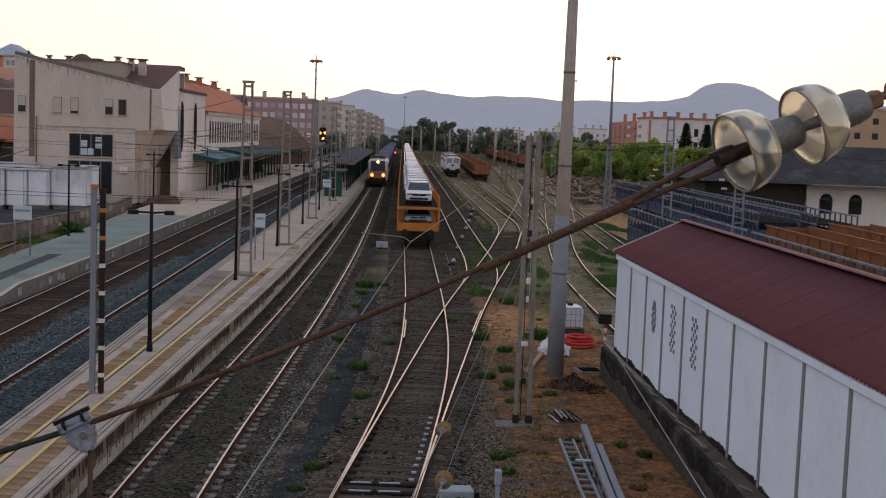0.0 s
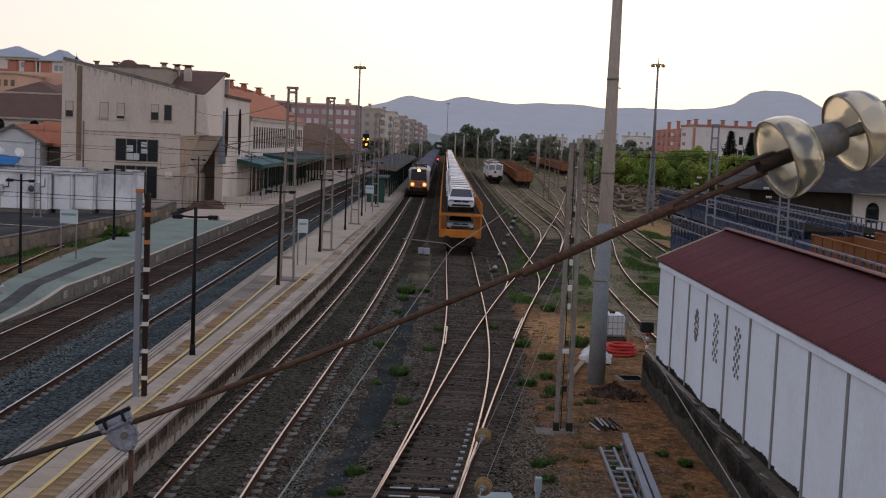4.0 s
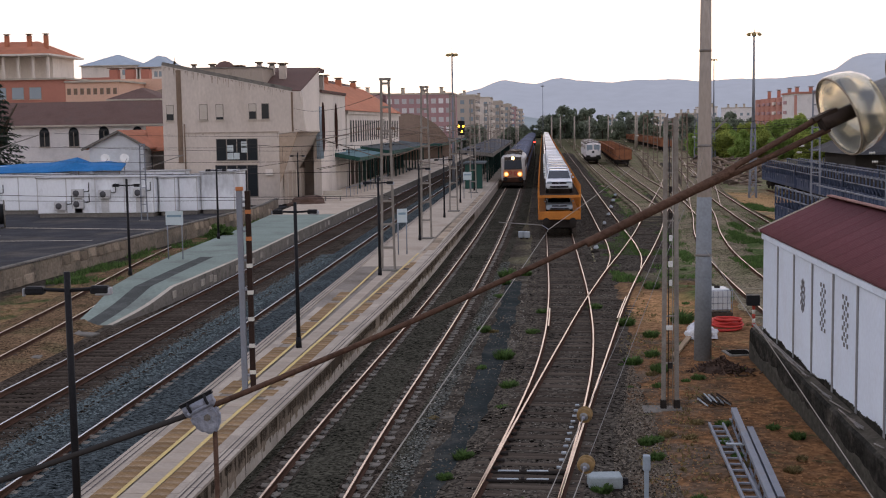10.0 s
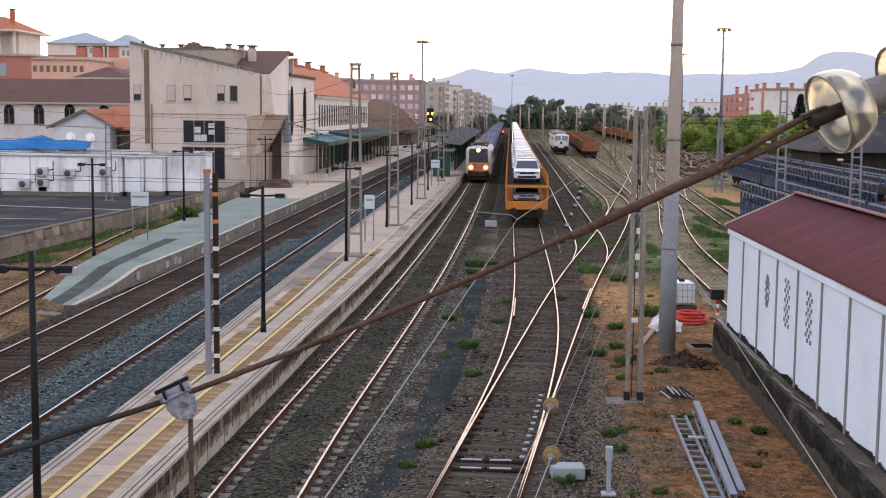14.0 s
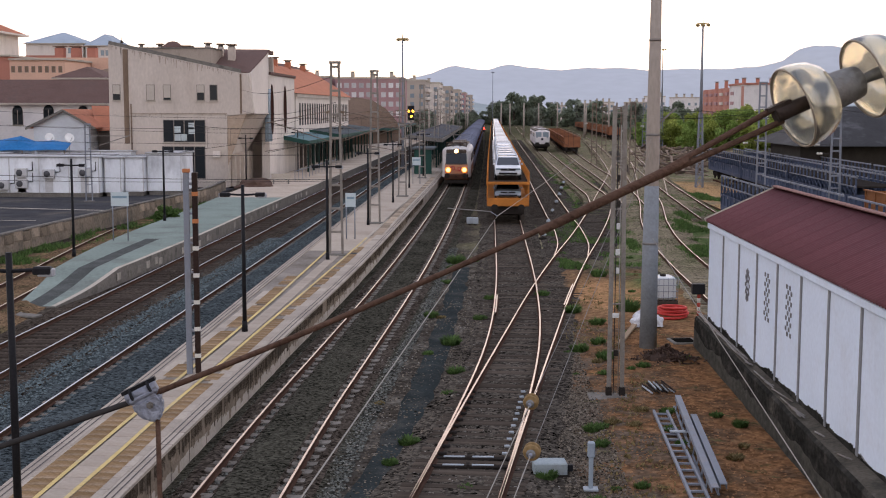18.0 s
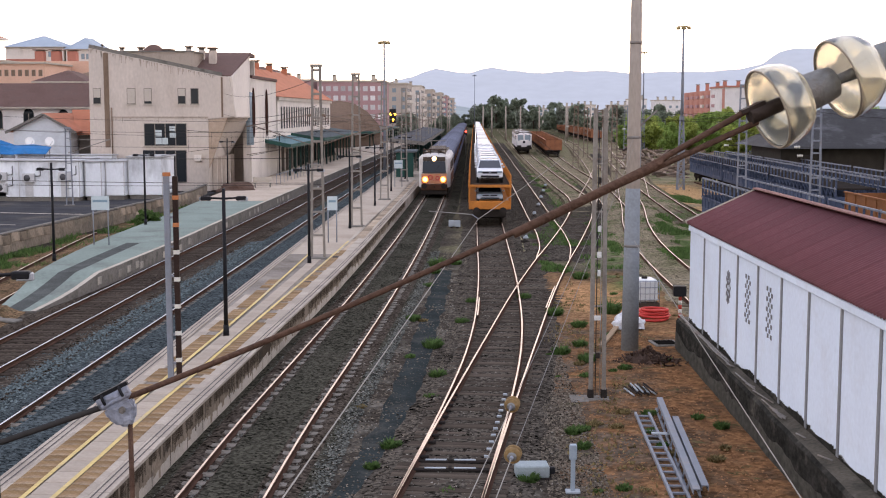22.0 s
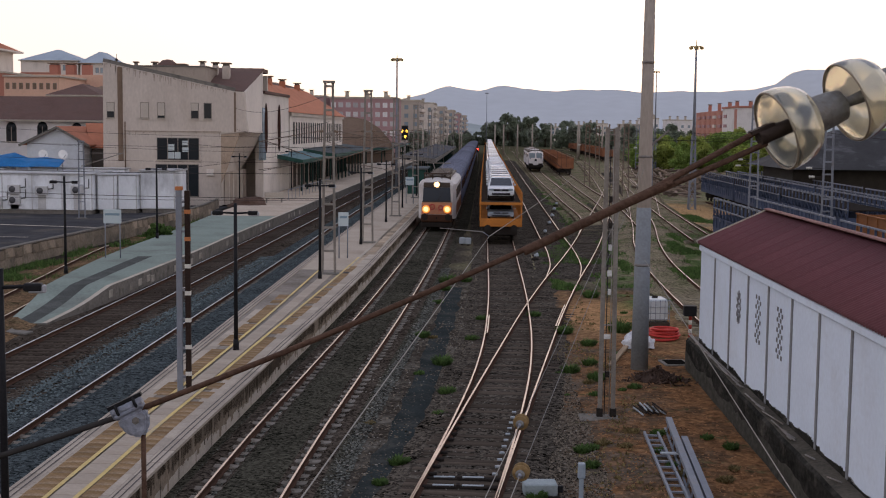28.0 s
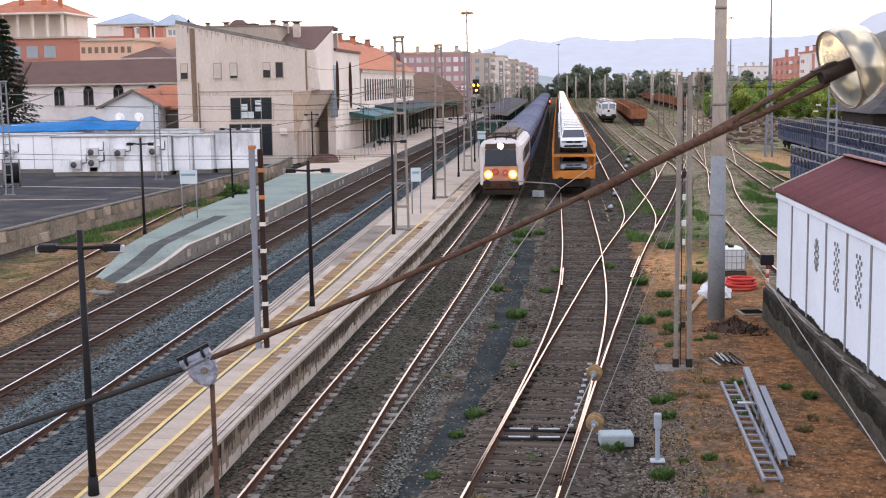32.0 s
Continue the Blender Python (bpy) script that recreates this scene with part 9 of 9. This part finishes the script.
root = thing("anchor_post", 4.02, 8.0, -0.3, 0, "short steel anchor post", "post")
part("shaft", rod(B(), (0, 0, 0), (0, 0, 2.62), 0.06, None, 10), M_GALV, root)
wire((4.02, 8.0, 2.26), (5.2, 40.0, 3.5), 0.0, 0.010, M_WIRE_PALE, label="pale stay wire above the loading dock")
wire((-2.4, -12.0, 5.3), (0.14, 27.0, 5.3), 0.0, 0.006, M_WIRE_PALE, label="pale contact wire above the turnout")
wire((0.14, 27.0, 5.3), (4.4, 60, 5.45), 0.03, 0.009, M_WIRE_PALE, label="pale contact wire above the yard track")
root = thing("steady_arm", label="thin steel steady arm that holds the contact wire", category="bracket")
part("arm", rod(B(), (-0.95, 27.6, 5.42), (0.0, 27.2, 5.38), 0.011, None, 6), M_STEEL_DULL, root)
part("arm", rod(B(), (0.0, 27.2, 5.38), (0.14, 27.0, 5.3), 0.010, None, 6), M_GALV, root)
# running catenary of the main and station tracks
for line, off, y0 in ((LINE_MAIN, 0.0, 60), (LINE_STATION_1, 0.0, 60), (LINE_STATION_2, 0.0, 60), (LINE_C, 0.0, 90)):
    for a, b in ((60, 101), (101, 160), (160, 230), (230, 330)):
        xa, xb = line_at(line, a), line_at(line, b)
        wire((xa, a, 5.5), (xb, b, 5.5), 0.0, 0.012)
        top = hang(B(), (xa, a, 6.9), (xb, b, 6.9), 0.012, 0.55, 14, 5)
        for k in range(1, 7):
            f = k / 7
            rod(top, (xa + (xb - xa) * f, a + (b - a) * f, 5.5), (xa + (xb - xa) * f, a + (b - a) * f, 6.9 - 2.2 * f * (1 - f)), 0.006, None, 4)
        tagged(part("overhead_wire", top, M_WIRE), "thin dark catenary wire with droppers", "wire", "overhead wires")
for x, y in ((-7.42, 60.0), (-7.1, 77.0), (-7.05, 101.0), (-6.9, 128.0)):
    root = thing("cantilever", x, y, 0, 0, "tubular catenary cantilever on a platform mast", "bracket", "cantilevers")
    for s, reach in ((-1, 3.4), (1, 3.3)):
        bm = B()
        rod(bm, (s * 0.2, 0, 7.5), (s * reach, 0, 6.9), 0.022, None, 6)
        rod(bm, (s * 0.2, 0, 6.0), (s * reach * 0.9, 0, 6.95), 0.02, None, 6)
        rod(bm, (s * 1.2, 0, 5.9), (s * reach, 0, 5.55), 0.015, None, 6)
        part("tube", bm, M_MAST, root)
        part("insulator", turned(B(), [(0.03, 0), (0.07, 0.05), (0.03, 0.1), (0.07, 0.15), (0.03, 0.2)], (s * 0.25, 0, 7.45), (s, 0, -0.2), 8), M_BROWN, root)
far_x = line_at(LINE_MAIN, 330)
root = thing("concrete_mast", far_x - 2.6, 330, -0.3, 0, "distant concrete mast that carries the running wires", "mast", "distant masts")
part("shaft", rod(B(), (0, 0, 0), (0, 0, 8.2), 0.2, 0.14, 8), M_POLE, root)
part("arm", rod(B(), (0, 0, 7.2), (2.6, 0, 7.2), 0.04, None, 6), M_STEEL_DULL, root)
part("arm", rod(B(), (0, 0, 5.8), (2.6, 0, 5.8), 0.04, None, 6), M_STEEL_DULL, root)
# wires that cross in front of the station and the cabins
for z, y in ((5.4, 62.0), (4.2, 64.0), (6.1, 90.0), (4.9, 92.0), (3.2, 70.0), (6.9, 110.0), (5.6, 112)):
    wire((-46, y + 6, z + 0.4), (*min(((-7.42, 60.0), (-7.1, 77.0), (-7.05, 101.0)), key=lambda p: abs(p[1] - y)), z), 0.3, 0.014)
wire((-24, 121, 9.4), (-7.4, 60, 9.2), 0.6, 0.012)
wire((-24, 121, 7.4), (-7.4, 60, 7.9), 0.5, 0.012)
for a, b in (((21.9, 102, 7.4), (12, 118, 7.0)), ((23.6, 86.5, 7.2), (21.3, 128, 7.5)), ((23.6, 86.5, 7.6), (34, 70, 7.3)), ((21.9, 102, 6.0), (23.6, 86.5, 6.6)), ((14.5, 175, 7.6), (21.9, 102, 6.8)), ((17, 150, 7.6), (23.6, 86.5, 8.0))):
    wire(a, b, 0.4, 0.016)
root = thing("anchor_post", 34, 70, -0.3, 0, "steel anchor post behind the wagons", "post")
part("shaft", rod(B(), (0, 0, 0), (0, 0, 7.7), 0.08, None, 10), M_GALV, root)
for x, y, mx, my, z in ((20.8, 102, 21.9, 102, 5.4), (20.6, 102, 21.9, 102, 4.9), (22.5, 86.5, 23.6, 86.5, 4.6), (22.3, 86.5, 23.6, 86.5, 5.2), (15.9, 150, 17, 150, 5.0), (18.1, 150, 17, 150, 5.6), (13.4, 175, 14.5, 175, 5.6)):
    root = thing("glass_insulator", x, y, z, 0, "small white string insulator on a mast arm", "insulator", "mast insulators")
    s = 1 if mx > x else -1
    part("disc_string", turned(B(), [(0.03, -0.2), (0.11, -0.15), (0.03, -0.1), (0.11, -0.05), (0.03, 0), (0.11, 0.05), (0.03, 0.1), (0.11, 0.15), (0.03, 0.2)], (0, 0, 0), (1, 0.0, 0), 10), M_STRIPE_W, root)
    part("arm", rod(B(), (0, 0, 0), (mx - x - s * 0.3, my - y, 0), 0.025, None, 6), M_WIRE, root)

# ---- weeds and grass ----
M_WEED = leaf_material("weed_green", (0.085, 0.15, 0.045))
M_DRY = leaf_material("dry_grass", (0.22, 0.17, 0.08))


def tuft_mesh(rnd, w, h, n):
    bm = B()
    for k in range(n):
        a, d = rnd.uniform(0, 6.283), w * math.sqrt(rnd.random())
        p = Vector((math.cos(a) * d, math.sin(a) * d, 0))
        lean = Vector((math.cos(a) * rnd.uniform(0.1, 0.7), math.sin(a) * rnd.uniform(0.1, 0.7), 1)).normalized()
        l = h * rnd.uniform(0.45, 1.0) * (1.1 - 0.5 * d / w)
        s = Vector((-lean.y, lean.x, 0.2)).normalized() * rnd.uniform(0.012, 0.03)
        tip = p + lean * l + Vector((math.cos(a), math.sin(a), 0)) * l * 0.25
        bm.faces.new([bm.verts.new(q) for q in (p - s * 0.5, p + s * 0.5, p + lean * l * 0.6 + s, tip, p + lean * l * 0.6 - s)])
    return bm


rnd = random.Random(21)
tufts = []
for x, y, w in ((-2.2, 46.6, .28), (-1.3, 41.2, .36), (-1.0, 36.5, .28), (-1.9, 28.6, .25), (-0.35, 46.0, .26), (-0.8, 64.0, .3), (-1.7, 63.2, .5), (-1.8, 60.5, .3), (1.2, 26.0, .24), (-0.5, 25.1, .16), (2.5, 30.0, .22), (3.6, 41.1, .26),
                (3.9, 44.9, .3), (5.35, 48.1, .5), (2.1, 24.2, .24), (0.0, 50.9, .25), (-2.2, 26.9, .18), (-1.9, 55.9, .2), (2.6, 28.6, .2), (3.2, 47.6, .35), (2.9, 40.0, .3), (3.6, 38.5, .3), (2.2, 52, .3), (5.1, 58, .4), (-21.2, 80.6, 1.1), (6.2, 30.5, .2)):
    root = thing("weed_tuft", x, y, ground_z(x, y) - 0.02 if x > -20 else 0.0, 0, "green weed tuft growing in the gravel" if x > -20 else "green bush beside the old platform", "weed", "weeds")
    if x < -20:
        part("leaves", crown_mesh(rnd, 0.95, 1.1, 1500, 0.11), M_WEED, root)
        continue
    part("leaves", tuft_mesh(rnd, w * (0.8 if x > -20 else 1), w * (1.25 if x > -20 else 1.6), int(140 + 700 * w)), M_WEED, root)


for k in range(46):
    x, y = (rnd.uniform(2.4, 6.3), rnd.uniform(20, 44)) if k < 30 else (rnd.uniform(-3.4, -0.9), rnd.uniform(22, 60)) if k < 38 else (rnd.uniform(5.2, 8.6), rnd.uniform(46, 66))
    w = rnd.uniform(0.08, 0.2)
    root = thing("weed_tuft", x, y, ground_z(x, y) - 0.02, 0, "small olive weed tuft on bare ground", "weed", "small weeds")
    part("leaves", tuft_mesh(rnd, w, w * 1.1, int(60 + 500 * w)), M_WEED if k % 3 else M_DRY, root)


def patch(name, label, spots, material, n, h):
    bm = B()
    for k in range(n):
        x0, x1, y0, y1 = spots[k % len(spots)]
        x, y = rnd.uniform(x0, x1), rnd.uniform(y0, y1)
        if noise.noise((x * 0.5, y * 0.25, 7)) < 0.05:
            continue
        z = ground_z(x, y)
        for j in range(4):
            p = Vector((x + rnd.gauss(0, 0.1), y + rnd.gauss(0, 0.1), z))
            u = Vector((rnd.gauss(0, 0.5), rnd.gauss(0, 0.5), 1)).normalized() * h * rnd.uniform(0.4, 1)
            s = Vector((rnd.gauss(0, 1), rnd.gauss(0, 1), 0)).normalized() * 0.035
            bm.faces.new([bm.verts.new(q) for q in (p - s, p + s, p + u)])
    return tagged(part(name, bm, material), label, "grass", kind="stuff")


patch("yard_weeds", "low green weeds spreading between the yard tracks", [(5.8, 9.2, 62, 110), (8, 14, 70, 130), (3.6, 5.4, 60, 84), (11.0, 16, 64, 100), (12.5, 18, 76, 112), (6.5, 12, 110, 200), (4.4, 9, 120, 170)], M_WEED, 14000, 0.24)
patch("yard_grass", "thick green grass round the sidings behind the white shed", [(13, 17.4, 90, 116), (11.4, 13.6, 82, 106), (16, 21, 104, 118), (5.4, 8.6, 70, 92), (10.6, 12.4, 58, 82)], M_WEED, 14000, 0.32)
patch("dry_grass", "dry straw-coloured grass on the sand and banks", [(2.2, 4.5, 18, 60), (-24.5, -19.5, 48, 100), (12, 22, 95, 140)], M_DRY, 2600, 0.12)
patch("bank_weeds", "green weeds along the boundary wall", [(-25.5, -21.5, 62, 80), (-24.5, -21, 80, 104)], M_WEED, 3200, 0.4)

# ---- loose stones of the ballast ----
def stones(name, label, material, spots, n, size, seed):
    rnd = random.Random(seed)
    verts, faces = [], []
    for k in range(n):
        line, off0, off1, y0, y1, z = spots[k % len(spots)]
        y = y0 + (y1 - y0) * rnd.random() ** 1.5
        x = (line_at(line, y) if line else 0.0) + rnd.uniform(off0, off1)
        s = size * rnd.uniform(0.55, 1.35)
        b = len(verts)
        zz = z if line else ground_z(x, y)
        a = rnd.uniform(0, 6.283)
        c, d = math.cos(a) * s, math.sin(a) * s
        h = s * rnd.uniform(0.5, 0.9)
        verts += [(x + c, y + d, zz), (x - d, y + c, zz + 0.3 * h), (x - c, y - d, zz), (x + d, y - c, zz + 0.2 * h), (x + rnd.uniform(-0.4, 0.4) * s, y + rnd.uniform(-0.4, 0.4) * s, zz + h)]
        faces += [(b, b + 1, b + 4), (b + 1, b + 2, b + 4), (b + 2, b + 3, b + 4), (b + 3, b, b + 4)]
    me = bpy.data.meshes.new(name)
    me.from_pydata(verts, [], faces)
    me.materials.append(material)
    return tagged(new(name, me), label, "gravel", kind="stuff")


M_STONE = mat("stone_grey", (0.10, 0.102, 0.09), spec=0.0, var=0.2, island=0.8, bump=0)
M_STONE_BLUE = mat("stone_slate", (0.098, 0.122, 0.125), spec=0.0, var=0.2, island=0.6, bump=0)
M_STONE_BROWN = mat("stone_brown", (0.118, 0.098, 0.076), spec=0.0, var=0.2, island=0.9, bump=0)
stones("ballast_stones", "loose grey ballast stones of the running track", M_STONE, [(LINE_MAIN, -0.75, 0.75, 14, 70, -0.185), (LINE_MAIN, 0.95, 2.0, 14, 70, -0.2), (LINE_MAIN, -1.5, -0.95, 14, 60, -0.2)], 44000, 0.04, 31)
stones("slate_stones", "loose slate-grey ballast stones of the station tracks", M_STONE_BLUE, [(LINE_STATION_2, -2.4, -0.95, 22, 75, -0.2), (LINE_STATION_2, -0.75, 0.75, 20, 75, -0.185), (LINE_STATION_1, 1.0, 2.0, 25, 75, -0.21)], 30000, 0.045, 32)
stones("yard_stones", "scattered brown and pale stones on the yard ground", M_STONE_BROWN, [(None, -3.6, 2.6, 14, 70, 0), (LINE_A, -1.6, 1.6, 14, 70, -0.19), (None, 1.6, 2.9, 16, 60, 0)], 52000, 0.036, 33)
M_CLOD = mat("sand_clod", (0.26, 0.135, 0.068), spec=0.0, var=0.2, island=0.45, bump=0)
stones("sand_clods", "loose clods and straw bits on the orange sand", M_CLOD, [(None, 2.8, 6.4, 16, 46, 0)], 5000, 0.03, 35)
M_STONE_PALE = mat("stone_pale", (0.22, 0.205, 0.18), spec=0.0, var=0.2, island=0.5, bump=0)
stones("pale_chips", "scattered pale chippings between the tracks", M_STONE_PALE, [(None, -3.8, 2.8, 14, 60, 0), (LINE_A, -1.3, 1.3, 18, 60, -0.17), (LINE_MAIN, -1.4, 1.9, 14, 50, -0.18)], 7500, 0.03, 37)


def motions():
    """The train that draws slowly nearer."""
    times = [0, 2, 4, 6, 8, 10, 12, 14, 16, 18, 20, 22, 24, 26, 28, 30, 32]
    front = lambda t: 178.0 - 3.0 * t
    walk(LOCO, [(t, on_line(LINE_MAIN, front(t), 18.5)) for t in times])
    for k, c in enumerate(COACHES):
        walk(c, [(t, on_line(LINE_MAIN, front(t) + 19.0 + 21.2 * k, 21.0)) for t in times])


motions()
